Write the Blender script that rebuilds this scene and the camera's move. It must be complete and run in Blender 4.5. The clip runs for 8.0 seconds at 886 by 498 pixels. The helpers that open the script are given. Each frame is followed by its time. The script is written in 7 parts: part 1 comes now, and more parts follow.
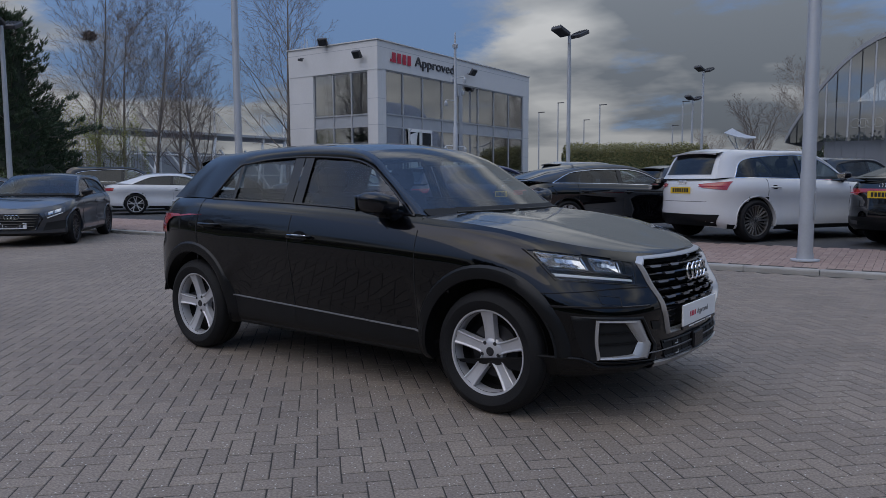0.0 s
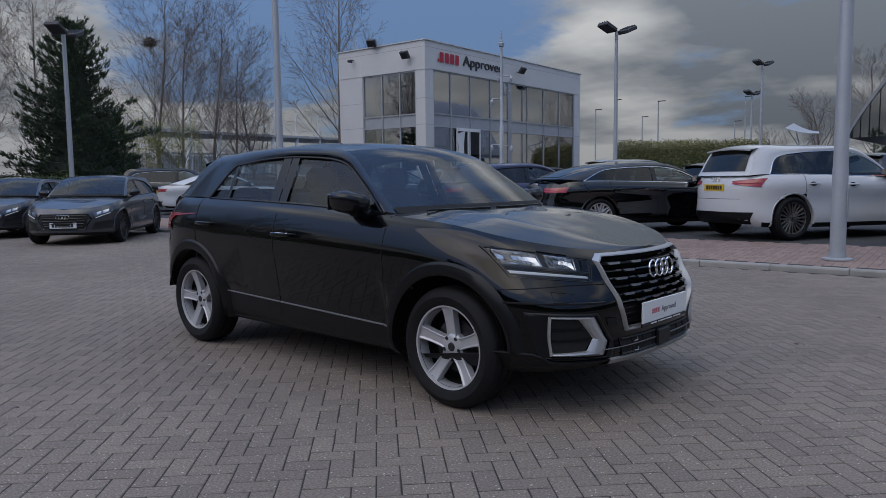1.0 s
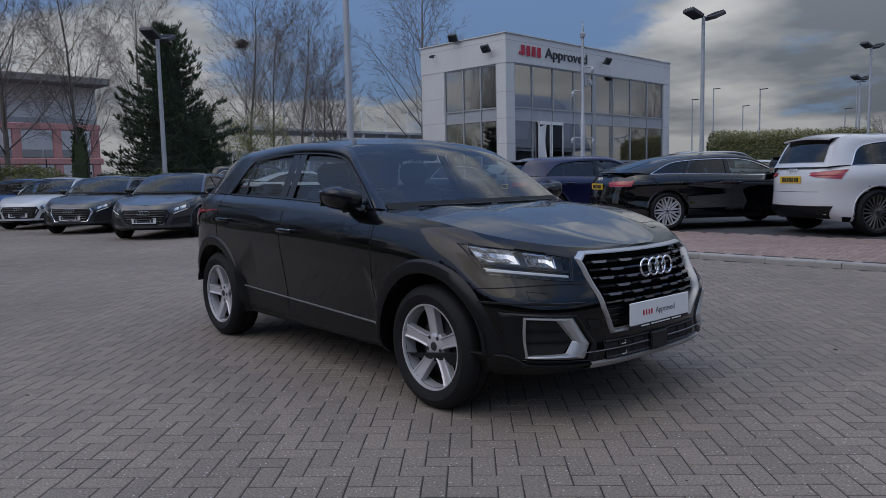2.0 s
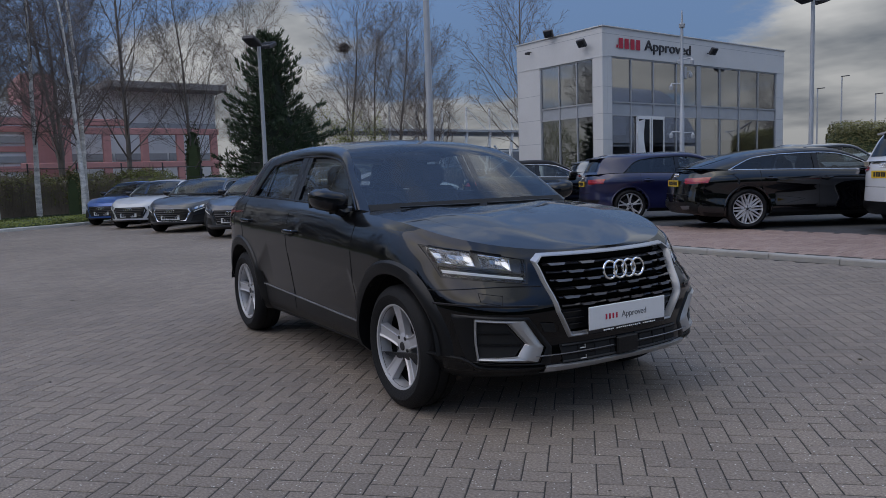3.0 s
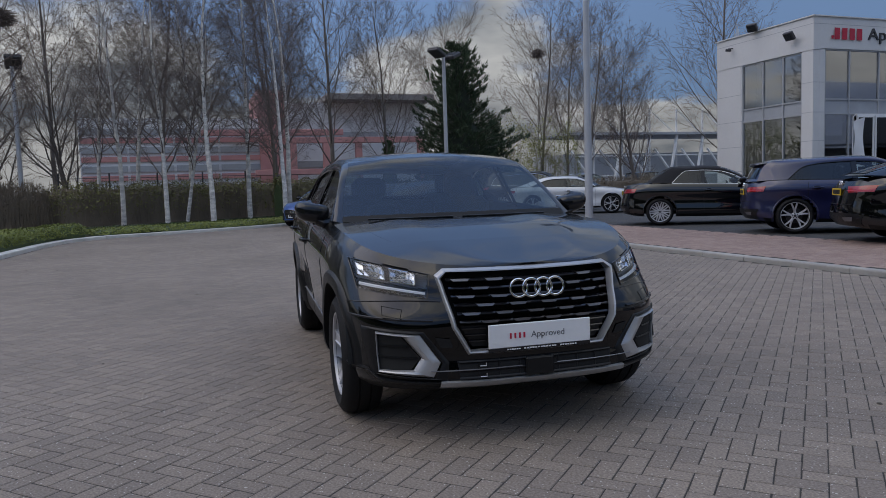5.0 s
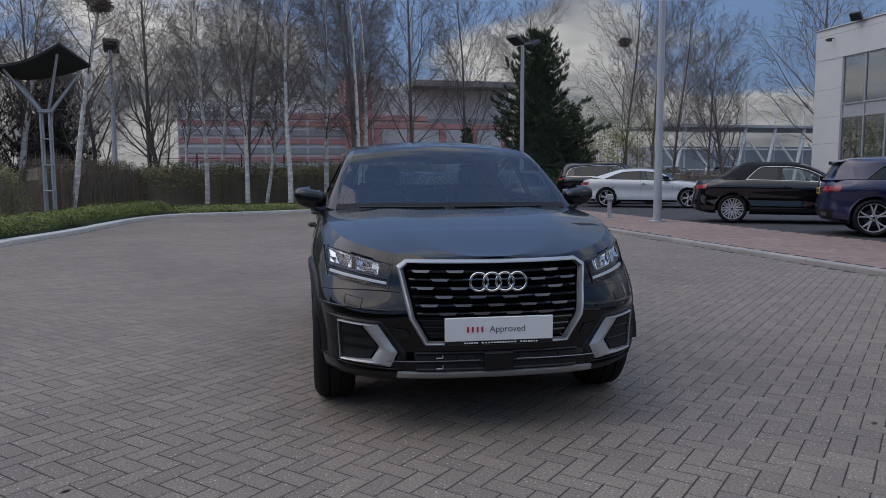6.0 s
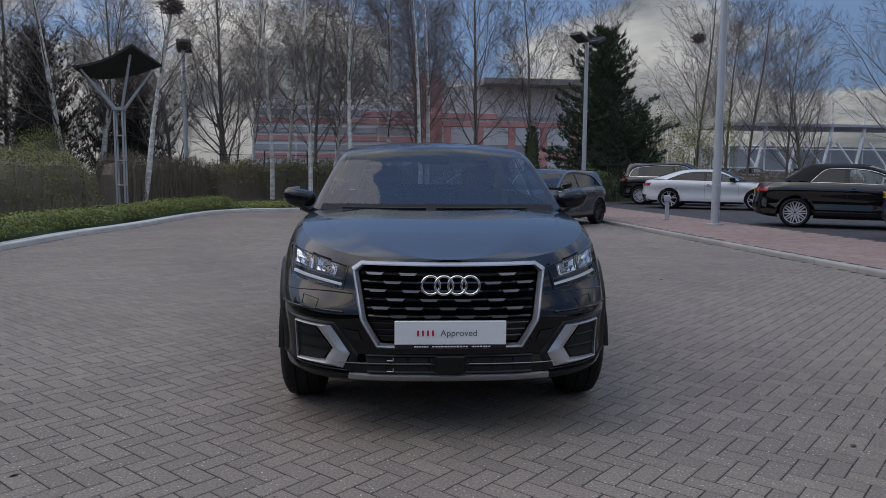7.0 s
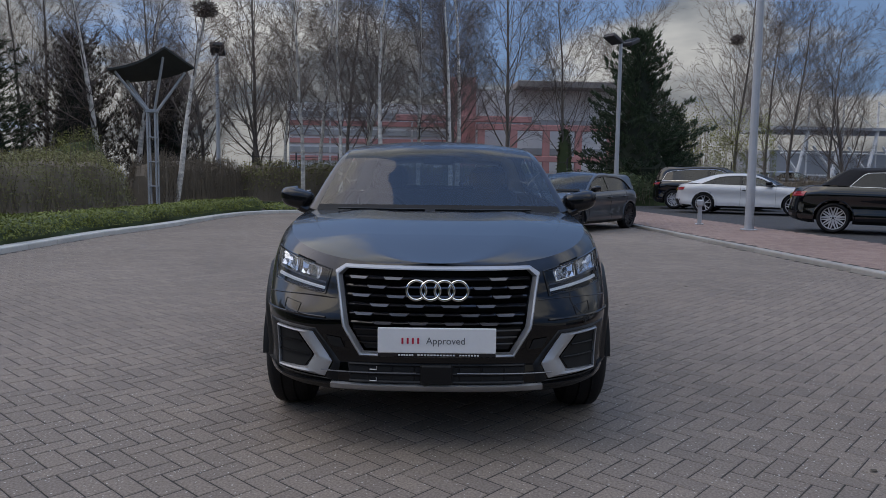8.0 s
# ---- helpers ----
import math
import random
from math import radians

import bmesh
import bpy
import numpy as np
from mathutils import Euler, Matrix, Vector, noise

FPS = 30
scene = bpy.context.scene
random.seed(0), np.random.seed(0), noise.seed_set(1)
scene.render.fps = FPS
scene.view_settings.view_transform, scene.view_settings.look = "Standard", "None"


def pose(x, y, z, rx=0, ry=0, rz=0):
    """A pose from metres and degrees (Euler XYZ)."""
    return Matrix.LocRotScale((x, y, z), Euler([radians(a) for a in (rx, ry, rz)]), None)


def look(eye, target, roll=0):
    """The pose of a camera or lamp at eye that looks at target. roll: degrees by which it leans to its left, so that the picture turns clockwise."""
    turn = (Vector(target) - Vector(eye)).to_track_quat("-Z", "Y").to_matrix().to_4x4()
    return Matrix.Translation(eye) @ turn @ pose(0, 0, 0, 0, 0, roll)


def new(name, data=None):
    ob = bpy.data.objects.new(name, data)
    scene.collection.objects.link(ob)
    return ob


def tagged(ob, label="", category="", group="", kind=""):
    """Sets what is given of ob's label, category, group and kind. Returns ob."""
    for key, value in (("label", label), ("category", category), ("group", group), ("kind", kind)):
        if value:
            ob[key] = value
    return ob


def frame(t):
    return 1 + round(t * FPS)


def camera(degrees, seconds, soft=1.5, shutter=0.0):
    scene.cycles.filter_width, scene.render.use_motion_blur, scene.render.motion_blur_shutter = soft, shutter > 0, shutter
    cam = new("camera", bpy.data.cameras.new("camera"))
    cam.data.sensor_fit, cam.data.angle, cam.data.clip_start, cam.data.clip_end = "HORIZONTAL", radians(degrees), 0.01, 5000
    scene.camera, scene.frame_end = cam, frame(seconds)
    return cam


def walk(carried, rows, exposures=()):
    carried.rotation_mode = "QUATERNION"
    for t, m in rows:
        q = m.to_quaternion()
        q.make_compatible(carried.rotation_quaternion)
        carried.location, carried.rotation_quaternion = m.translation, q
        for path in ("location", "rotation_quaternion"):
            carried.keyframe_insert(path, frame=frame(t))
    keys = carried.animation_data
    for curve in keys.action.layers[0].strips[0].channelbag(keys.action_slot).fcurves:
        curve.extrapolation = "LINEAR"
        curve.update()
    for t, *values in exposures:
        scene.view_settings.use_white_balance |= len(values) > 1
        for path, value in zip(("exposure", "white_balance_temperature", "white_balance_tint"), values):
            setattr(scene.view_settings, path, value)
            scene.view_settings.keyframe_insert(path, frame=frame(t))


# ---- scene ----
cam = camera(62.5, 8.0, soft=0.7)
PATH = [
    (0, (0.272, 0.159, 1.235), (-0.825, 1.821, 1.047), -0.3),
    (0.5, (0.521, 0.227, 1.227), (-0.627, 1.854, 1.04), -0.4),
    (1, (0.733, 0.393, 1.227), (-0.492, 1.963, 1.038), -0.7),
    (1.5, (0.88, 0.651, 1.22), (-0.437, 2.144, 1.029), -1.0),
    (1.7, (0.954, 0.728, 1.224), (-0.4, 2.187, 1.029), -1.1),
    (2.8, (1.531, 1.269, 1.211), (-0.037, 2.493, 1.011), -1.7),
    (3, (1.607, 1.393, 1.223), (0.001, 2.57, 1.025), -1.9),
    (3.5, (1.85, 1.677, 1.225), (0.159, 2.727, 1.029), -2.0),
    (4, (2.098, 1.994, 1.252), (0.334, 2.916, 1.061), -1.9),
    (4.5, (2.22, 2.334, 1.238), (0.396, 3.133, 1.054), -1.7),
    (4.7, (2.264, 2.467, 1.227), (0.417, 3.213, 1.054), -1.9),
    (5.8, (2.542, 3.091, 1.235), (0.613, 3.583, 1.043), -0.5),
    (6, (2.512, 3.212, 1.234), (0.572, 3.659, 1.038), -0.2),
    (6.5, (2.533, 3.494, 1.236), (0.573, 3.833, 1.035), 0.2),
    (7, (2.586, 3.769, 1.256), (0.613, 4.021, 1.054), 0.4),
    (7.5, (2.493, 3.936, 1.239), (0.512, 4.127, 1.041), 0.6),
    (8, (2.423, 4.002, 1.238), (0.439, 4.16, 1.044), 0.7),
]
walk(cam, [(t, look(eye, target, roll)) for t, eye, target, roll in PATH], exposures=[(0.0, 0.12, 7000, 10), (8.0, 0.26, 7400, 10)])

# ---- world, sun, exposure ----
SUN_EL, SUN_AZ = 50.0, 250.0          # height of the sun and the compass way it shines from (from +x, counter-clockwise)
world = bpy.data.worlds.new("sky")
scene.world = world
world.use_nodes = True
wn, wl = world.node_tree.nodes, world.node_tree.links
wn.clear()
w_out = wn.new("ShaderNodeOutputWorld")
w_bg = wn.new("ShaderNodeBackground")
w_sky = wn.new("ShaderNodeTexSky")
w_sky.sky_type, w_sky.sun_disc = "NISHITA", False
w_sky.sun_elevation, w_sky.sun_rotation = radians(SUN_EL), radians(90 - SUN_AZ)
w_sky.air_density, w_sky.dust_density, w_sky.ozone_density = 1.0, 0.3, 1.6
w_co = wn.new("ShaderNodeTexCoord")
w_sep = wn.new("ShaderNodeSeparateXYZ")
wl.new(w_co.outputs["Generated"], w_sep.inputs[0])


def w_math(op, a, b, clamp=False):
    n = wn.new("ShaderNodeMath")
    n.operation, n.use_clamp = op, clamp
    for k, val in enumerate((a, b)):
        if isinstance(val, (int, float)):
            n.inputs[k].default_value = val
        elif val is not None:
            wl.new(val, n.inputs[k])
    return n.outputs[0]


# the clear sky deepens fast above the horizon
w_dir = wn.new("ShaderNodeCombineXYZ")
wl.new(w_sep.outputs[0], w_dir.inputs[0]), wl.new(w_sep.outputs[1], w_dir.inputs[1])
wl.new(w_math("MULTIPLY_ADD", w_math("MAXIMUM", w_sep.outputs[2], 0.0), 1.0), w_dir.inputs[2])
w_dir.inputs[2].links[0].from_node.inputs[2].default_value = 0.20
wl.new(w_dir.outputs[0], w_sky.inputs["Vector"])
# clouds lie on a flat layer overhead: direction divided by height
w_h = w_math("ADD", w_math("MAXIMUM", w_sep.outputs[2], 0.0), 0.17)
w_cx, w_cy = w_math("DIVIDE", w_sep.outputs[0], w_h), w_math("DIVIDE", w_sep.outputs[1], w_h)
w_comb = wn.new("ShaderNodeCombineXYZ")
wl.new(w_cx, w_comb.inputs[0]), wl.new(w_cy, w_comb.inputs[1])


def w_noise(scale, detail, rough, place):
    n, mp = wn.new("ShaderNodeTexNoise"), wn.new("ShaderNodeMapping")
    n.inputs["Scale"].default_value, n.inputs["Detail"].default_value, n.inputs["Roughness"].default_value = scale, detail, rough
    mp.inputs["Location"].default_value = place
    wl.new(w_comb.outputs[0], mp.inputs[0]), wl.new(mp.outputs[0], n.inputs["Vector"])
    return n.outputs[0]


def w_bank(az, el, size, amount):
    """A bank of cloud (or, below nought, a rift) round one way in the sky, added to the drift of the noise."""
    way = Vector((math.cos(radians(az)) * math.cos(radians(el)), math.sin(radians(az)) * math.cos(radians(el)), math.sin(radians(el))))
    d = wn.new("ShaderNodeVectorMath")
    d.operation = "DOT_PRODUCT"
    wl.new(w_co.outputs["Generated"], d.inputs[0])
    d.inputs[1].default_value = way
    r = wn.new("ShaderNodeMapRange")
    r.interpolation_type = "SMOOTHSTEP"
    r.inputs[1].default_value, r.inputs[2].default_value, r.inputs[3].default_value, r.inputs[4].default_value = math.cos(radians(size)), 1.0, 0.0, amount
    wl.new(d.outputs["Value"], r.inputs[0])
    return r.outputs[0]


w_drift = w_noise(1.05, 9.0, 0.60, (-47.629, 42.424, 0))
w_low = w_math("MULTIPLY", w_math("POWER", w_math("SUBTRACT", 1.0, w_math("MAXIMUM", w_sep.outputs[2], 0.0)), 14.0), 0.42)      # cloud crowds at the horizon
w_sum = w_math("ADD", w_drift, w_low)
# rift at 174 is added above the view; the bonnet mirrors its blue
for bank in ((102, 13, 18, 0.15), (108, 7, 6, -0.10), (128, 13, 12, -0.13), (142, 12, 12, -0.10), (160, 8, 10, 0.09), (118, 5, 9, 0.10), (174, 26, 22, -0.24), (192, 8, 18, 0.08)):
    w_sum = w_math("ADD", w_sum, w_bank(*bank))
w_cover = wn.new("ShaderNodeMapRange")
w_cover.interpolation_type = "SMOOTHSTEP"
w_cover.inputs[1].default_value, w_cover.inputs[2].default_value = 0.45, 0.60
wl.new(w_sum, w_cover.inputs[0])
w_tone = wn.new("ShaderNodeValToRGB")
w_tone.color_ramp.elements[0].position, w_tone.color_ramp.elements[0].color = 0.40, (1.75, 2.10, 2.65, 1)
w_tone.color_ramp.elements[1].position, w_tone.color_ramp.elements[1].color = 0.62, (5.6, 6.0, 6.6, 1)
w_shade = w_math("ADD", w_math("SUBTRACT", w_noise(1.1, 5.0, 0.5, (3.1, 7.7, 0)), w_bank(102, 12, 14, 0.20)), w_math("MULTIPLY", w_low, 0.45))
wl.new(w_shade, w_tone.inputs[0])
w_hue = wn.new("ShaderNodeHueSaturation")
w_hue.inputs["Hue"].default_value, w_hue.inputs["Saturation"].default_value, w_hue.inputs["Value"].default_value = 0.505, 1.10, 1.30
wl.new(w_sky.outputs[0], w_hue.inputs["Color"])
w_mix = wn.new("ShaderNodeMixRGB")
wl.new(w_cover.outputs[0], w_mix.inputs[0]), wl.new(w_hue.outputs[0], w_mix.inputs[1]), wl.new(w_tone.outputs[0], w_mix.inputs[2])
# a cloudy sky is brighter overhead than at the horizon
w_up = w_math("MAXIMUM", w_sep.outputs[2], 0.0)
w_grad = w_math("MULTIPLY_ADD", w_math("POWER", w_up, 1.25), 2.35)
w_grad.node.inputs[2].default_value = 0.42
w_lift = wn.new("ShaderNodeVectorMath")
w_lift.operation = "SCALE"
wl.new(w_mix.outputs[0], w_lift.inputs[0]), wl.new(w_grad, w_lift.inputs["Scale"])
wl.new(w_lift.outputs[0], w_bg.inputs[0])
w_bg.inputs[1].default_value = 0.112
wl.new(w_bg.outputs[0], w_out.inputs[0])

sun_data = bpy.data.lights.new("sun", "SUN")
sun_data.energy, sun_data.angle, sun_data.color = 0.55, radians(60), (1.0, 0.88, 0.72)
sun_ob = new("sun", sun_data)
sun_way = Vector((math.cos(radians(SUN_AZ)) * math.cos(radians(SUN_EL)), math.sin(radians(SUN_AZ)) * math.cos(radians(SUN_EL)), math.sin(radians(SUN_EL))))
sun_ob.matrix_world = look(sun_way * 60, (0, 0, 0))


# ---- materials ----
def node_mat(name):
    m = bpy.data.materials.new(name)
    m.use_nodes = True
    nt = m.node_tree
    return m, nt, nt.nodes["Principled BSDF"]


def mat(name, color, rough=0.5, metal=0.0, vary=0.12, scale=6.0, bump=0.0, bump_scale=60.0, coat=0.0, spec=0.5, per=0.0, stretch=(1, 1, 1), island=0.0, rough_vary=0.0):
    """A surface with colour variation at two scales, fine relief, and differences from piece to piece."""
    m, nt, b = node_mat(name)
    N, Lk = nt.nodes.new, nt.links.new
    co = N("ShaderNodeTexCoord")
    mp = N("ShaderNodeMapping")
    mp.inputs["Scale"].default_value = stretch
    Lk(co.outputs["Object"], mp.inputs[0])
    big, fine = N("ShaderNodeTexNoise"), N("ShaderNodeTexNoise")
    big.inputs["Scale"].default_value, big.inputs["Detail"].default_value = scale, 4
    fine.inputs["Scale"].default_value, fine.inputs["Detail"].default_value = scale * 11, 3
    Lk(mp.outputs[0], big.inputs["Vector"]), Lk(mp.outputs[0], fine.inputs["Vector"])
    add = N("ShaderNodeMath")
    add.operation = "MULTIPLY_ADD"
    add.inputs[1].default_value = 0.5
    Lk(fine.outputs[0], add.inputs[0]), Lk(big.outputs[0], add.inputs[2])
    last = add.outputs[0]
    for amount, out in ((per, "Object Info"), (island, "Geometry")):
        if amount:
            info = N("ShaderNodeObjectInfo") if out == "Object Info" else N("ShaderNodeNewGeometry")
            more = N("ShaderNodeMath")
            more.operation = "MULTIPLY_ADD"
            more.inputs[1].default_value = amount
            Lk(info.outputs["Random" if out == "Object Info" else "Random Per Island"], more.inputs[0]), Lk(last, more.inputs[2])
            last = more.outputs[0]
    ramp = N("ShaderNodeMapRange")
    ramp.inputs[1].default_value, ramp.inputs[2].default_value = 0.45, 1.05 + (per + island)
    ramp.inputs[3].default_value, ramp.inputs[4].default_value = 1 - vary, 1 + vary
    Lk(last, ramp.inputs[0])
    mul = N("ShaderNodeVectorMath")
    mul.operation = "SCALE"
    mul.inputs[0].default_value = color[:3]
    Lk(ramp.outputs[0], mul.inputs["Scale"])
    Lk(mul.outputs[0], b.inputs["Base Color"])
    b.inputs["Roughness"].default_value, b.inputs["Metallic"].default_value = rough, metal
    b.inputs["Specular IOR Level"].default_value = spec
    b.inputs["Coat Weight"].default_value = coat
    b.inputs["Coat Roughness"].default_value = 0.012
    if rough_vary:
        rr = N("ShaderNodeMapRange")
        rr.inputs[1].default_value, rr.inputs[2].default_value = 0.3, 0.7
        rr.inputs[3].default_value, rr.inputs[4].default_value = max(0.02, rough - rough_vary), rough + rough_vary
        Lk(big.outputs[0], rr.inputs[0]), Lk(rr.outputs[0], b.inputs["Roughness"])
    if bump:
        bt, bn = N("ShaderNodeTexNoise"), N("ShaderNodeBump")
        bt.inputs["Scale"].default_value, bt.inputs["Detail"].default_value = bump_scale, 4
        bn.inputs["Strength"].default_value, bn.inputs["Distance"].default_value = bump, 0.01
        Lk(mp.outputs[0], bt.inputs["Vector"]), Lk(bt.outputs[0], bn.inputs["Height"]), Lk(bn.outputs[0], b.inputs["Normal"])
    return m


def glass(name, tint, ior=1.5, rough=0.02):
    """Thin glass: it lets tinted light through and mirrors more at a slant."""
    m, nt, b = node_mat(name)
    N, Lk = nt.nodes.new, nt.links.new
    nt.nodes.remove(b)
    clear, gloss, mix, lay = N("ShaderNodeBsdfTransparent"), N("ShaderNodeBsdfGlossy"), N("ShaderNodeMixShader"), N("ShaderNodeLayerWeight")
    clear.inputs[0].default_value = (*tint, 1)
    gloss.inputs[0].default_value = (1, 1, 1, 1)
    gloss.inputs["Roughness"].default_value = rough
    lay.inputs[0].default_value = 0.5
    f0 = ((ior - 1) / (ior + 1)) ** 2
    rise, share = N("ShaderNodeMath"), N("ShaderNodeMath")
    rise.operation, share.operation = "POWER", "MULTIPLY_ADD"
    rise.inputs[1].default_value, share.inputs[1].default_value, share.inputs[2].default_value = 5.0, 1 - f0, f0
    Lk(lay.outputs["Facing"], rise.inputs[0]), Lk(rise.outputs[0], share.inputs[0]), Lk(share.outputs[0], mix.inputs[0])
    Lk(clear.outputs[0], mix.inputs[1]), Lk(gloss.outputs[0], mix.inputs[2])
    Lk(mix.outputs[0], nt.nodes["Material Output"].inputs[0])
    return m


def paver_mat(name, color, warm, vary, speck):
    """Concrete block with a flecked face, and tone that differs from block to block and in broad stains."""
    m, nt, b = node_mat(name)
    N, Lk = nt.nodes.new, nt.links.new
    geo, co = N("ShaderNodeNewGeometry"), N("ShaderNodeTexCoord")
    info = N("ShaderNodeObjectInfo")
    both = N("ShaderNodeMath")
    both.operation = "ADD"
    Lk(geo.outputs["Random Per Island"], both.inputs[0]), Lk(info.outputs["Random"], both.inputs[1])
    fr = N("ShaderNodeMath")
    fr.operation = "FRACT"
    Lk(both.outputs[0], fr.inputs[0])
    tone = N("ShaderNodeMixRGB")
    tone.inputs[1].default_value, tone.inputs[2].default_value = (*color, 1), (*warm, 1)
    Lk(fr.outputs[0], tone.inputs[0])
    stain = N("ShaderNodeTexNoise")
    stain.inputs["Scale"].default_value, stain.inputs["Detail"].default_value = 0.35, 6
    Lk(geo.outputs["Position"], stain.inputs["Vector"])
    sr = N("ShaderNodeMapRange")
    sr.inputs[1].default_value, sr.inputs[2].default_value, sr.inputs[3].default_value, sr.inputs[4].default_value = 0.3, 0.7, 1 - vary, 1 + vary
    Lk(stain.outputs[0], sr.inputs[0])
    fleck = N("ShaderNodeTexVoronoi")
    fleck.inputs["Scale"].default_value = 46
    Lk(geo.outputs["Position"], fleck.inputs["Vector"])
    fm = N("ShaderNodeTexNoise")
    fm.inputs["Scale"].default_value = 90
    Lk(geo.outputs["Position"], fm.inputs["Vector"])
    fk = N("ShaderNodeMapRange")
    fk.inputs[1].default_value, fk.inputs[2].default_value, fk.inputs[3].default_value, fk.inputs[4].default_value = 0.24, 0.10, 0.0, speck
    Lk(fleck.outputs["Distance"], fk.inputs[0])
    gate = N("ShaderNodeMath")
    gate.operation = "GREATER_THAN"
    gate.inputs[1].default_value = 0.54
    Lk(fm.outputs[0], gate.inputs[0])
    fg = N("ShaderNodeMath")
    fg.operation = "MULTIPLY"
    Lk(fk.outputs[0], fg.inputs[0]), Lk(gate.outputs[0], fg.inputs[1])
    grain = N("ShaderNodeMapRange")
    grain.inputs[1].default_value, grain.inputs[2].default_value, grain.inputs[3].default_value, grain.inputs[4].default_value = 0.3, 0.7, 0.70, 1.30
    Lk(fm.outputs[0], grain.inputs[0])
    k = N("ShaderNodeMath")
    k.operation = "MULTIPLY"
    Lk(sr.outputs[0], k.inputs[0]), Lk(grain.outputs[0], k.inputs[1])
    sc = N("ShaderNodeVectorMath")
    sc.operation = "SCALE"
    Lk(tone.outputs[0], sc.inputs[0]), Lk(k.outputs[0], sc.inputs["Scale"])
    light = N("ShaderNodeMixRGB")
    light.inputs[2].default_value = (0.66, 0.64, 0.61, 1)
    Lk(fg.outputs[0], light.inputs[0]), Lk(sc.outputs[0], light.inputs[1])
    Lk(light.outputs[0], b.inputs["Base Color"])
    b.inputs["Roughness"].default_value = 0.85
    bn = N("ShaderNodeBump")
    bn.inputs["Strength"].default_value, bn.inputs["Distance"].default_value = 0.25, 0.004
    Lk(fm.outputs[0], bn.inputs["Height"]), Lk(bn.outputs[0], b.inputs["Normal"])
    return m


M_PAINT = mat("black_paint", (0.0016, 0.0017, 0.0030), 0.40, 1.0, 0.1, 3, coat=1.0)
M_PAINT.node_tree.nodes["Principled BSDF"].inputs["Coat IOR"].default_value = 1.46
M_GLOSSBLACK = mat("gloss_black", (0.008, 0.008, 0.010), 0.12, 0, 0.1, 4, spec=0.5)
M_CLAD = mat("dark_plastic", (0.0060, 0.0064, 0.0075), 0.36, 0, 0.15, 8, 0.15, 300, spec=0.32)
M_RUBBER = mat("rubber", (0.008, 0.008, 0.009), 0.7, 0, 0.25, 9, 0.3, 120, spec=0.3)
M_VOID = mat("dark_recess", (0.008, 0.008, 0.008), 0.8)
M_CUPSHADE = mat("cup_shade", (0.0012, 0.0012, 0.0014), 0.5, spec=0.2)
M_ALLOY = mat("alloy", (0.52, 0.52, 0.54), 0.36, 0.35, 0.06, 12, coat=0.5)
M_REFLECT = mat("lamp_reflector", (0.80, 0.81, 0.83), 0.16, 0.9, 0.04, 30)
M_STRIP = mat("dull_strip", (0.24, 0.245, 0.26), 0.4, 0.5, 0.05, 9)
M_BLOCKS = mat("grille_blocks", (0.15, 0.15, 0.16), 0.35, 0.6, 0.05, 9)
M_ALLOYDARK = mat("dark_alloy", (0.05, 0.05, 0.055), 0.32, 0.7, 0.1, 12)
M_SATIN = mat("satin_silver", (0.45, 0.45, 0.455), 0.36, 0.55, 0.05, 9)
M_CHROME = mat("chrome", (0.82, 0.82, 0.84), 0.1, 1.0, 0.03, 9)
M_STEEL = mat("brake_steel", (0.22, 0.21, 0.2), 0.45, 0.9, 0.2, 14)
M_GLASS = glass("car_glass", (0.74, 0.81, 0.81), 1.62)
M_PRIVACY = glass("dark_car_glass", (0.13, 0.14, 0.15), 1.62)
M_SCREEN = glass("windscreen_glass", (0.42, 0.48, 0.48), 1.66)
M_REARGLASS = glass("rear_glass", (0.50, 0.53, 0.55), 1.62)
M_LENS = glass("lamp_glass", (0.86, 0.88, 0.9), 1.45)
M_RED = mat("red_lens", (0.32, 0.010, 0.012), 0.15, 0, 0.15, 18, coat=1.0)
M_PLATEW = mat("white_plate", (0.80, 0.80, 0.80), 0.35, 0, 0.03, 5)
M_PLATEY = mat("yellow_plate", (0.70, 0.46, 0.03), 0.4, 0, 0.05, 5)
M_INK = mat("dark_ink", (0.02, 0.02, 0.022), 0.5)
M_INKGREY = mat("grey_ink", (0.12, 0.12, 0.13), 0.5)
M_INKRED = mat("red_ink", (0.50, 0.015, 0.05), 0.5)
M_SEAT = mat("dark_upholstery", (0.020, 0.020, 0.022), 0.8, 0, 0.2, 10, 0.3, 200)
M_PAINT_GREY = mat("dark_grey_paint", (0.038, 0.043, 0.052), 0.32, 0.3, 0.08, 4, coat=1.0)
M_PAINT_WHITE = mat("white_paint", (0.60, 0.605, 0.615), 0.32, 0, 0.03, 4, coat=1.0)
M_PAINT_BLUE = mat("dark_blue_paint", (0.010, 0.012, 0.055), 0.30, 0.2, 0.08, 4, coat=1.0)
M_PAINT_BRIGHT = mat("bright_blue_paint", (0.02, 0.10, 0.36), 0.30, 0.2, 0.08, 4, coat=1.0)
M_PAINT_SILVER = mat("grey_silver_paint", (0.22, 0.24, 0.26), 0.32, 0.4, 0.08, 4, coat=1.0)
M_PAINT_RED = mat("dull_red_paint", (0.20, 0.05, 0.045), 0.35, 0.1, 0.08, 4, coat=1.0)
M_PAINT_NIGHT = mat("deep_black_paint", (0.002, 0.002, 0.003), 0.35, 0.0, 0.1, 4, coat=1.0, spec=0.0)
M_PAINT_NIGHT.node_tree.nodes["Principled BSDF"].inputs["Coat IOR"].default_value = 1.7
M_SOFTTOP = mat("fabric_roof", (0.010, 0.010, 0.012), 0.9, 0, 0.2, 12, 0.3, 300)
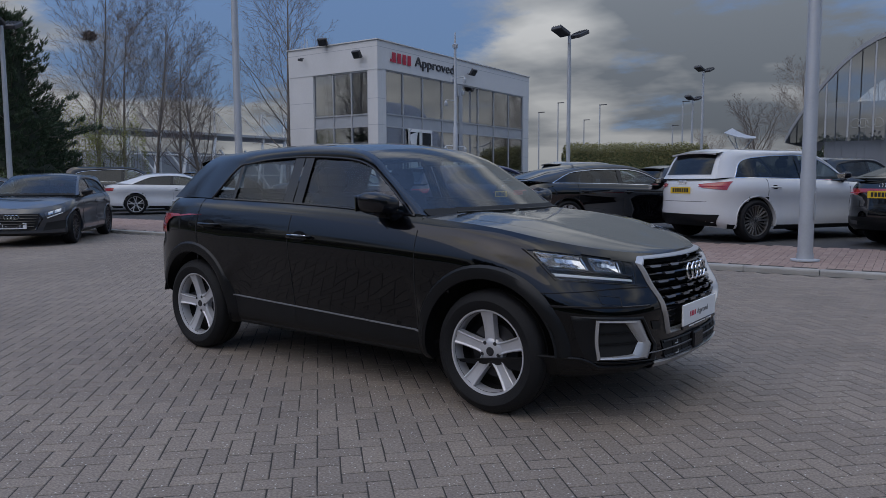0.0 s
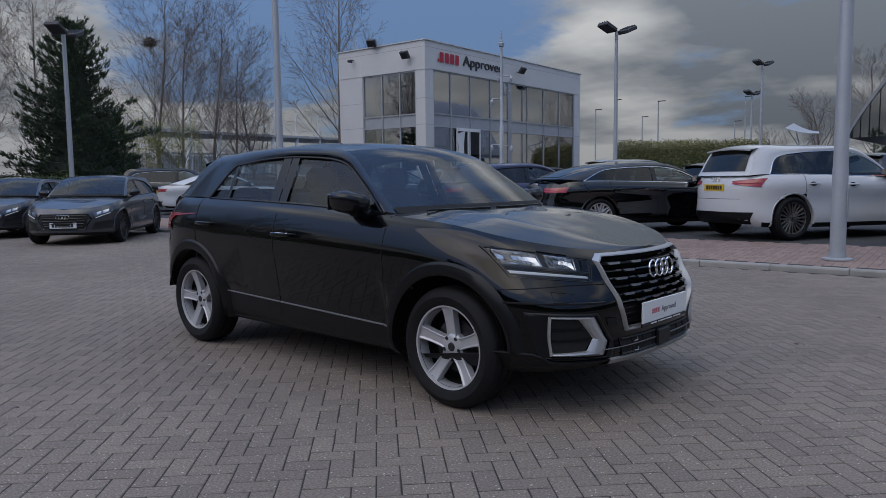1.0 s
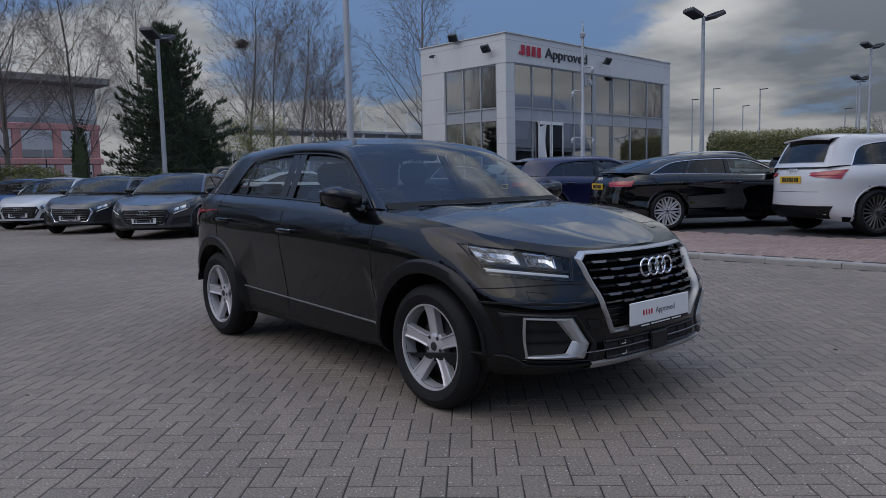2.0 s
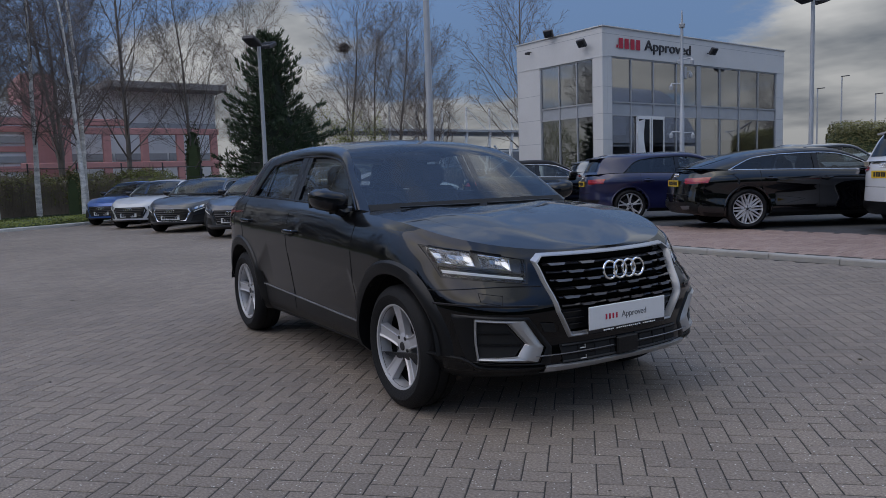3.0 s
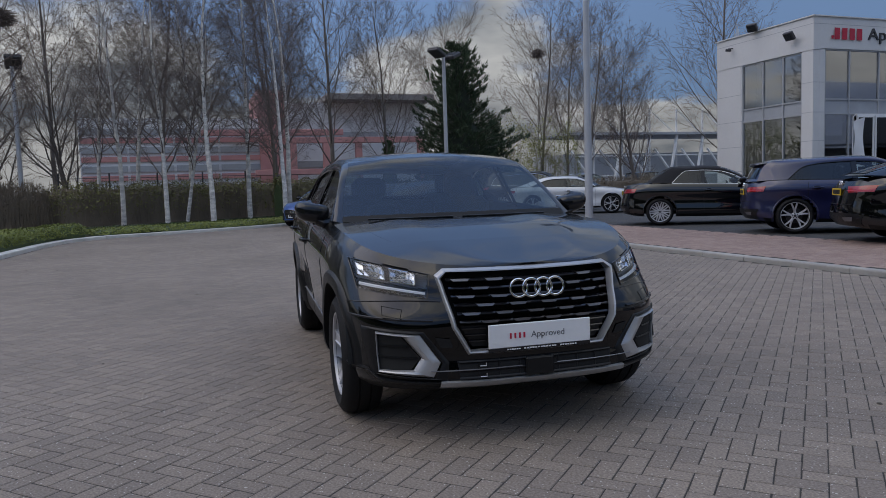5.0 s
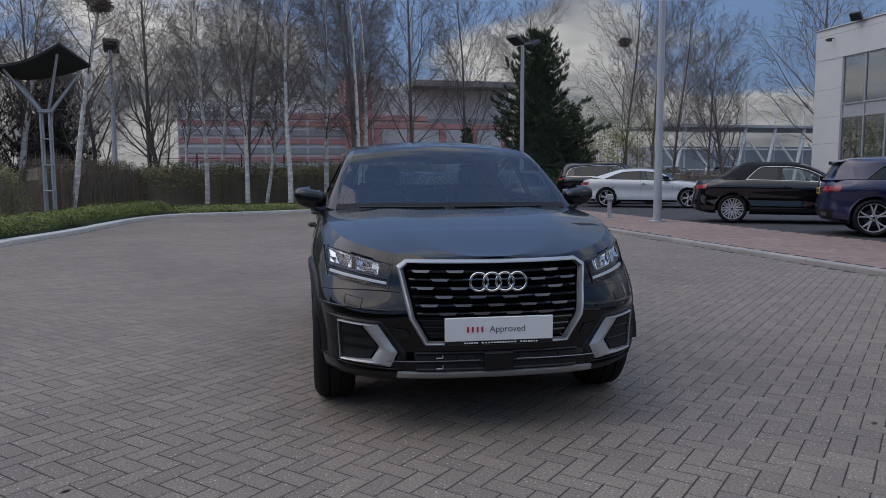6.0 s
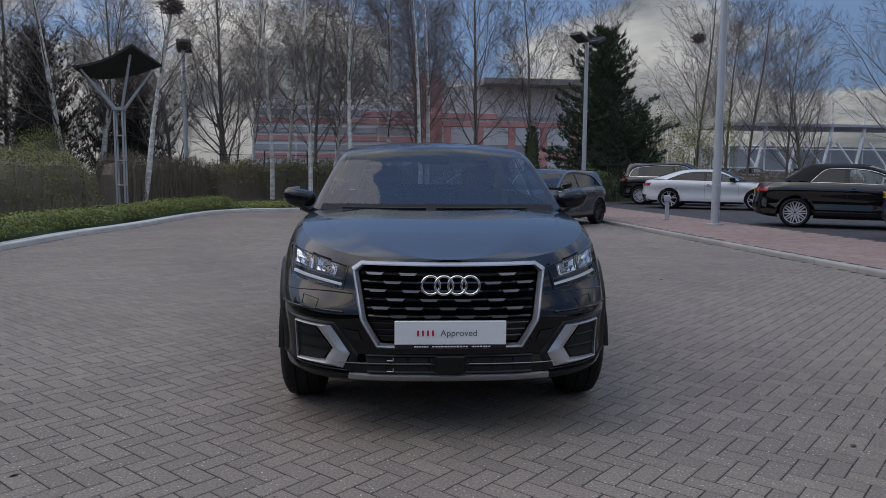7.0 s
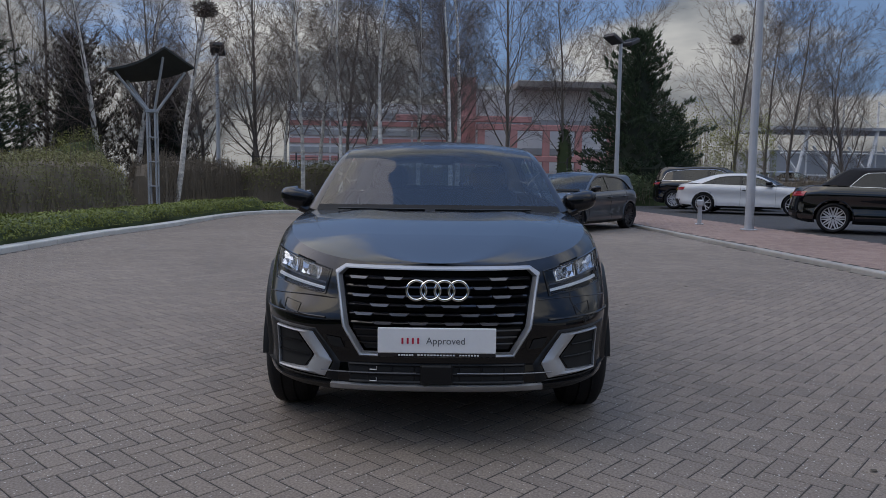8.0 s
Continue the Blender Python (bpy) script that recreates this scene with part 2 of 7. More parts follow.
M_PAVER = paver_mat("grey_block", (0.192, 0.158, 0.131), (0.242, 0.198, 0.160), 0.15, 0.9)
M_BRICK = paver_mat("pink_brick", (0.250, 0.168, 0.140), (0.31, 0.222, 0.185), 0.14, 0.25)
M_JOINT = mat("joint_sand", (0.040, 0.036, 0.031), 0.95, 0, 0.3, 30, 0.4, 200)
M_ASPHALT = mat("asphalt", (0.052, 0.052, 0.054), 0.9, 0, 0.25, 2.5, 0.5, 160)
M_KERB = mat("concrete_kerb", (0.33, 0.315, 0.29), 0.85, 0, 0.2, 3, 0.35, 60, per=0.25)
M_KERBPALE = mat("pale_kerb", (0.62, 0.60, 0.55), 0.85, 0, 0.22, 3, 0.35, 60, per=0.25)
M_WALL = mat("white_cladding", (0.67, 0.665, 0.66), 0.45, 0, 0.05, 0.8, 0.05, 30)
M_FRAME = mat("window_frame", (0.42, 0.43, 0.45), 0.45, 0.3, 0.08, 4)
M_WINGLASS = glass("window_glass", (0.60, 0.63, 0.67), 3.4, 0.015)
M_SPANDREL = mat("spandrel_panel", (0.38, 0.40, 0.43), 0.16, 0, 0.08, 2)
M_POLE = mat("painted_pole", (0.42, 0.44, 0.47), 0.5, 0.3, 0.08, 3, 0.1, 40)
M_POLEDARK = mat("dark_lamp_head", (0.06, 0.06, 0.065), 0.5, 0.2, 0.15, 8)
M_BARK = mat("bark", (0.19, 0.165, 0.145), 0.9, 0, 0.35, 5, 0.6, 40, stretch=(1, 1, 0.3))
M_BIRCH = mat("birch_bark", (0.66, 0.63, 0.59), 0.8, 0, 0.60, 3, 0.4, 30, stretch=(0.8, 0.8, 2.2))
M_TWIG = mat("twigs", (0.165, 0.132, 0.118), 0.9, 0, 0.3, 3)
M_NEEDLE = mat("pine_needles", (0.046, 0.076, 0.038), 0.7, 0, 0.6, 1.2, island=0.6)
M_NEEDLEBROWN = mat("brown_evergreen", (0.052, 0.044, 0.036), 0.8, 0, 0.5, 1.2, island=0.6)
M_LEAF = mat("hedge_leaves", (0.180, 0.205, 0.045), 0.7, 0, 0.4, 1.5, island=0.7)
M_LEAFDULL = mat("dull_hedge_leaves", (0.200, 0.190, 0.075), 0.8, 0, 0.4, 1.2, island=0.7)
M_LEAFSPRING = mat("spring_leaves", (0.20, 0.21, 0.055), 0.7, 0, 0.35, 1.5, island=0.7)
M_IVY = mat("ivy_leaves", (0.055, 0.080, 0.026), 0.6, 0, 0.4, 1.5, island=0.7)
M_CROWNSHADE = mat("crown_shade", (0.020, 0.028, 0.017), 0.9, 0, 0.5, 1.5)
M_HEDGETWIG = mat("hedge_twigs", (0.185, 0.150, 0.112), 0.9, 0, 0.35, 2.5, island=0.6)
M_SOIL = mat("soil_and_litter", (0.070, 0.058, 0.042), 0.95, 0, 0.4, 1.5, 0.6, 30)
M_GRASS = mat("rough_grass", (0.070, 0.085, 0.030), 0.9, 0, 0.35, 0.4, 0.6, 30)
M_CANOPY = mat("dark_canopy", (0.030, 0.034, 0.034), 0.6, 0, 0.2, 3)
M_FARWHITE = mat("far_white_wall", (0.70, 0.70, 0.70), 0.7, 0, 0.12, 0.15)
# far red, window and roof colours are paled: distance haze put into the base
M_HAZERED = mat("hazed_red_panel", (0.52, 0.25, 0.235), 0.7, 0, 0.12, 0.2)
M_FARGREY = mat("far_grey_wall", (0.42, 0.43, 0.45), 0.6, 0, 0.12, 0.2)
M_HAZEWINDOW = mat("hazed_window", (0.36, 0.37, 0.385), 0.25, 0, 0.12, 0.3)
M_HAZEROOF = mat("hazed_brown_roof", (0.26, 0.24, 0.225), 0.7, 0, 0.12, 0.3)
M_SHOWGREY = mat("ribbed_grey_cladding", (0.20, 0.215, 0.24), 0.5, 0.2, 0.06, 0.6)
M_ROOFMETAL = mat("dull_metal_roof", (0.30, 0.31, 0.33), 0.45, 0.5, 0.08, 0.8)
M_SIGNRED = mat("sign_red", (0.50, 0.015, 0.045), 0.4)
M_SIGNBLACK = mat("sign_dark", (0.035, 0.035, 0.04), 0.4)


# ---- mesh helpers ----
def ease(pts):
    """A smooth curve through (x, value...) rows, as a function of x."""
    P = np.array(sorted(pts), float)
    X, V = P[:, 0], P[:, 1:]
    T = np.zeros_like(V)
    for i in range(len(X)):
        a, c = max(i - 1, 0), min(i + 1, len(X) - 1)
        T[i] = (V[c] - V[a]) / (X[c] - X[a])
    one = V.shape[1] == 1

    def f(x):
        x = min(max(x, X[0]), X[-1])
        i = min(max(int(np.searchsorted(X, x)) - 1, 0), len(X) - 2)
        h = X[i + 1] - X[i]
        t = (x - X[i]) / h
        r = (2 * t**3 - 3 * t**2 + 1) * V[i] + (t**3 - 2 * t**2 + t) * h * T[i] + (3 * t**2 - 2 * t**3) * V[i + 1] + (t**3 - t**2) * h * T[i + 1]
        return float(r[0]) if one else r
    return f


class Geo:
    """Vertices and faces of one mesh in the making."""

    def __init__(self):
        self.v, self.f = [], []

    def add(self, vs, fs):
        n = len(self.v)
        self.v += [tuple(p) for p in vs]
        self.f += [tuple(n + i for i in f) for f in fs]
        return self

    def grid(self, rows, loop=False):
        n, m = len(rows), len(rows[0])
        fs = []
        for i in range(n - 1):
            for j in range(m if loop else m - 1):
                k = (j + 1) % m
                fs.append((i * m + j, i * m + k, (i + 1) * m + k, (i + 1) * m + j))
        return self.add([p for r in rows for p in r], fs)

    def box(self, c, s, bev=0.0, m=None):
        hx, hy, hz = s[0] / 2, s[1] / 2, s[2] / 2
        b = min(bev, hx * 0.9, hy * 0.9, hz * 0.9)
        sg = [(x, y, z) for x in (-1, 1) for y in (-1, 1) for z in (-1, 1)]
        if b <= 0:
            vs = [(x * hx, y * hy, z * hz) for x, y, z in sg]
            fs = [(0, 1, 3, 2), (4, 6, 7, 5), (0, 4, 5, 1), (2, 3, 7, 6), (0, 2, 6, 4), (1, 5, 7, 3)]
        else:
            vs, idx = [], {}
            for g in sg:
                for ax in range(3):
                    q = [g[k] * ((hx, hy, hz)[k] - (0 if k == ax else b)) for k in range(3)]
                    idx[g, ax] = len(vs)
                    vs.append(q)
            fs = []
            for ax in range(3):
                o, p = [(1, 2), (2, 0), (0, 1)][ax]
                for d in (-1, 1):
                    cs = []
                    for e, h in ((-1, -1), (1, -1), (1, 1), (-1, 1)):
                        g = [0, 0, 0]
                        g[ax], g[o], g[p] = d, e, h
                        cs.append(idx[tuple(g), ax])
                    fs.append(tuple(cs if d > 0 else cs[::-1]))
                for e in (-1, 1):
                    for h in (-1, 1):
                        ga, gb = [0, 0, 0], [0, 0, 0]
                        ga[o], ga[p], ga[ax] = e, h, -1
                        gb[o], gb[p], gb[ax] = e, h, 1
                        ga, gb = tuple(ga), tuple(gb)
                        fs.append((idx[ga, o], idx[gb, o], idx[gb, p], idx[ga, p]))
            for g in sg:
                fs.append((idx[g, 0], idx[g, 1], idx[g, 2]))
        vs = [Vector(q) for q in vs]
        if m is not None:
            vs = [m @ q for q in vs]
        return self.add([(q[0] + c[0], q[1] + c[1], q[2] + c[2]) for q in vs], fs)

    def tube(self, pts, radii, n=8, cap=True):
        pts = [Vector(p) for p in pts]
        if isinstance(radii, (int, float)):
            radii = [radii] * len(pts)
        rings, side = [], None
        for i, p in enumerate(pts):
            d = (pts[min(i + 1, len(pts) - 1)] - pts[max(i - 1, 0)])
            d = d.normalized() if d.length > 1e-9 else Vector((0, 0, 1))
            if side is None:
                side = d.cross(Vector((0, 0, 1)) if abs(d.z) < 0.9 else Vector((1, 0, 0))).normalized()
            side = (side - d * side.dot(d)).normalized()
            up = d.cross(side)
            rings.append([p + (side * math.cos(2 * math.pi * k / n) + up * math.sin(2 * math.pi * k / n)) * radii[i] for k in range(n)])
        base = len(self.v)
        self.grid(rings, loop=True)
        if cap:
            self.f.append(tuple(base + k for k in range(n))[::-1])
            self.f.append(tuple(base + (len(pts) - 1) * n + k for k in range(n)))
        return self

    def lathe(self, prof, n, m):
        """prof: rows of (radius, along) turned about the local z axis of the matrix m."""
        rows = [[m @ Vector((r * math.cos(2 * math.pi * k / n), r * math.sin(2 * math.pi * k / n), h)) for k in range(n)] for r, h in prof]
        return self.grid(rows, loop=True)

    def slab(self, outer, depth):
        """A closed plate: the outline's points, and the same moved by the vector depth."""
        n, dv = len(outer), Vector(depth)
        a = [Vector(p) for p in outer]
        return self.add(a + [p + dv for p in a], [tuple(range(n)), tuple(range(n, 2 * n))[::-1]] + [(i, (i + 1) % n, n + (i + 1) % n, n + i) for i in range(n)])

    def mesh(self, name, smooth=35, fix=True):
        me = bpy.data.meshes.new(name)
        me.from_pydata([tuple(p) for p in self.v], [], self.f)
        if fix and len(self.f) < 30000:
            bm = bmesh.new()
            bm.from_mesh(me)
            bmesh.ops.recalc_face_normals(bm, faces=bm.faces)
            bm.to_mesh(me)
            bm.free()
        if smooth:
            me.shade_smooth()
            me.set_sharp_from_angle(angle=radians(smooth))
        return me


def part(name, geo, material, parent=None, label="", smooth=35, fix=True):
    """Link geo as ONE mesh object under a thing or a part."""
    me = geo.mesh(name, smooth, fix) if isinstance(geo, Geo) else geo
    if not me.materials:
        me.materials.append(material)
    ob = new(name, me)
    if parent is not None:
        ob.parent = parent
    return tagged(ob, label) if label else ob


def thing(name, label, category, m=None, group="", kind=""):
    """An Empty at a thing's base, that carries its parts."""
    ob = new(name)
    ob.empty_display_size = 0.2
    if m is not None:
        ob.matrix_world = m
    return tagged(ob, label, category, group, kind)


def bars(parent, name, cx, cz, width, height, n, material, face, gap=0.28):
    """Writing that cannot be read: a row of plain bars. face(u, w) gives the place on the surface."""
    g = Geo()
    step = width / n
    for k in range(n):
        u0, u1 = cx - width / 2 + k * step, cx - width / 2 + (k + 1 - gap) * step
        q = [Vector(face(u, w)) for u, w in ((u0, cz - height / 2), (u1, cz - height / 2), (u1, cz + height / 2), (u0, cz + height / 2))]
        nrm = (q[1] - q[0]).cross(q[3] - q[0]).normalized() * 0.002
        g.slab([p - nrm for p in q], nrm * 2)
    return part(name, g, material, parent, smooth=0)


# ---- cars ----
def inside(poly, a, b):
    """Whether (a, b) lies within the polygon."""
    hit = False
    for k in range(len(poly)):
        (x1, y1), (x2, y2) = poly[k], poly[k - 1]
        if (y1 > b) != (y2 > b) and a < (x2 - x1) * (b - y1) / (y2 - y1) + x1:
            hit = not hit
    return hit


def dense(poly, step):
    """The closed polygon with points added along its edges."""
    out = []
    for k in range(len(poly)):
        a, b = np.array(poly[k], float), np.array(poly[(k + 1) % len(poly)], float)
        n = max(1, int(np.linalg.norm(b - a) / step))
        out += [tuple(a + (b - a) * i / n) for i in range(n)]
    return out


def twin(poly_a, poly_b, n):
    """Two closed polygons of as many corners, each edge cut into n."""
    A, B = [], []
    for k in range(len(poly_a)):
        for i in range(n):
            for P, out in ((poly_a, A), (poly_b, B)):
                a, b = np.array(P[k], float), np.array(P[(k + 1) % len(P)], float)
                out.append(tuple(a + (b - a) * i / n))
    return A, B


class Shape:
    """The body of a car: x ahead, y to its left, z up, the origin between the axles on the ground."""

    def __init__(self, s):
        self.s = s
        self.top, self.bot = ease(s["top"]), ease(s["bot"])
        self.ds, self.df, self.dr = ease(s["ds"]), ease(s["df"]), ease(s["dr"])

    def v(self, x, z):
        b, t = self.bot(x), self.top(x)
        return min(max((z - b) / (t - b), 0), 1)

    def pq(self, v):
        """How square the plan of the nose is at that height."""
        s = self.s
        k = min(max((v - 0.50) / 0.30, 0), 1)
        k = k * k * (3 - 2 * k)
        return s["p"] + (1 - k) * s.get("square", (0, 0))[0], s["q"] + (1 - k) * s.get("square", (0, 0))[1]

    def facet(self, x, z):
        """The hollow in the doors under a bent crease."""
        f = self.s.get("facet")
        if not f or x < f[0][0] or x > f[-1][0]:
            return 0.0
        zc = float(np.interp(x, [q[0] for q in f], [q[1] for q in f]))
        a, b = min(max((zc - z) / (zc - 0.44), 0), 1), min(1, max(0, (x - f[0][0]) / 0.06), max(0, (f[-1][0] - x) / 0.06))
        return 0.042 * a * b

    def row(self, col, k, nv):
        """The share of the height at row k: one row runs along the crease in the doors."""
        f = self.s.get("facet")
        if not f or col[0] != "m":
            return k / nv
        x, j = col[1], round(0.61 * nv)
        zc = float(np.interp(x, [q[0] for q in f], [q[1] for q in f]))
        vc = (zc - self.bot(x)) / (self.top(x) - self.bot(x))
        far = max(f[0][0] - x, x - f[-1][0], 0) / 0.12
        vc = vc + (j / nv - vc) * min(far, 1)
        return vc * k / j if k <= j else vc + (1 - vc) * (k - j) / (nv - j)

    def half(self, x, z):
        """Half the width at x and height z."""
        s, v = self.s, self.v(x, z)
        w = s["W"] - self.ds(v) - self.facet(x, z)
        if x > s["x0f"]:
            p, q = self.pq(v)
            t = min((x - s["x0f"]) / (s["xf"] - self.df(v) - s["x0f"]), 1)
            return w * (1 - t ** p) ** (1 / q)
        if x < s["x0r"]:
            t = min((s["x0r"] - x) / (s["x0r"] - s["xr"] - self.dr(v)), 1)
            return w * (1 - t ** s["pr"]) ** (1 / s["qr"])
        return w

    def side(self, sg):
        return lambda x, z, off=0.0: Vector((x, sg * (self.half(x, z) + off), z))

    def front(self, y, z, off=0.0):
        s, x = self.s, self.s["xf"] - 0.1
        for _ in range(4):
            v = self.v(x, z)
            w = s["W"] - self.ds(v)
            p, q = self.pq(v)
            x = s["x0f"] + (s["xf"] - self.df(v) - s["x0f"]) * max(1 - (min(abs(y) / w, 1)) ** q, 0) ** (1 / p)
        return Vector((x + off, y + off * 0.5 * y / s["W"], z))

    def rear(self, y, z, off=0.0):
        s, x = self.s, self.s["xr"] + 0.1
        for _ in range(4):
            v = self.v(x, z)
            w = s["W"] - self.ds(v)
            x = s["x0r"] - (s["x0r"] - s["xr"] - self.dr(v)) * max(1 - (min(abs(y) / w, 1)) ** s["qr"], 0) ** (1 / s["pr"])
        return Vector((x - off, y + off * 0.5 * y / s["W"], z))

    def columns(self):
        """Rows (kind, value) round one half of the body, from the front's middle to the rear's."""
        s = self.s
        d = s["step"]
        cols = []
        n = max(8, int(1.6 / d))
        cols += [("f", math.pi / 2 * (1 - k / n) ** 1.25) for k in range(n)]
        marks = sorted({x for x in (s["x0f"], *s["doors"], s["x0r"]) if s["x0r"] <= x <= s["x0f"]}, reverse=True)
        for a, b in zip(marks, marks[1:]):
            m = max(1, int((a - b) / d))
            cols += [("m", a + (b - a) * k / m) for k in range(m)]
        cols += [("r", math.pi / 2 * (k / n) ** 1.25) for k in range(n + 1)]
        return cols

    def at(self, col, v):
        s = self.s
        w = s["W"] - self.ds(v)
        kind, val = col
        if kind == "f":
            p, q = self.pq(v)
            x = s["x0f"] + (s["xf"] - self.df(v) - s["x0f"]) * math.sin(val) ** (2 / p)
            y = w * max(math.cos(val), 0) ** (2 / q)
        elif kind == "r":
            x = s["x0r"] - (s["x0r"] - s["xr"] - self.dr(v)) * math.sin(val) ** (2 / s["pr"])
            y = w * max(math.cos(val), 0) ** (2 / s["qr"])
        else:
            x, y = val, w - self.facet(val, self.bot(val) + v * (self.top(val) - self.bot(val)))
        return Vector((x, y, self.bot(x) + v * (self.top(x) - self.bot(x))))


def patch(g, surf, quad, off, nu=8, nv=4, sg=1):
    """A grid laid on a surface inside four corners."""
    a, b, c, d = [np.array(q, float) for q in quad]
    rows = []
    for i in range(nu + 1):
        r = []
        for j in range(nv + 1):
            u, w = i / nu, j / nv
            q = (a * (1 - u) + b * u) * (1 - w) + (d * (1 - u) + c * u) * w
            r.append(surf(sg * q[0], q[1], off))
        rows.append(r)
    return g.grid(rows)


def rim_ring(g, surf, outer, inner, offs, n=8, sg=1):
    """A raised frame between two outlines on a surface; offs: how proud it stands across its width."""
    A, B = twin(outer, inner, n)
    rows = []
    for k, o in enumerate(offs):
        w = k / (len(offs) - 1)
        rows.append([surf(sg * (a[0] * (1 - w) + b[0] * w), a[1] * (1 - w) + b[1] * w, o) for a, b in zip(A, B)])
    return g.grid(rows, loop=True)


def line_on(g, surf, pts, r, off=0.0, n=5, sg=1):
    return g.tube([surf(sg * a, b, off) for a, b in pts], r, n)


WHEELS = {}


def wheel_meshes(R, rim_r, width, spokes, style):
    """The meshes of one wheel, its outer face towards local +z: tyre, rim, hub back, cap, bolts."""
    key = (R, rim_r, width, spokes, style)
    if key in WHEELS:
        return WHEELS[key]
    I = Matrix.Identity(4)
    h = width / 2
    seg = 56 if style == "broad" else 30
    ty = Geo().lathe([(rim_r - 0.012, h - 0.028), (rim_r + 0.004, h - 0.012), (rim_r + 0.02, h - 0.002), ((R + rim_r) / 2, h + 0.006), (R - 0.035, h - 0.002), (R - 0.012, h - 0.018),
                      (R - 0.003, h - 0.035), (R, h - 0.06), (R, h * 0.33), (R - 0.008, h * 0.31), (R - 0.008, h * 0.25), (R, h * 0.23), (R, -h * 0.23), (R - 0.008, -h * 0.25),
                      (R - 0.008, -h * 0.31), (R, -h * 0.33), (R, -h + 0.06), (R - 0.012, -h + 0.018), ((R + rim_r) / 2, -h), (rim_r, -h + 0.02)], seg, I)
    rm = Geo()
    rm.lathe([(rim_r - 0.014, h - 0.09), (rim_r - 0.010, h - 0.022), (rim_r - 0.006, h - 0.012), (rim_r + 0.002, h - 0.010), (rim_r + 0.004, h - 0.016)], seg, I)
    hub = 0.075 if style == "broad" else 0.062
    zr, zh = h - 0.018, h - (0.050 if style == "broad" else 0.035)
    rm.lathe([(0.0001, zh + 0.004), (hub * 0.62, zh + 0.004), (hub * 0.8, zh - 0.001), (hub, zh - 0.008), (hub, zh - 0.06)], 40, I)
    for k in range(spokes):
        a0 = 2 * math.pi * k / spokes + math.pi / 2
        fans = ((0.0, 1.0),) if style in ("broad", "fine") else ((-0.13, 0.55), (0.13, 0.55))
        for da, wk in fans:
            rows = []
            ns = 8 if style == "broad" else 4
            for i in range(ns + 1):
                t = i / ns
                r = hub * 0.55 + (rim_r - 0.006 - hub * 0.55) * t
                if style == "broad":
                    w = 0.026 + 0.008 * (1 - t) ** 2 + 0.014 * t ** 2
                elif style == "fine":
                    w = 0.008 + 0.004 * t
                else:
                    w = (0.018 - 0.004 * t) * (wk + 0.3)
                z = zh + (zr - zh) * t ** 1.6
                ang = a0 + da * t ** 0.8 * 1.7
                e, q = Vector((math.cos(ang), math.sin(ang), 0)), Vector((-math.sin(ang), math.cos(ang), 0))
                dip = 0.008 if style == "broad" else 0.002
                rows.append([e * r + q * (w * f) + Vector((0, 0, z + dz)) for f, dz in ((-1.08, -0.04), (-1, -0.002), (-0.84, 0), (-0.6, -dip * 0.8), (0, -dip), (0.6, -dip * 0.8), (0.84, 0), (1, -0.002), (1.08, -0.04))])
            rm.grid(rows)
    bk = Geo().lathe([(0.0001, -0.01), (R * 0.44, -0.01), (R * 0.44, -0.03), (rim_r - 0.015, -0.045), (rim_r - 0.013, h - 0.095)], 40, I)
    ds = Geo().lathe([(hub, 0.012), (R * 0.44, 0.012), (R * 0.44, -0.008)], 40, I)
    cp = Geo().lathe([(0.0001, zh + 0.008), (0.021, zh + 0.008), (0.024, zh + 0.005), (0.025, zh + 0.003)], 28, I)
    bo = Geo().lathe([(0.0001, zh + 0.0045), (0.007, zh + 0.0045), (0.0095, zh + 0.0065), (0.0110, zh + 0.0045)], 12, I)
    WHEELS[key] = [g.mesh(n, 30, fix=False) for g, n in ((bk, "wheel"), (ty, "tyre"), (rm, "rim"), (ds, "brake_disc"), (cp, "hub_cap"), (bo, "wheel_bolt"))]
    return WHEELS[key]


def put_wheel(car, s, x, sg, turn):
    bk, ty, rm, ds, cp, bo = wheel_meshes(s["R"], s["rim"], s["tyre"], s["spokes"], s["style"])
    w = part("wheel", bk, M_VOID, car)
    w.matrix_basis = Matrix.Translation((x, sg * (s["W"] - 0.022 - s["tyre"] / 2), s["R"])) @ Matrix.Rotation(radians(-90) if sg > 0 else radians(90), 4, "X") @ Matrix.Rotation(turn, 4, "Z")
    part("tyre", ty, M_RUBBER, w)
    part("rim", rm, s["rim_mat"], w, s["rim_label"])
    part("brake_disc", ds, M_ALLOYDARK, w)
    part("hub_cap", cp, M_INK, w)
    hub = 0.075 if s["style"] == "broad" else 0.062
    for k in range(5 if s["step"] < 0.1 else 0):
        a = 2 * math.pi * (k + (0.5 if s["style"] == "broad" else 0)) / 5 + math.pi / 2
        part("wheel_bolt", bo, M_ALLOYDARK, w).location = (hub * 0.72 * math.cos(a), hub * 0.72 * math.sin(a), 0)
    return w


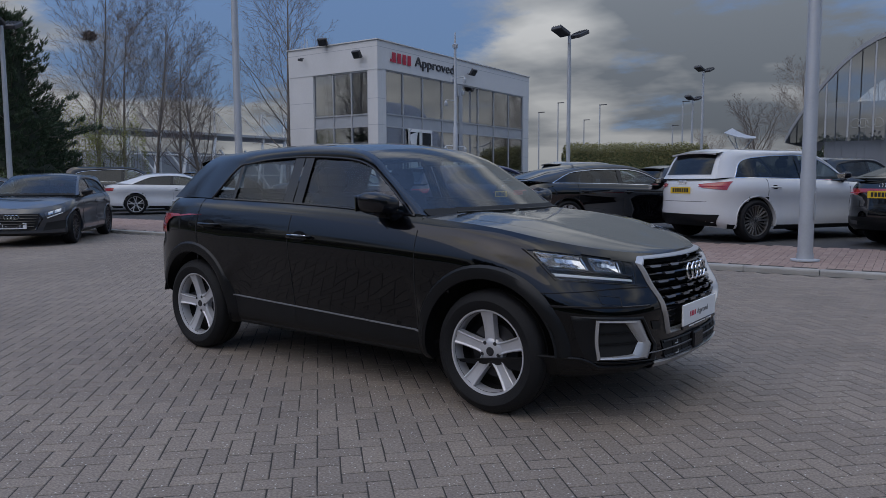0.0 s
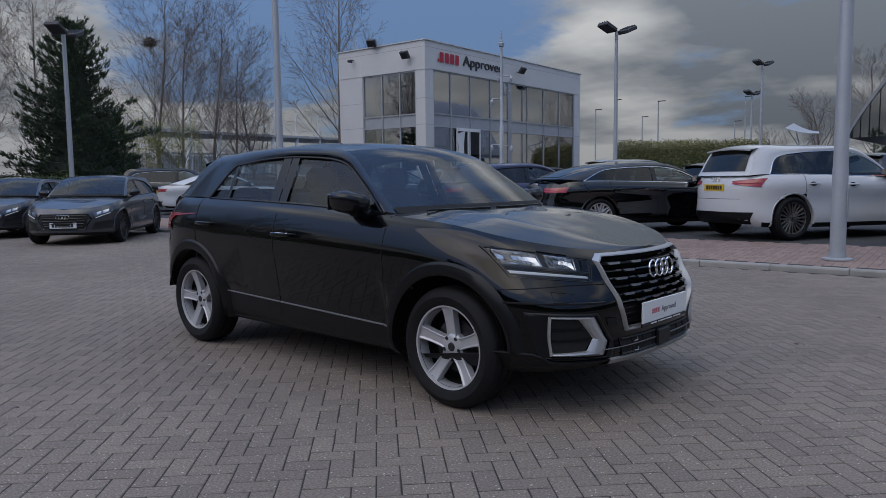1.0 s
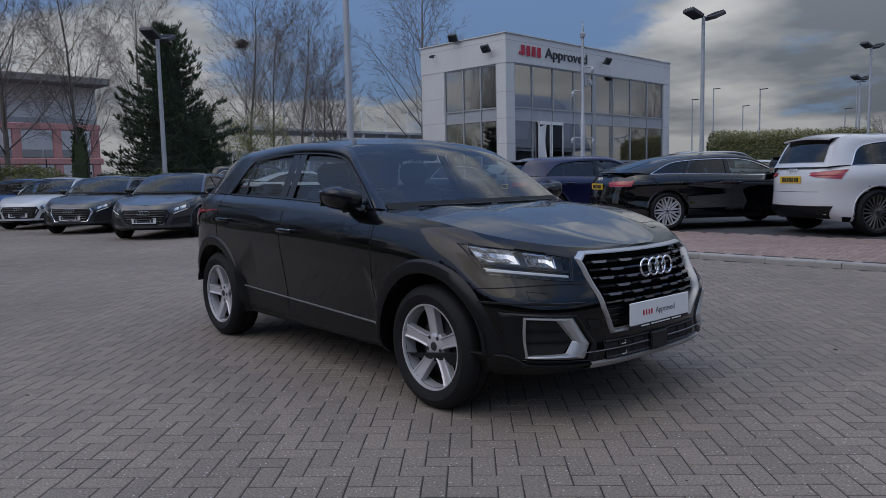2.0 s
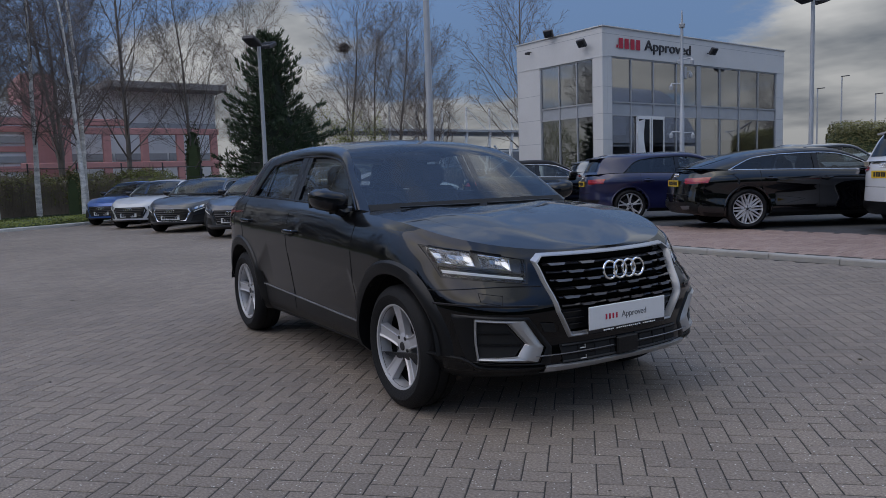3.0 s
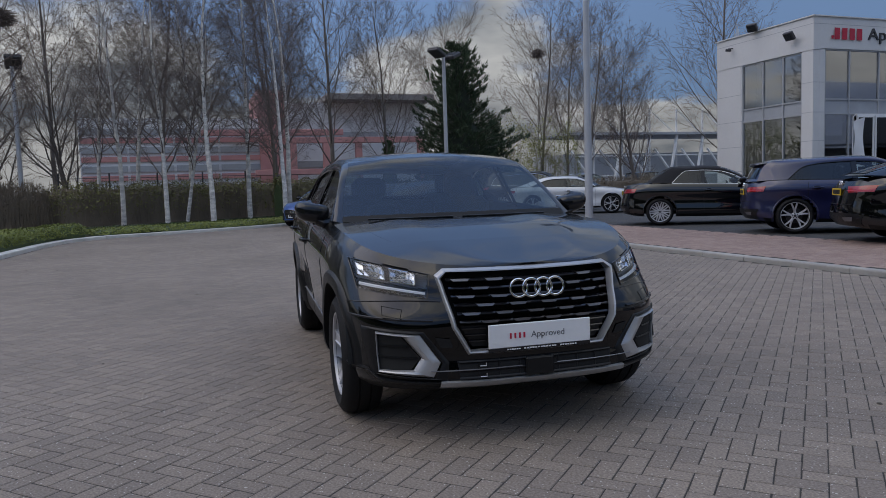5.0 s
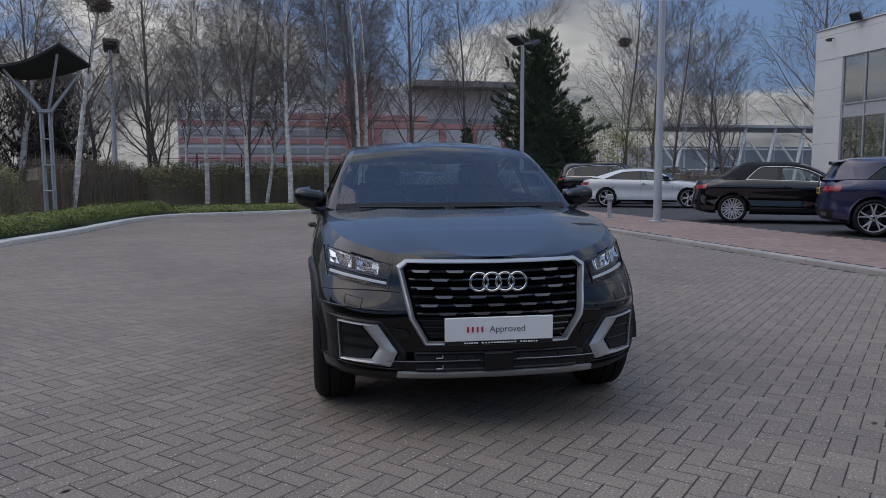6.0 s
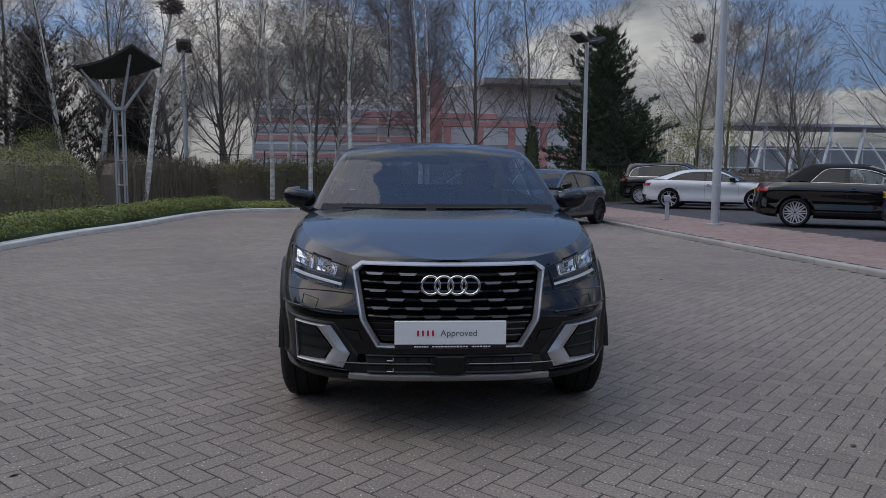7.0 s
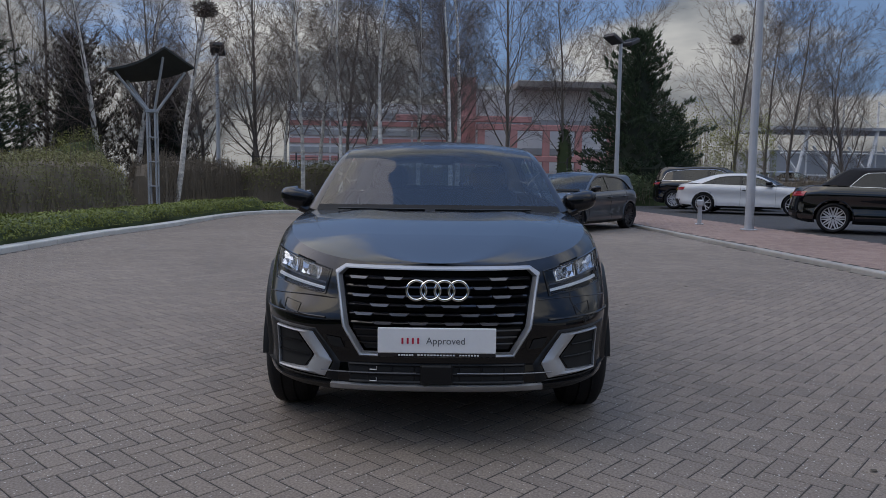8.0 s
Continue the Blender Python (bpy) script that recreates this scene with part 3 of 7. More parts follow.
def build_car(s, m):
    """A car with body, doors, glass, wheels, lamps and seats. s: its measures. Returns the Empty and its shape."""
    S = Shape(s)
    car = thing(s["name"], s["label"], "car", m, s.get("group", ""))
    paint, step = s["paint"], s["step"]
    xF, xR = s["axles"]
    R, aR = s["R"], s["arch"]
    cols, nv = S.columns(), max(10, int(0.62 / step))
    pools = {}

    def pool(name, sg=0):
        return pools.setdefault((name, sg), Geo())
    dm, dfr, drr = s["doors"][1], s["doors"][0], s["doors"][2]
    for sg in (-1, 1):
        P = [[S.at(c, S.row(c, k, nv)) for k in range(nv + 1)] for c in cols]
        for row in P:
            for p in row:
                p.y *= sg
                if abs(p.y) > 0.55:
                    for ax in (xF, xR):          # pull points near the arch onto its circle
                        dx, dz = p.x - ax, p.z - R
                        r = math.hypot(dx, dz)
                        if aR - step * 0.5 < r < aR + step * 0.5 and dz > -0.15:
                            p.x, p.z = ax + dx / r * aR, R + dz / r * aR
        for i in range(len(cols) - 1):
            for j in range(nv):
                q = [P[i][j], P[i + 1][j], P[i + 1][j + 1], P[i][j + 1]]
                c = sum(q, Vector()) / 4
                if abs(c.y) > 0.5 and any(math.hypot(c.x - ax, c.z - R) < aR for ax in (xF, xR)):
                    continue
                if any(hole(c.x, abs(c.y), c.z) for hole in s["holes"]):
                    continue
                low = s["clad"](c.x) > c.z
                if low:
                    g = pool("lower_trim")
                elif abs(c.y) > 0.6 and dm < c.x < dfr and c.z > s["clad"](c.x):
                    g = pool("front_door", sg)
                elif s["rear_doors"] and abs(c.y) > 0.6 and drr < c.x < dm:
                    g = pool("rear_door", sg)
                else:
                    g = pool("front_body" if c.x > dm else "rear_body")
                g.add(q, [(0, 1, 2, 3)])
    for (name, sg), g in pools.items():
        me = g.mesh(name, 0, False)
        bm = bmesh.new()
        bm.from_mesh(me)
        bmesh.ops.remove_doubles(bm, verts=bm.verts, dist=0.0004)
        bmesh.ops.recalc_face_normals(bm, faces=bm.faces)
        bm.to_mesh(me)
        bm.free()
        me.shade_smooth()
        me.set_sharp_from_angle(angle=radians(40))
        ob = part("door" if "door" in name else name, me, s["clad_mat"] if name == "lower_trim" else paint, car, "closed painted door" if "door" in name else "")
        if "door" in name:
            side = S.side(sg)
            x0, z0 = (dm + 0.02, s["handles"][0]) if name == "front_door" else (drr + 0.06, s["handles"][1])
            hg = Geo()
            hg.tube([side(x0, z0, -0.01), side(x0 + 0.012, z0, 0.028), side(x0 + 0.06, z0, 0.038), side(x0 + 0.15, z0, 0.038), side(x0 + 0.19, z0, 0.026), side(x0 + 0.20, z0, -0.01)], [0.010, 0.013, 0.014, 0.014, 0.013, 0.010], 10)
            part("handle", hg, paint, ob)
            # flat black oval on the door: the hand hollow's shade put into colour
            cg = Geo()
            cg.add([side(x0 + 0.09 + 0.066 * math.cos(2 * math.pi * k / 18), z0 - 0.002 + 0.036 * math.sin(2 * math.pi * k / 18), 0.0025) for k in range(18)], [tuple(range(18))])
            part("handle_recess", cg, M_CUPSHADE, ob)
            if name == "front_door" and s.get("handle_strip"):
                part("handle_trim", Geo().tube([side(x0 + 0.015, z0 + 0.010, 0.034), side(x0 + 0.10, z0 + 0.012, 0.047), side(x0 + 0.185, z0 + 0.010, 0.034)], 0.0035, 6), M_CHROME, ob)
    # lines between panels
    for sg in (-1, 1):
        sd = S.side(sg)
        for x, z0 in ((dfr, s["clad"](dfr) - 0.1), (dm, s["clad"](dm) - 0.1)) + (((drr, R + aR * 0.8),) if s["rear_doors"] else ()):
            z1 = S.top(x) - 0.004
            part("panel_gap", line_on(Geo(), sd, [(x, z0 + (z1 - z0) * k / 10) for k in range(11)], 0.0032), M_VOID, car)
    hood_y = s.get("hood_y", 0.86)
    for sg in (-1, 1):
        pts = []
        for k in range(15):
            x = s["cowl"] + (s["hood_x"] - s["cowl"]) * k / 14
            w = S.half(x, S.top(x))
            b = hood_y - 0.10 * (k / 14) ** 3
            pts.append(Vector((x, sg * w * b, S.top(x) + s["crown"] * (1 - b ** 2) * min(1, (s["xf"] - x) / 0.5) ** 0.7)))
        part("panel_gap", Geo().tube(pts, 0.0036, 5), M_VOID, car)
    # bonnet and rear deck
    for kind, name, xe in (("f", "bonnet", s["cowl"]), ("r", "tailgate_top", s["deck"])):
        rows = []
        line = [S.at(c, 1.0) for c in cols]
        line = [p for p in line if (p.x > xe if kind == "f" else p.x < xe)]
        line.append(Vector((xe, S.half(xe, S.top(xe)), S.top(xe))))
        line.sort(key=lambda p: p.x)
        end = s["xf"] if kind == "f" else s["xr"]
        for p in line:
            c = s["crown"] * min(1, abs(end - p.x) / 0.5) ** 0.7
            rows.append([Vector((p.x, p.y * b, p.z + c * (1 - b * b) ** 0.8 + s.get("bulge", 0) * c * math.exp(-((abs(b) - 0.55) / 0.16) ** 2))) for b in [k / 10 for k in range(-10, 11)]])
        part(name, Geo().grid(rows), paint, car)
    # greenhouse
    T = ease([(k, *p) for k, p in enumerate(s["T"])])
    E = ease([(k, *p) for k, p in enumerate(s["E"])])
    last, ks, kr = len(s["T"]) - 1, s["ks"], s["kr"]

    def glass_y(x, z):
        return S.half(x, S.top(x)) - (z - S.top(x)) * s["tumble"]
    nu = int(last * 6)
    dlo = [T(k * last / nu) for k in range(nu + 1)]
    xs_top = np.array([p[0] for p in dlo])[::-1]
    zs_top = np.array([p[1] for p in dlo])[::-1]

    def win_top(x):
        return float(np.interp(x, xs_top, zs_top))
    ng = 10
    for sg in (-1, 1):
        rows = []
        for k in range(nu + 1):
            t, e = T(k * last / nu), E(k * last / nu)
            a, b = Vector((t[0], sg * glass_y(*t), t[1])), Vector((e[0], sg * e[1], e[2]))
            r = []
            for j in range(6):
                w = j / 5
                p = a.lerp(b, w)
                p.y += sg * 0.022 * math.sin(math.pi * w)
                p.z += 0.008 * math.sin(math.pi * w)
                r.append(p)
            rows.append(r)
        part("roof_rail", Geo().grid(rows), s.get("rail_mat", paint), car)
        eg = Geo().tube([Vector((t[0], sg * (glass_y(*t) + 0.003), t[1])) for t in dlo], 0.008, 6)
        part("window_seal", eg, s["trim"], car)
        bt = Geo().tube([Vector((x, sg * (S.half(x, S.top(x)) - 0.004), S.top(x) + 0.004)) for x in np.linspace(s["T"][0][0] + 0.03, s["T"][-1][0], 20)], 0.009, 6)
        part("waist_trim", bt, s["trim"], car)
        for k, (x1, x0, mt) in enumerate(s["panes"]):
            rows = []
            for i in range(ng + 1):
                x = x1 + (x0 - x1) * i / ng
                zb, zt = S.top(x) + 0.002, max(win_top(x), S.top(x) + 0.003)
                rows.append([Vector((x, sg * (glass_y(x, zb + (zt - zb) * j / 6) - 0.010), zb + (zt - zb) * j / 6)) for j in range(7)])
            ob = part("side_window", Geo().grid(rows), mt, car)
        for x1, x0 in s["posts"]:
            rows = []
            for i in range(4):
                f = i / 3
                r = []
                for j in range(8):
                    w = j / 7
                    x = x1 + (x0 - x1) * f + s.get("lean", 0.0) * (1 - w)
                    zb, zt = S.top(x), win_top(x1 + (x0 - x1) * f)
                    z = zb + (zt - zb) * w
                    r.append(Vector((x, sg * (glass_y(x, z) + 0.002), z)))
                rows.append(r)
            part("door_pillar", Geo().grid(rows), M_GLOSSBLACK, car)
        # door mirror
        mx, my, mz = s["mirror"]
        mg, lg = Geo(), Geo()
        for g, lo, hi in ((mg, -0.15, 1.0), (lg, -1.0, -0.15)):
            rows = []
            for i in range(9):
                a = lo + (hi - lo) * i / 8
                c = max(1 - abs(a) ** 3, 0) ** (1 / 2.4)
                r = []
                for k in range(24):
                    th = 2 * math.pi * k / 24
                    cx, cy = math.cos(th), math.sin(th)
                    ex, ey = abs(cx) ** 0.75 * np.sign(cx), abs(cy) ** 0.6 * np.sign(cy)
                    r.append(Vector((mx + 0.095 * c * ex + 0.03 * ey * 0 - 0.03 * (0.5 + 0.5 * cy), sg * (my + 0.105 * c * ey * (1 + 0.10 * a)), mz + 0.068 * a + 0.012 * ey)))
                rows.append(r)
            g.grid(rows, loop=True)
        mo = part("mirror_cap", mg, s["mirror_mat"], car)
        part("mirror_base", lg, M_GLOSSBLACK, car)
        part("mirror_arm", Geo().tube([(mx + 0.04, sg * (my - 0.03), mz - 0.05), (mx + 0.04, sg * (my - 0.07), mz - 0.07), (mx + 0.05, sg * (S.half(mx, S.top(mx)) - 0.02), S.top(mx) - 0.01)], [0.032, 0.03, 0.034], 8), M_GLOSSBLACK, car)
        part("mirror_glass", Geo().box((mx - 0.118, sg * (my + 0.01), mz + 0.005), (0.006, 0.15, 0.09), 0.002), M_CHROME, car)

    def cross(u, bx, bz, wide=1.0):
        e = E(u)
        return [Vector((e[0] + bx * (1 - b * b), e[1] * b, e[2] + bz * (1 - b * b))) for b in [wide * k / 9 for k in range(-9, 10)]]
    n1 = 10
    bw = s["ws_bow"]
    part("windscreen", Geo().grid([cross(ks * i / n1, bw[0] + (bw[1] - bw[0]) * i / n1, 0.004 + 0.03 * i / n1) for i in range(n1 + 1)]), M_SCREEN, car, "raked windscreen mirroring the sky")
    part("roof", Geo().grid([cross(ks + (kr - ks) * i / 16, bw[1] * (1 - i / 16) - 0.03 * i / 16, 0.034 + 0.012 * math.sin(math.pi * i / 16)) for i in range(17)]), s.get("roof_mat", paint), car)
    def back(i, k, off):
        return [Vector((p.x - off, p.y, p.z + off * 0.5)) for p in cross(kr + (last - kr) * i, -0.03 - 0.08 * i, 0.034 * (1 - i), k)]
    gate = Geo()
    gate.grid([back(f, 1.0, 0.0) for f in (0, 0.05, 0.10, 0.14)])
    gate.grid([back(f, 1.0, 0.0) for f in (0.84, 0.88, 0.92, 0.96, 1.0)])
    for sl in (slice(0, 2), slice(17, 19)):
        sides = []
        for i in range(9):
            full, pane = back(0.14 + 0.70 * i / 8, 1.0, 0.0), back(0.14 + 0.70 * i / 8, 0.84, 0.0)
            sides.append([full[0], full[1], pane[0]] if sl.start == 0 else [pane[-1], full[17], full[18]])
        gate.grid(sides)
    part("tailgate", gate, s.get("roof_mat", paint), car)
    part("rear_window", Geo().grid([back(0.12 + 0.74 * i / 8, 0.86, 0.008) for i in range(9)]), s["rear_glass"], car)
    if s.get("spoiler"):
        lip = back(0.0, 0.96, 0.0)
        part("roof_spoiler", Geo().grid([[p + Vector((dx * s["spoiler"], 0, dz)) for p in lip] for dx, dz in ((0.25, 0.006), (-0.4, -0.004), (-1.0, -0.020), (-0.96, -0.044), (-0.2, -0.050), (0.2, -0.02))]), s.get("roof_mat", paint), car)
    # black border of the windscreen, wipers
    bg = Geo()
    e0 = cross(0, bw[0], 0.004)
    e1 = cross(0.16, bw[0], 0.006)
    bg.grid([[p + Vector((0.004, 0, 0.004)) for p in e0], [p + Vector((0.004, 0, 0.004)) for p in e1]])
    part("screen_border", bg, M_VOID, car)
    for y0, y1 in ((0.55, -0.02), (-0.08, -0.60)):
        part("wiper", Geo().tube([Vector((e0[9].x + 0.035 - 0.10 * (y / 0.75) ** 2, y, S.top(s["cowl"]) + 0.017)) for y in np.linspace(y0, y1, 8)], 0.006, 5), M_CLAD, car)
    # arches, wells, wheels, underside
    for ax in (xF, xR):
        for sg in (-1, 1):
            sd = S.side(sg)
            n, a0, a1 = 30, s["arch_ends"][0 if ax == xF else 1][0], s["arch_ends"][0 if ax == xF else 1][1]
            rows = []
            for r, off, mid in ((aR - 0.004, -0.07, 0), (aR - 0.004, 0.010, 0), (aR + 0.014, 0.016, 0), (aR + s["lip"] * 0.75, 0.013, 0), (aR + s["lip"], -0.004, 0)):
                row = []
                for k in range(n + 1):
                    a = radians(a0 + (a1 - a0) * k / n)
                    x, z = ax + r * math.cos(a), R + r * math.sin(a)
                    row.append(sd(x, max(z, S.bot(x)), off))
                rows.append(row)
            part("wheel_arch", Geo().grid(rows), s["arch_mat"], car)
            well, w0, w1 = Geo(), int(max(a0, -10)), int(min(a1, 190))
            yi, yo = s["W"] - 0.32, s["W"] - 0.03
            well.grid([[Vector((ax + (aR + 0.012) * math.cos(radians(a)), sg * y, R + (aR + 0.012) * math.sin(radians(a)))) for a in range(w0, w1 + 1, 6)] for y in (yo, yi)])
            well.add([Vector((ax + (aR + 0.012) * math.cos(radians(a)), sg * yi, R + (aR + 0.012) * math.sin(radians(a)))) for a in range(w0, w1 + 1, 6)], [tuple(range(len(range(w0, w1 + 1, 6))))])
            part("wheel_well", well, M_VOID, car)
            put_wheel(car, s, ax, sg, s["turns"][(0 if ax == xF else 2) + (0 if sg < 0 else 1)])
    ub = Geo().box(((xF + xR) / 2, 0, R * 0.5 + 0.12), (xF - xR - 2 * aR, s["W"] * 1.8, 0.10), 0.02)
    ub.box((s["xf"] - 0.42, 0, R * 0.5 + 0.15), (0.5, s["W"] * 1.1, 0.10), 0.02)
    ub.box((s["xr"] + 0.42, 0, R * 0.5 + 0.17), (0.5, s["W"] * 1.2, 0.10), 0.02)
    part("underside", ub, M_VOID, car)
    # inside
    ig = Geo()
    cab0, cab1 = s["E"][0][0] - 0.05, s["deck"] + 0.1
    ig.box(((cab0 + cab1) / 2, 0, 0.36), (cab0 - cab1, s["W"] * 1.75, 0.06), 0.02)
    part("cabin_floor", ig, M_SEAT, car)
    dg = Geo()
    zd = S.top(s["cowl"])
    dg.grid([[Vector((cab0 + dx, y, zd + dz)) for y in np.linspace(-s["W"] * 0.86, s["W"] * 0.86, 9)] for dx, dz in ((0.10, -0.03), (-0.10, -0.015), (-0.28, -0.03), (-0.36, -0.09), (-0.34, -0.25), (-0.22, -0.45))])
    part("dashboard", dg, M_SEAT, car)
    sx = s.get("seat_x", 0.0)
    roof_z = s["E"][ks][2]
    for sy in (-0.37, 0.37):
        sg_ = Geo()
        sg_.box((sx, sy, 0.56), (0.50, 0.48, 0.16), 0.05)
        sg_.box((sx - 0.30, sy, 0.86), (0.14, 0.46, 0.60), 0.05, Matrix.Rotation(radians(-16), 4, "Y"))
        sg_.tube([(sx - 0.36, sy - 0.06, 1.10), (sx - 0.39, sy - 0.06, roof_z - 0.24)], 0.008, 6)
        sg_.tube([(sx - 0.36, sy + 0.06, 1.10), (sx - 0.39, sy + 0.06, roof_z - 0.24)], 0.008, 6)
        sg_.box((sx - 0.39, sy, roof_z - 0.18), (0.10, 0.27, 0.17), 0.045)
        part("seat", sg_, M_SEAT, car)
    bq = Geo()
    bq.box((sx - 0.92, 0, 0.58), (0.48, s["W"] * 1.5, 0.16), 0.05)
    bq.box((sx - 1.20, 0, 0.86), (0.14, s["W"] * 1.45, 0.56), 0.05, Matrix.Rotation(radians(-18), 4, "Y"))
    for sy in (-0.42, 0.42):
        bq.box((sx - 1.26, sy, roof_z - 0.29), (0.09, 0.25, 0.11), 0.04)
    part("rear_bench", bq, M_SEAT, car)
    sw = Geo().lathe([(0.175 + 0.016 * math.cos(2 * math.pi * k / 8), 0.016 * math.sin(2 * math.pi * k / 8)) for k in range(9)], 28, pose(cab0 - 0.42, -0.37, zd - 0.07, 0, 68, 0))
    sw.box((cab0 - 0.41, -0.37, zd - 0.07), (0.04, 0.30, 0.05), 0.012)
    sw.tube([(cab0 - 0.42, -0.37, zd - 0.07), (cab0 - 0.22, -0.37, zd - 0.14)], 0.035, 8)
    part("steering_wheel", sw, M_SEAT, car)
    eM = E(ks)
    part("inner_mirror", Geo().box((eM[0] + 0.03, 0, eM[2] - 0.06), (0.03, 0.22, 0.06), 0.014), M_SEAT, car)
    return car, S


def quad_hole(quad, front, shrink=0.0, x0=1.0):
    """A test for the body's faces to leave out behind a lamp or grille: quad in (y, z)."""
    cx, cz = sum(q[0] for q in quad) / len(quad), sum(q[1] for q in quad) / len(quad)
    small = [(cx + (a - cx) * (1 - shrink), cz + (b - cz) * (1 - shrink)) for a, b in quad]
    return (lambda x, y, z: x > x0 and inside(small, y, z)) if front else (lambda x, y, z: x < -1.0 and inside(small, y, z))


def lettering(name, text, height, material, parent, m, depth=0.002, label=""):
    """Words in the built-in font, as a mesh: local x along the line, local y up."""
    cu = bpy.data.curves.new(name, "FONT")
    cu.body, cu.size, cu.extrude, cu.align_x = text, height, depth, "LEFT"
    tmp = bpy.data.objects.new(name, cu)
    scene.collection.objects.link(tmp)
    bpy.context.view_layer.update()
    me = bpy.data.meshes.new_from_object(tmp.evaluated_get(bpy.context.evaluated_depsgraph_get()))
    bpy.data.objects.remove(tmp)
    me.name = name
    me.materials.clear()
    me.materials.append(material)
    ob = new(name, me)
    ob.parent = parent
    ob.matrix_basis = m
    return tagged(ob, label) if label else ob


def plate_on(car, surf, yc, zc, w, h, off, base, ink, n=7):
    """A number plate with its characters as plain bars."""
    g = Geo()
    c = [surf(yc - w / 2, zc - h / 2, off), surf(yc + w / 2, zc - h / 2, off), surf(yc + w / 2, zc + h / 2, off), surf(yc - w / 2, zc + h / 2, off)]
    xm = max((p.x for p in c), key=abs)
    c = [Vector((xm, p.y, p.z)) for p in c]
    g.slab(c, (0.012 if xm < 0 else -0.012, 0, 0))
    pl = part("number_plate", g, base, car, smooth=0)
    d = 0.004 if xm > 0 else -0.004
    bars(pl, "plate_bars", yc, zc, w * 0.84, h * 0.62, n, ink, lambda a, b: (xm + d * 0.5, a, b), 0.3)
    return pl


# the black compact car in the middle of the forecourt
Q_HEAD = [(0.484, 0.815), (0.822, 0.888), (0.804, 0.735), (0.510, 0.702)]
Q_GRILLE = [(-0.472, 0.812), (-0.425, 0.842), (0.425, 0.842), (0.472, 0.812), (0.425, 0.573), (0.348, 0.437), (-0.348, 0.437), (-0.425, 0.573)]
Q_INNER = [(-0.442, 0.792), (-0.413, 0.820), (0.413, 0.820), (0.442, 0.792), (0.399, 0.577), (0.332, 0.460), (-0.332, 0.460), (-0.399, 0.577)]
Q_TAIL = [(0.44, 0.985), (0.845, 1.000), (0.835, 0.865), (0.47, 0.875)]
MAIN = dict(
    name="parked_car", label="black compact crossover car with silver alloy wheels on grey blocks", paint=M_PAINT, step=0.015,
    xf=2.115, xr=-2.075, W=0.897, axles=(1.302, -1.300), R=0.330, rim=0.226, tyre=0.215, spokes=5, style="broad", rim_mat=M_ALLOY, rim_label="silver five-spoke alloy rim",
    arch=0.398, lip=0.074, arch_mat=M_CLAD, arch_ends=((4, 194), (-14, 174)), x0f=1.0, p=3.0, q=2.1, x0r=-1.15, pr=4.0, qr=3.0, square=(1.0, 0.7), facet=[(-0.93, 0.56), (-0.87, 0.61), (-0.64, 0.775), (0.77, 0.712), (0.88, 0.60)],
    top=[(-2.08, 1.06), (-1.9, 1.095), (-1.5, 1.112), (-1.1, 1.106), (-0.15, 1.080), (0.50, 1.048), (0.85, 1.025), (1.30, 0.985), (1.65, 0.915), (1.90, 0.862), (2.02, 0.842), (2.115, 0.838)],
    bot=[(-2.08, 0.40), (-1.80, 0.375), (-1.68, 0.365), (-0.95, 0.238), (-0.85, 0.235), (0.85, 0.235), (0.95, 0.236), (1.68, 0.243), (2.115, 0.262)],
    ds=[(0, 0.075), (0.06, 0.030), (0.16, 0.013), (0.30, 0.011), (0.45, 0.010), (0.60, 0.006), (0.71, 0.001), (0.765, 0.003), (0.81, 0.011), (0.88, 0.030), (0.95, 0.057), (1.0, 0.096)],
    df=[(0, 0.10), (0.06, 0.03), (0.13, 0.012), (0.30, 0.022), (0.50, 0.004), (0.62, 0.0), (0.80, 0.022), (0.92, 0.05), (1.0, 0.10)],
    dr=[(0, 0.10), (0.10, 0.02), (0.30, 0.0), (0.5, 0.012), (0.62, 0.06), (0.85, 0.11), (1.0, 0.16)],
    doors=(0.835, -0.222, -1.22), rear_doors=True, handles=(0.885, 0.930), handle_strip=True, holes=[quad_hole(Q_HEAD, True, 0.06, 1.55), quad_hole(Q_INNER, True, -0.03)],
    clad=lambda x: (0.415 - 0.030 * x) if -0.95 < x < 0.9 else (0.30 if x > 0.9 else 0.40), clad_mat=M_CLAD,
    T=[(0.74, 1.040), (0.50, 1.215), (0.24, 1.350), (-0.17, 1.390), (-0.55, 1.388), (-0.84, 1.360), (-0.97, 1.325), (-1.14, 1.112)],
    E=[(0.82, 0.745, 1.032), (0.52, 0.680, 1.240), (0.22, 0.605, 1.418), (-0.30, 0.590, 1.466), (-0.75, 0.585, 1.462), (-1.05, 0.580, 1.446), (-1.47, 0.570, 1.395), (-1.81, 0.680, 1.110)], ks=2, kr=6,
    tumble=0.48, panes=((0.72, -0.20, M_GLASS), (-0.38, -1.13, M_GLASS)), posts=((-0.205, -0.285), (-0.295, -0.385), (-0.90, -0.935)), lean=0.02, trim=M_GLOSSBLACK, rear_glass=M_REARGLASS,
    mirror=(0.60, 0.905, 1.098), mirror_mat=M_GLOSSBLACK, ws_bow=(0.13, 0.075), cowl=0.74, hood_x=1.66, deck=-1.74, crown=0.030, bulge=0.30, turns=(0.03, 0.5, 0.22, 0.9), seat_x=0.05, spoiler=0.15)
CAR_M = pose(-2.853, 4.387, 0.0, 0, 0, -4.2)
main_car, MS = build_car(MAIN, CAR_M)


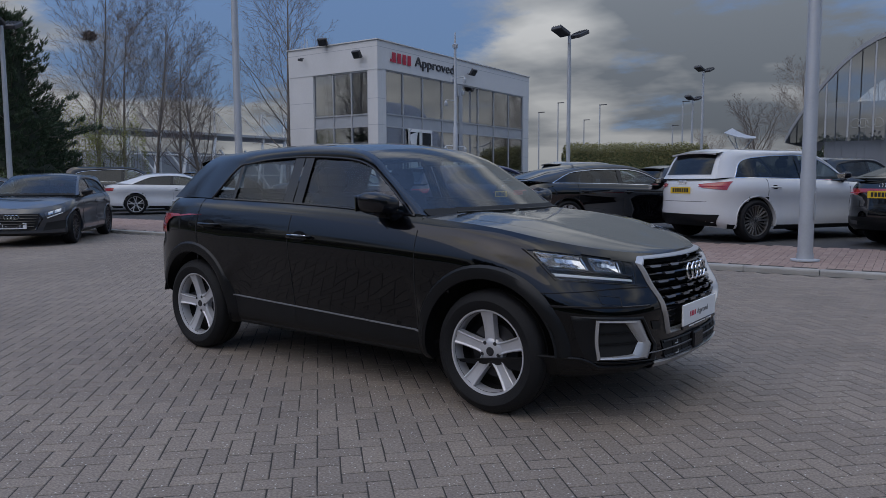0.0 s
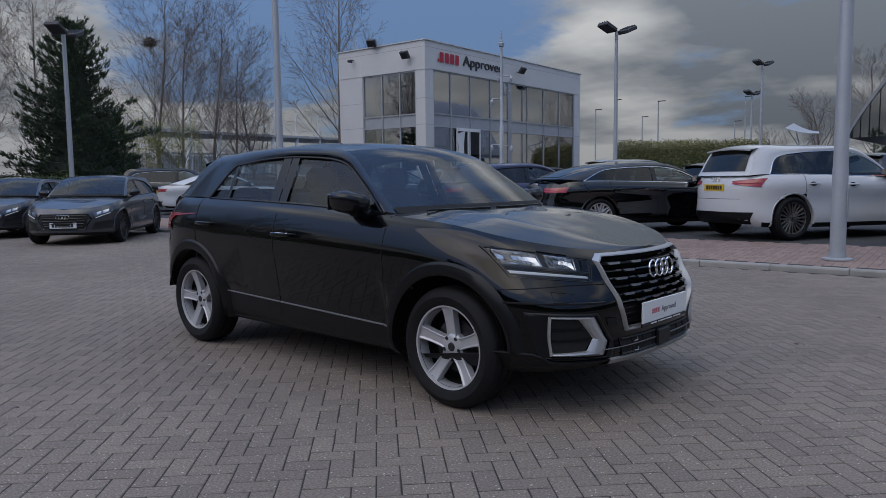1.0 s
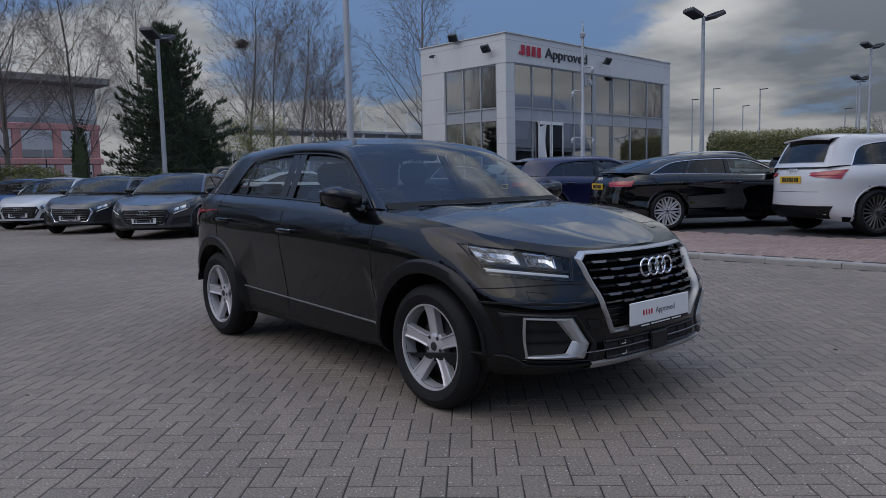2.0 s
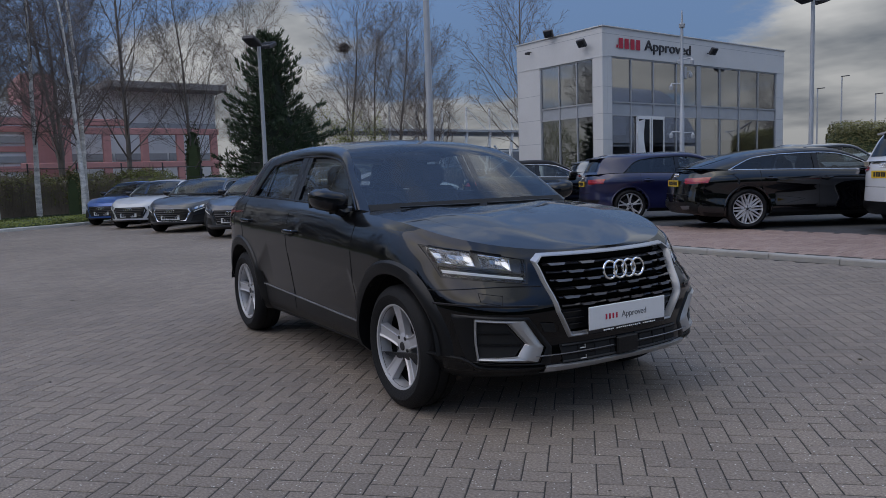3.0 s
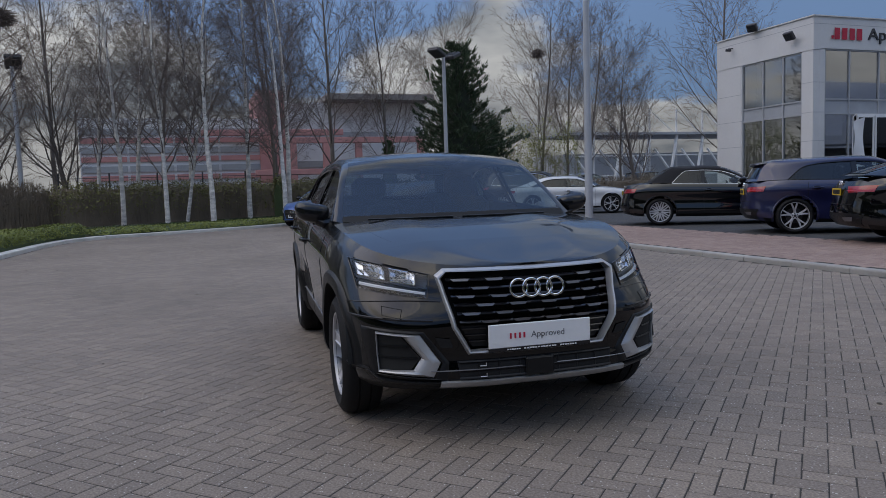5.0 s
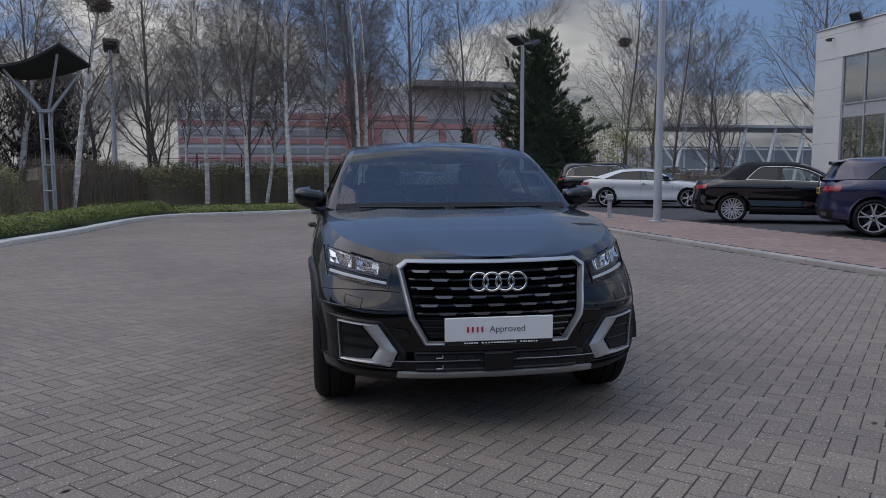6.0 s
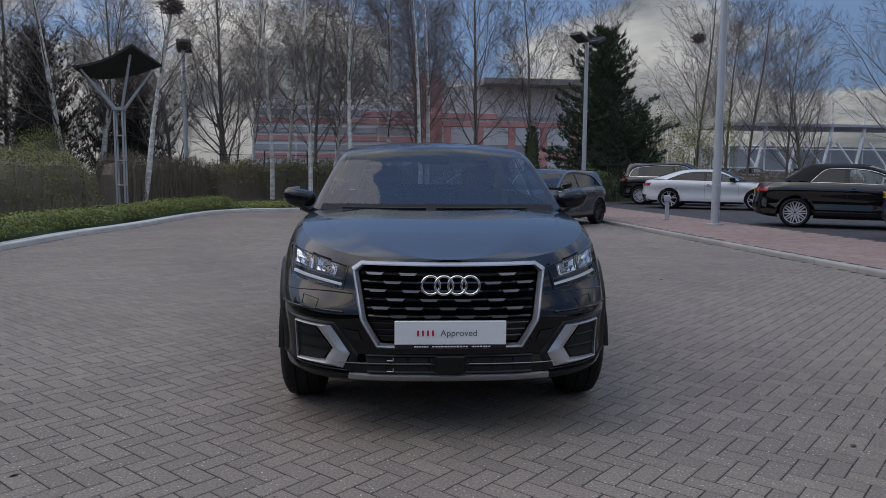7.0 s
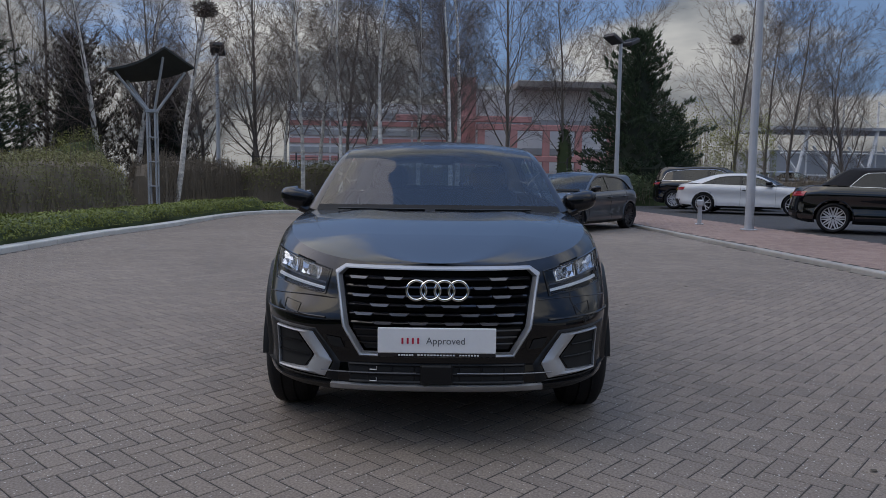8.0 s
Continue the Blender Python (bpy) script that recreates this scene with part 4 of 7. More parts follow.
def dress_main(car, S):
    """Grille, badge, lamps, bumper, show plate and side trim of the black car."""
    fr = S.front
    part("grille_frame", rim_ring(Geo(), fr, Q_GRILLE, Q_INNER, (-0.004, 0.014, 0.020, 0.016, -0.020), 10), M_SATIN, car, "satin silver eight-sided grille frame")
    bk = Geo()
    bk.add([Vector((fr(0, b).x - 0.075 - 0.10 * (a / 0.43) ** 2, a, b)) for a, b in dense(Q_INNER, 0.05)], [tuple(range(len(dense(Q_INNER, 0.05))))])
    grille = part("grille", bk, M_VOID, car)
    # slats with small raised blocks, shifted from row to row
    for r in range(6):
        z = 0.787 - 0.0385 * r
        w = 0.428 + (z - 0.785) * 0.195 - 0.005
        g = Geo()
        n = 36
        ys = np.linspace(-w, w, n + 1)
        g.grid([[fr(y, z + dz, off) for y in ys] for dz, off in ((0.006, -0.06), (0.006, -0.010), (0.0, -0.004), (-0.006, -0.010), (-0.010, -0.06))])
        part("slat", g, M_GLOSSBLACK, grille)
        pitch = 0.158
        k0 = -w + (0.10 if r % 2 else 0.022)
        y = k0
        while y + 0.07 < w:
            if not (r == 0 and abs(y + 0.04) < 0.18) and not (r in (1, 2) and abs(y + 0.04) < 0.15):
                q = [(y, z + 0.006), (y + 0.088, z + 0.006), (y + 0.076, z - 0.005), (y + 0.012, z - 0.005)]
                b = Geo().add([fr(a, c, 0.004) for a, c in q] + [fr(a, c, -0.05) for a, c in q], [(0, 1, 2, 3), (0, 4, 5, 1), (1, 5, 6, 2), (2, 6, 7, 3), (3, 7, 4, 0)])
                part("slat_block", b, M_BLOCKS, grille, smooth=0)
            y += pitch
    low = Geo()
    patch(low, fr, [(-0.385, 0.575), (0.385, 0.575), (0.325, 0.472), (-0.325, 0.472)], -0.022, 16, 4)
    part("plate_panel", low, M_CLAD, grille)
    for z in (0.562, 0.530, 0.500):
        w = 0.385 - (0.575 - z) * 0.55
        for sg in (-1, 1):
            part("slat", Geo().tube([fr(sg * y, z, -0.017) for y in np.linspace(0.262, w, 5)], 0.005, 5), M_GLOSSBLACK, grille)
    # badge: four linked rings
    for k in range(4):
        c = fr((k - 1.5) * 0.0615, 0.742, 0.014)
        part("badge_ring", Geo().lathe([(0.0425 + 0.0062 * math.cos(2 * math.pi * i / 10), 0.0062 * math.sin(2 * math.pi * i / 10)) for i in range(11)], 40, pose(c.x + 0.0015 * (k % 2), c.y, c.z, 0, 90 - 6, 0)), M_CHROME, car)
    # show plate
    px = 2.124
    pl = part("show_plate", Geo().box((px, 0, 0.523), (0.010, 0.522, 0.113), 0.003), M_PLATEW, car, "white show plate with red and grey lettering")
    mm = Matrix(((0, 0, 1, px + 0.0056), (1, 0, 0, 0), (0, 1, 0, 0), (0, 0, 0, 1)))
    bars(pl, "brand_shape", -0.110, 0.522, 0.092, 0.026, 4, M_INKRED, lambda a, b: (px + 0.0058, a, b), 0.62)
    lettering("lettering", "Approved", 0.043, M_INKGREY, pl, mm @ Matrix.Translation((-0.048, 0.508, 0)), 0.0008)
    hold = part("plate_holder", Geo().box((px - 0.002, 0, 0.458), (0.012, 0.522, 0.019), 0.003), M_GLOSSBLACK, car)
    for a, w, n in ((0.0, 0.17, 12), (-0.10 - 0.035, 0.07, 6), (0.145, 0.09, 7)):
        bars(hold, "small_print", a, 0.458, w, 0.006, n, M_PLATEW, lambda u, b: (px + 0.0045, u, b), 0.3)
    # headlights
    for sg in (-1, 1):
        def hs(a, b, off=0.0, k=sg):
            return fr(k * a, b, off)
        def lamp(u, w, off=0.0, k=sg):
            a, b, c, d = [Vector((*q, 0)) for q in Q_HEAD]
            q = a.lerp(b, u).lerp(d.lerp(c, u), 1 - w)
            return fr(k * q.x, q.y, off)
        lo_, hi_ = 0.035, 0.965
        inner = [(Q_HEAD[i][0] * 0.95 + 0.0325, Q_HEAD[i][1] * 0.90 + 0.0788) for i in range(4)]
        hl = part("headlight", rim_ring(Geo(), hs, Q_HEAD, inner, (-0.004, 0.005, 0.004, -0.05), 8), M_GLOSSBLACK, car)
        part("lamp_cover", Geo().grid([[lamp(lo_ + (hi_ - lo_) * i / 16, 0.05 + 0.90 * j / 8, 0.005) for j in range(9)] for i in range(17)]), M_LENS, hl)
        part("lamp_back", Geo().grid([[lamp(i / 12, j / 6, -0.080) for j in range(7)] for i in range(13)]), M_BLOCKS, hl)
        for u0, u1 in ((0.20, 0.52), (0.60, 0.94)):
            # a bowl of small facets, each tipped its own way
            rg, nx, ny = Geo(), 5, 3
            rng = random.Random(17)
            for i in range(nx):
                for j in range(ny):
                    tip = (rng.uniform(-0.007, 0.007), rng.uniform(-0.007, 0.007))
                    q = []
                    for di, dj in ((0, 0), (1, 0), (1, 1), (0, 1)):
                        fu, fw = (i + di) / nx, (j + dj) / ny
                        deep = 0.050 * math.sin(math.pi * (0.08 + 0.84 * fu)) ** 0.8 * math.sin(math.pi * (0.10 + 0.80 * fw)) ** 0.8
                        q.append(lamp(u0 + (u1 - u0) * fu, 0.45 + 0.45 * fw, -0.014 - deep + tip[0] * (di - 0.5) + tip[1] * (dj - 0.5)))
                    rg.add(q, [(0, 1, 2, 3)])
            part("reflector", rg, M_REFLECT, hl, smooth=0)
            part("reflector_rim", Geo().tube([lamp(u0 + (u1 - u0) * a, 0.45 + 0.45 * b, -0.013) for a, b in ((0, 0), (1, 0), (1, 1), (0, 1), (0, 0))], 0.0028, 5), M_CHROME, hl)
            c = lamp(u0 + (u1 - u0) * 0.46, 0.70, -0.034)
            part("projector", Geo().lathe([(0.0001, 0.016), (0.009, 0.014), (0.015, 0.006), (0.017, -0.006)], 18, pose(c.x, c.y, c.z, 0, 90, 0)), M_LENS, hl)
        shelf = Geo().grid([[lamp(u, w, off) for u in np.linspace(0.03, 0.97, 16)] for w, off in ((0.42, -0.016), (0.38, -0.010), (0.30, -0.050), (0.05, -0.045))])
        part("lamp_shelf", shelf, M_ALLOYDARK, hl)
        part("running_light", Geo().grid([[lamp(u, w, off) for u in np.linspace(0.05, 0.95, 16)] for w, off in ((0.13, -0.020), (0.15, -0.008), (0.21, -0.008), (0.23, -0.020))]), M_PLATEW, hl)
        # fog lamp surround
        fo = [(0.752, 0.550), (0.562, 0.541), (0.468, 0.405), (0.502, 0.334), (0.742, 0.345)]
        fi = [(0.742, 0.534), (0.648, 0.528), (0.570, 0.431), (0.606, 0.375), (0.734, 0.366)]
        fs = part("fog_surround", rim_ring(Geo(), hs, fo, fi, (-0.004, 0.012, 0.020, 0.016, -0.012), 8), M_SATIN, car, "satin silver fog lamp surround")
        ins = Geo()
        patch(ins, hs, [(0.648, 0.530), (0.744, 0.536), (0.736, 0.364), (0.606, 0.373)], 0.003, 8, 8)
        patch(ins, hs, [(0.648, 0.530), (0.606, 0.373), (0.572, 0.420), (0.568, 0.433)], 0.003, 8, 8)
        part("fog_insert", ins, M_VOID, fs)
        for z, a0 in ((0.483, 0.618), (0.428, 0.578)):
            part("insert_slat", Geo().tube([hs(a, z, 0.008) for a in np.linspace(a0, 0.738, 7)], 0.004, 5), M_CLAD, fs)
        # black corner of the bumper round the surround, crease above it, washer cap, side intake
        part("bumper_corner", rim_ring(Geo(), hs, [(0.822, 0.572), (0.548, 0.558), (0.430, 0.405), (0.440, 0.318), (0.775, 0.335)], [(0.752, 0.552), (0.562, 0.543), (0.466, 0.405), (0.500, 0.332), (0.742, 0.343)], (-0.004, 0.006, 0.009, 0.006), 8), M_CLAD, car)
        cap = [(0.63, 0.655), (0.715, 0.668), (0.72, 0.626), (0.645, 0.612)]
        part("washer_cap", rim_ring(Geo(), hs, cap, [(a + (0.676 - a) * 0.07, b + (0.640 - b) * 0.12) for a, b in cap], (-0.001, 0.003, -0.001), 5), M_VOID, car)
        part("air_vent", patch(Geo(), hs, [(0.432, 0.520), (0.500, 0.528), (0.475, 0.480), (0.415, 0.475)], 0.004, 5, 3), M_VOID, car)
        line = Geo()
        line_on(line, hs, [(0.46 + 0.39 * k / 12, 0.690 - 0.018 * (k / 12) + 0.010 * math.sin(k / 12 * math.pi)) for k in range(13)], 0.003)
        # lower black strip stands for the shade of the bumper's undercut
        line_on(line, hs, [(0.505 + 0.345 * k / 12, 0.606 + 0.006 * k / 12) for k in range(13)], 0.006, 0.002)
        part("bumper_line", line, M_GLOSSBLACK, car)
        # sill strip and lower trim
        sd = S.side(sg)
        st = Geo()
        st.grid([[sd(x, 0.415 - 0.030 * x + dz, off) for x in np.linspace(-0.905, 0.86, 30)] for dz, off in ((-0.005, 0.002), (-0.004, 0.007), (0.003, 0.007), (0.005, -0.002))])
        part("sill_strip", st, M_STRIP, car, "thin satin silver strip along the sill")
        # rear lamp that wraps round the corner
        tl = Geo()
        patch(tl, lambda a, b, off=0.0, k=sg: S.rear(k * a, b, off), [(0.44, 0.985), (0.872, 1.000), (0.868, 0.855), (0.47, 0.865)], 0.016, 24, 6)
        part("tail_light", tl, M_RED, car, "red wraparound tail light")
        # fuel flap on one side, seam of the rear door
        if sg < 0:
            fl = Geo()
            fq = [(-1.60, 1.02), (-1.44, 1.02), (-1.43, 0.88), (-1.58, 0.88)]
            pts = [(*q,) for q in dense(fq, 0.03)]
            fl.tube([sd(a, b, 0.0) for a, b in pts + pts[:1]], 0.003, 4)
            part("fuel_flap_gap", fl, M_VOID, car)
    # lower opening with bars, sensor box and skid strip
    lo = Geo()
    patch(lo, fr, [(-0.40, 0.412), (0.40, 0.412), (0.385, 0.318), (-0.385, 0.318)], 0.004, 18, 4)
    intake = part("lower_intake", lo, M_VOID, car)
    for z in (0.405, 0.366, 0.330):
        part("intake_bar", Geo().tube([fr(y, z, 0.008) for y in np.linspace(-0.39, 0.39, 19)], 0.006, 5), M_CLAD, intake)
    for y in np.linspace(-0.30, 0.30, 7):
        if abs(y) > 0.08:
            part("intake_bar", Geo().tube([fr(y, 0.32, 0.006), fr(y, 0.41, 0.006)], 0.005, 5), M_CLAD, intake)
    for sg in (-1, 1):
        part("intake_line", Geo().tube([fr(sg * y, 0.372 - 0.010 * (y - 0.1), 0.014) for y in np.linspace(0.09, 0.52, 12)], 0.0028, 5), M_STRIP, intake)
    part("sensor_box", Geo().box((fr(0, 0.366).x + 0.010, 0, 0.366), (0.03, 0.145, 0.090), 0.008), M_CLAD, intake)
    tow = Geo()
    for sy in (-0.265,):
        tow.tube([fr(sy - 0.03, 0.385, 0.016), fr(sy, 0.385, 0.016), fr(sy, 0.400, 0.016)], 0.003, 5)
        tow.tube([fr(sy - 0.03, 0.335, 0.016), fr(sy, 0.335, 0.016), fr(sy, 0.350, 0.016)], 0.003, 5)
    part("tow_clip", tow, M_SATIN, intake)
    sk = Geo()
    sk.grid([[fr(y, z, off) for y in np.linspace(-0.475, 0.475, 25)] for z, off in ((0.318, 0.002), (0.312, 0.020), (0.288, 0.026), (0.276, 0.018), (0.272, -0.03))])
    part("skid_strip", sk, M_SATIN, car, "satin silver strip under the front bumper")
    lip_y = [-0.862, -0.80, -0.777, -0.735, -0.60, -0.46, 0, 0.46, 0.60, 0.735, 0.777, 0.80, 0.862]
    lip_z = [0.362, 0.364, 0.358, 0.319, 0.314, 0.312, 0.312, 0.312, 0.314, 0.319, 0.358, 0.364, 0.362]
    lip = Geo()
    lip_ys = np.linspace(-0.862, 0.862, 71)
    lip.grid([[fr(y, float(np.interp(y, lip_y, lip_z)) + dz, off) for y in lip_ys] for dz, off in ((0.004, -0.004), (0.001, 0.012), (-0.006, 0.015), (-0.014, 0.008))] +
             [[fr(y, 0.262 if abs(y) < 0.6 else 0.246, -0.012) for y in lip_ys], [fr(y, 0.258 if abs(y) < 0.6 else 0.243, -0.10) for y in lip_ys]])
    part("front_lip", lip, M_CLAD, car)
    # aerial on the roof and a parked sticker behind the screen
    part("roof_aerial", Geo().grid([[Vector((-1.42 - 0.10 * i / 6 * (1 if i else 1), 0.022 * w * (1 - i / 7), 1.455 + 0.045 * math.sin(i / 6 * 1.4) - (0.02 if abs(w) == 1 else 0))) for w in (-1, 0, 1)] for i in range(7)]), M_PAINT, car)


dress_main(main_car, MS)


# ---- ground ----
ZP = 0.16            # level of the raised pink paving and of the parking bays beyond it


def footway_z(y):
    """The pink paving rises gently from the kerb to the bays."""
    return 0.072 + (ZP - 0.072) * min(max((y - 10.55) / 2.3, 0), 1)


g = Geo()
g.add([(-700, -600, -0.03), (600, -600, -0.03), (600, 700, -0.03), (-700, 700, -0.03)], [(0, 1, 2, 3)])
tagged(part("ground", g, M_ASPHALT, smooth=0), "dark asphalt ground reaching the horizon", "ground", kind="structure")
g = Geo()
g.add([(-34, -2.4, -0.0024), (9, -2.4, -0.0024), (9, 10.55, -0.0024), (-34, 10.55, -0.0024)], [(0, 1, 2, 3)])
forecourt = tagged(part("forecourt", g, M_JOINT, smooth=0), "grey block paved forecourt with sandy joints", "paving", kind="structure")
g = Geo()
g.grid([[Vector((x, y, footway_z(y) - 0.0024)) for x in (-31, 15)] for y in (10.55, 11.2, 12.0, 12.9)])
footway = tagged(part("pavement", g, M_JOINT, smooth=0), "raised strip of pink block paving", "pavement", kind="structure")
g = Geo()
g.grid([[Vector((x, y, z)) for x in (-60, 30)] for y, z in ((12.9, ZP - 0.012), (20, ZP + 0.0), (28, ZP + 0.1), (80, ZP + 0.25))])
bays = tagged(part("parking_bays", g, M_ASPHALT, smooth=0), "worn dark asphalt parking bays", "road", kind="structure")


def kerb_run(name, pts, w, h, z0, label, inward, material):
    """Kerb stones of about 0.9 m along a line, each its own piece."""
    base = None
    P = [Vector((*p, 0)) for p in pts]
    seg, lens = [], [0.0]
    for a, b in zip(P, P[1:]):
        lens.append(lens[-1] + (b - a).length)

    def at(d):
        d = min(max(d, 0), lens[-1])
        k = min(int(np.searchsorted(lens, d, "right")) - 1, len(P) - 2)
        return P[k].lerp(P[k + 1], (d - lens[k]) / (lens[k + 1] - lens[k]))
    n = int(lens[-1] / 0.915)
    for i in range(n):
        a, b = at(i * 0.915 + 0.004), at((i + 1) * 0.915 - 0.004)
        d = (b - a).normalized()
        s = Vector((-d.y, d.x, 0)) * inward
        sec = [(0.0, z0 - 0.12), (0.0, z0 + h - 0.022), (0.008, z0 + h - 0.006), (0.024, z0 + h), (w, z0 + h), (w, z0 - 0.12)]
        q = Geo()
        q.grid([[p + s * o + Vector((0, 0, z)) for o, z in sec] for p in (a, b)])
        q.add([a + s * o + Vector((0, 0, z)) for o, z in sec], [tuple(range(6))])
        q.add([b + s * o + Vector((0, 0, z)) for o, z in sec], [tuple(range(6))])
        if base is None:
            base = tagged(part(name, q, material, smooth=0), label, "kerb", kind="structure")
        else:
            part("kerb_stone", q, material, base, smooth=0)


kerb_run("kerb", [(-31, 10.60), (9, 10.40)], 0.125, 0.074, 0.0, "buff concrete kerb along the pink paving", 1, M_KERB)
LEFT_KERB = [(7.5, -2.0), (-4, -2.0), (-9.3, -1.82), (-12.7, -1.58), (-15.0, -1.12), (-17.0, -0.92), (-19.0, -0.74), (-20.8, -0.42), (-22.2, 0.25), (-22.9, 2.1), (-24.0, 4.4), (-25.6, 6.9), (-27.6, 9.6), (-31, 13.4)]
kerb_run("kerb", LEFT_KERB, 0.26, 0.095, 0.0, "pale concrete kerb beside the planting", 1, M_KERBPALE)
# planting bed behind the kerb
g = Geo()
far = [(7.5, -60), (-4, -60), (-20, -60), (-40, -60), (-60, -55), (-70, -45), (-80, -30), (-85, -15), (-85, -5), (-85, 5), (-85, 12), (-85, 20), (-85, 28), (-85, 38)]
rows = [[Vector((a[0] + (b[0] - a[0]) * f + 0.0, a[1] + (b[1] - a[1]) * f - (0.10 if f == 0 else 0), z)) for a, b in zip(LEFT_KERB, far)] for f, z in ((0.0, 0.05), (0.02, 0.10), (0.06, 0.16), (0.15, 0.22), (1.0, 0.4))]
tagged(part("planting_bed", g.grid(rows), M_SOIL), "bare brown soil bed with leaf litter", "ground", kind="structure")


# ---- showroom building ----
BX, BY, BH, BZ = -22.57, 28.98, 8.13, ZP
bld = thing("showroom", "white two-storey car showroom with grey framed glazing", "building", pose(BX, BY, 0))
LX, LY = -6.05, 16.45          # its two faces run this far from the corner: towards -x and towards +y


def panel(name, lo, hi, material, parent, bev=0.0, label=""):
    c = [(a + b) / 2 for a, b in zip(lo, hi)]
    return part(name, Geo().box(c, [abs(b - a) for a, b in zip(lo, hi)], bev), material, parent, label, smooth=0)


TH = 0.35
# short face, y = 0: three columns of glass between wall piers
panel("wall", (LX, 0, 0), (-4.32, TH, BH - 1.42), M_WALL, bld)
panel("wall", (-0.62, 0, 0), (-0.004, TH, BH - 1.42), M_WALL, bld)
panel("wall", (LX, -0.02, BH - 1.42), (0.02, TH, BH), M_WALL, bld)
panel("wall", (-0.62, TH, 0), (0.0, 0.66, BH - 1.36), M_WALL, bld)
# long face, x = 0
panel("wall", (-TH, 15.66, 0), (0, LY, BH - 1.36), M_WALL, bld)
panel("wall", (-TH, TH, BH - 1.36), (0.02, LY, BH), M_WALL, bld)
panel("wall", (LX, LY - TH, 0), (-TH, LY - 0.004, BH - 0.01), M_WALL, bld)
panel("wall", (LX, TH, 0), (LX + TH, LY - TH, BH - 0.01), M_WALL, bld)
panel("parapet_cap", (LX - 0.06, -0.08, BH), (0.08, LY + 0.06, BH + 0.05), M_WALL, bld)
panel("pier", (-0.16, 7.695, 0.3), (-0.03, 7.915, 6.74), M_FRAME, bld)
panel("roof", (LX + TH, TH, BH - 0.5), (-TH, LY - TH, BH - 0.3), M_FARGREY, bld)
panel("upper_floor", (LX + TH, TH, 4.0), (-TH, LY - TH, 4.5), M_WALL, bld)
panel("ground_floor", (LX + TH, TH, ZP), (-TH, LY - TH, ZP + 0.1), M_FARGREY, bld)
panel("inner_wall", (-4.6, 1.2, 4.5), (-4.4, 14.0, BH - 0.5), M_FARGREY, bld)
panel("inner_wall", (-4.6, 1.2, 0.3), (-4.4, 14.0, 4.0), M_SHOWGREY, bld)
# panel joints in the cladding
for z in (1.55, 2.75, 4.0, 5.3):
    panel("cladding_joint", (LX, -0.003, z), (-4.32, 0.01, z + 0.022), M_FRAME, bld)
    panel("cladding_joint", (-0.62, -0.003, z), (0.003, 0.01, z + 0.022), M_FRAME, bld)
    panel("cladding_joint", (-0.01, 0.0, z), (0.003, 0.66, z + 0.022), M_FRAME, bld)
    panel("cladding_joint", (-0.01, 15.66, z), (0.003, LY, z + 0.022), M_FRAME, bld)
for z in (BH - 0.32,):
    panel("cladding_joint", (LX, -0.024, z), (0.024, 0.01, z + 0.02), M_FRAME, bld)
    panel("cladding_joint", (-0.01, -0.02, z), (0.024, LY, z + 0.02), M_FRAME, bld)


def glazing(axis, edges, levels):
    """Mullions, transoms and panes between the given edges and levels of a face."""
    def put(name, a0, a1, z0, z1, d0, d1, mt, parent):
        lo, hi = ((a0, d0, z0), (a1, d1, z1)) if axis == "x" else ((-d1, a0, z0), (-d0, a1, z1))
        return panel(name, lo, hi, mt, parent)
    for e in edges:
        put("mullion", e - 0.035, e + 0.035, levels[0], levels[-1], 0.03, 0.16, M_FRAME, bld)
    for a, b in zip(edges, edges[1:]):
        if b - a < 0.4:
            continue
        for z in levels:
            put("transom", a + 0.035, b - 0.035, z - 0.035, z + 0.035, 0.035, 0.155, M_FRAME, bld)
        for k, (z0, z1) in enumerate(zip(levels, levels[1:])):
            spand = k == len(levels) - 3
            put("pane" if not spand else "spandrel", a + 0.035, b - 0.035, z0 + 0.035, z1 - 0.035, 0.08, 0.10, M_SPANDREL if spand else M_WINGLASS, bld)


glazing("x", [-4.28, -2.96, -1.73, -0.62 - 0.035], [0.3, 3.95, 4.55, 6.68])
glazing("y", [0.70, 2.15, 3.92, 5.83, 7.66, 7.95, 9.78, 11.71, 13.68, 15.62], [0.3, 3.95, 4.58, 6.74])
for a, b in ((0.74, 2.12), (3.96, 5.8), (5.87, 7.62), (8.0, 9.75), (9.82, 11.68)):       # half-drawn blinds
    panel("blind", (-0.30, a + 0.1, 2.75 if a > 5 else 3.0), (-0.27, b - 0.1, 3.9), M_WALL, bld)
door = part("entrance_door", Geo().box((0.0, 3.62, 3.90), (0.10, 2.2, 0.08)), M_PLATEW, bld, "glazed double door with pale frame", smooth=0)
for y0, y1 in ((2.56, 3.58), (3.66, 4.68)):
    for lo, hi in (((-0.02, y0, 0.3), (0.06, y0 + 0.07, 3.86)), ((-0.02, y1 - 0.07, 0.3), (0.06, y1, 3.86)), ((-0.02, y0 + 0.07, 3.78), (0.06, y1 - 0.07, 3.86))):
        panel("door_frame", lo, hi, M_PLATEW, door)
    panel("door_glass", (0.0, y0 + 0.07, 0.3), (0.02, y1 - 0.07, 3.78), M_PRIVACY, door)
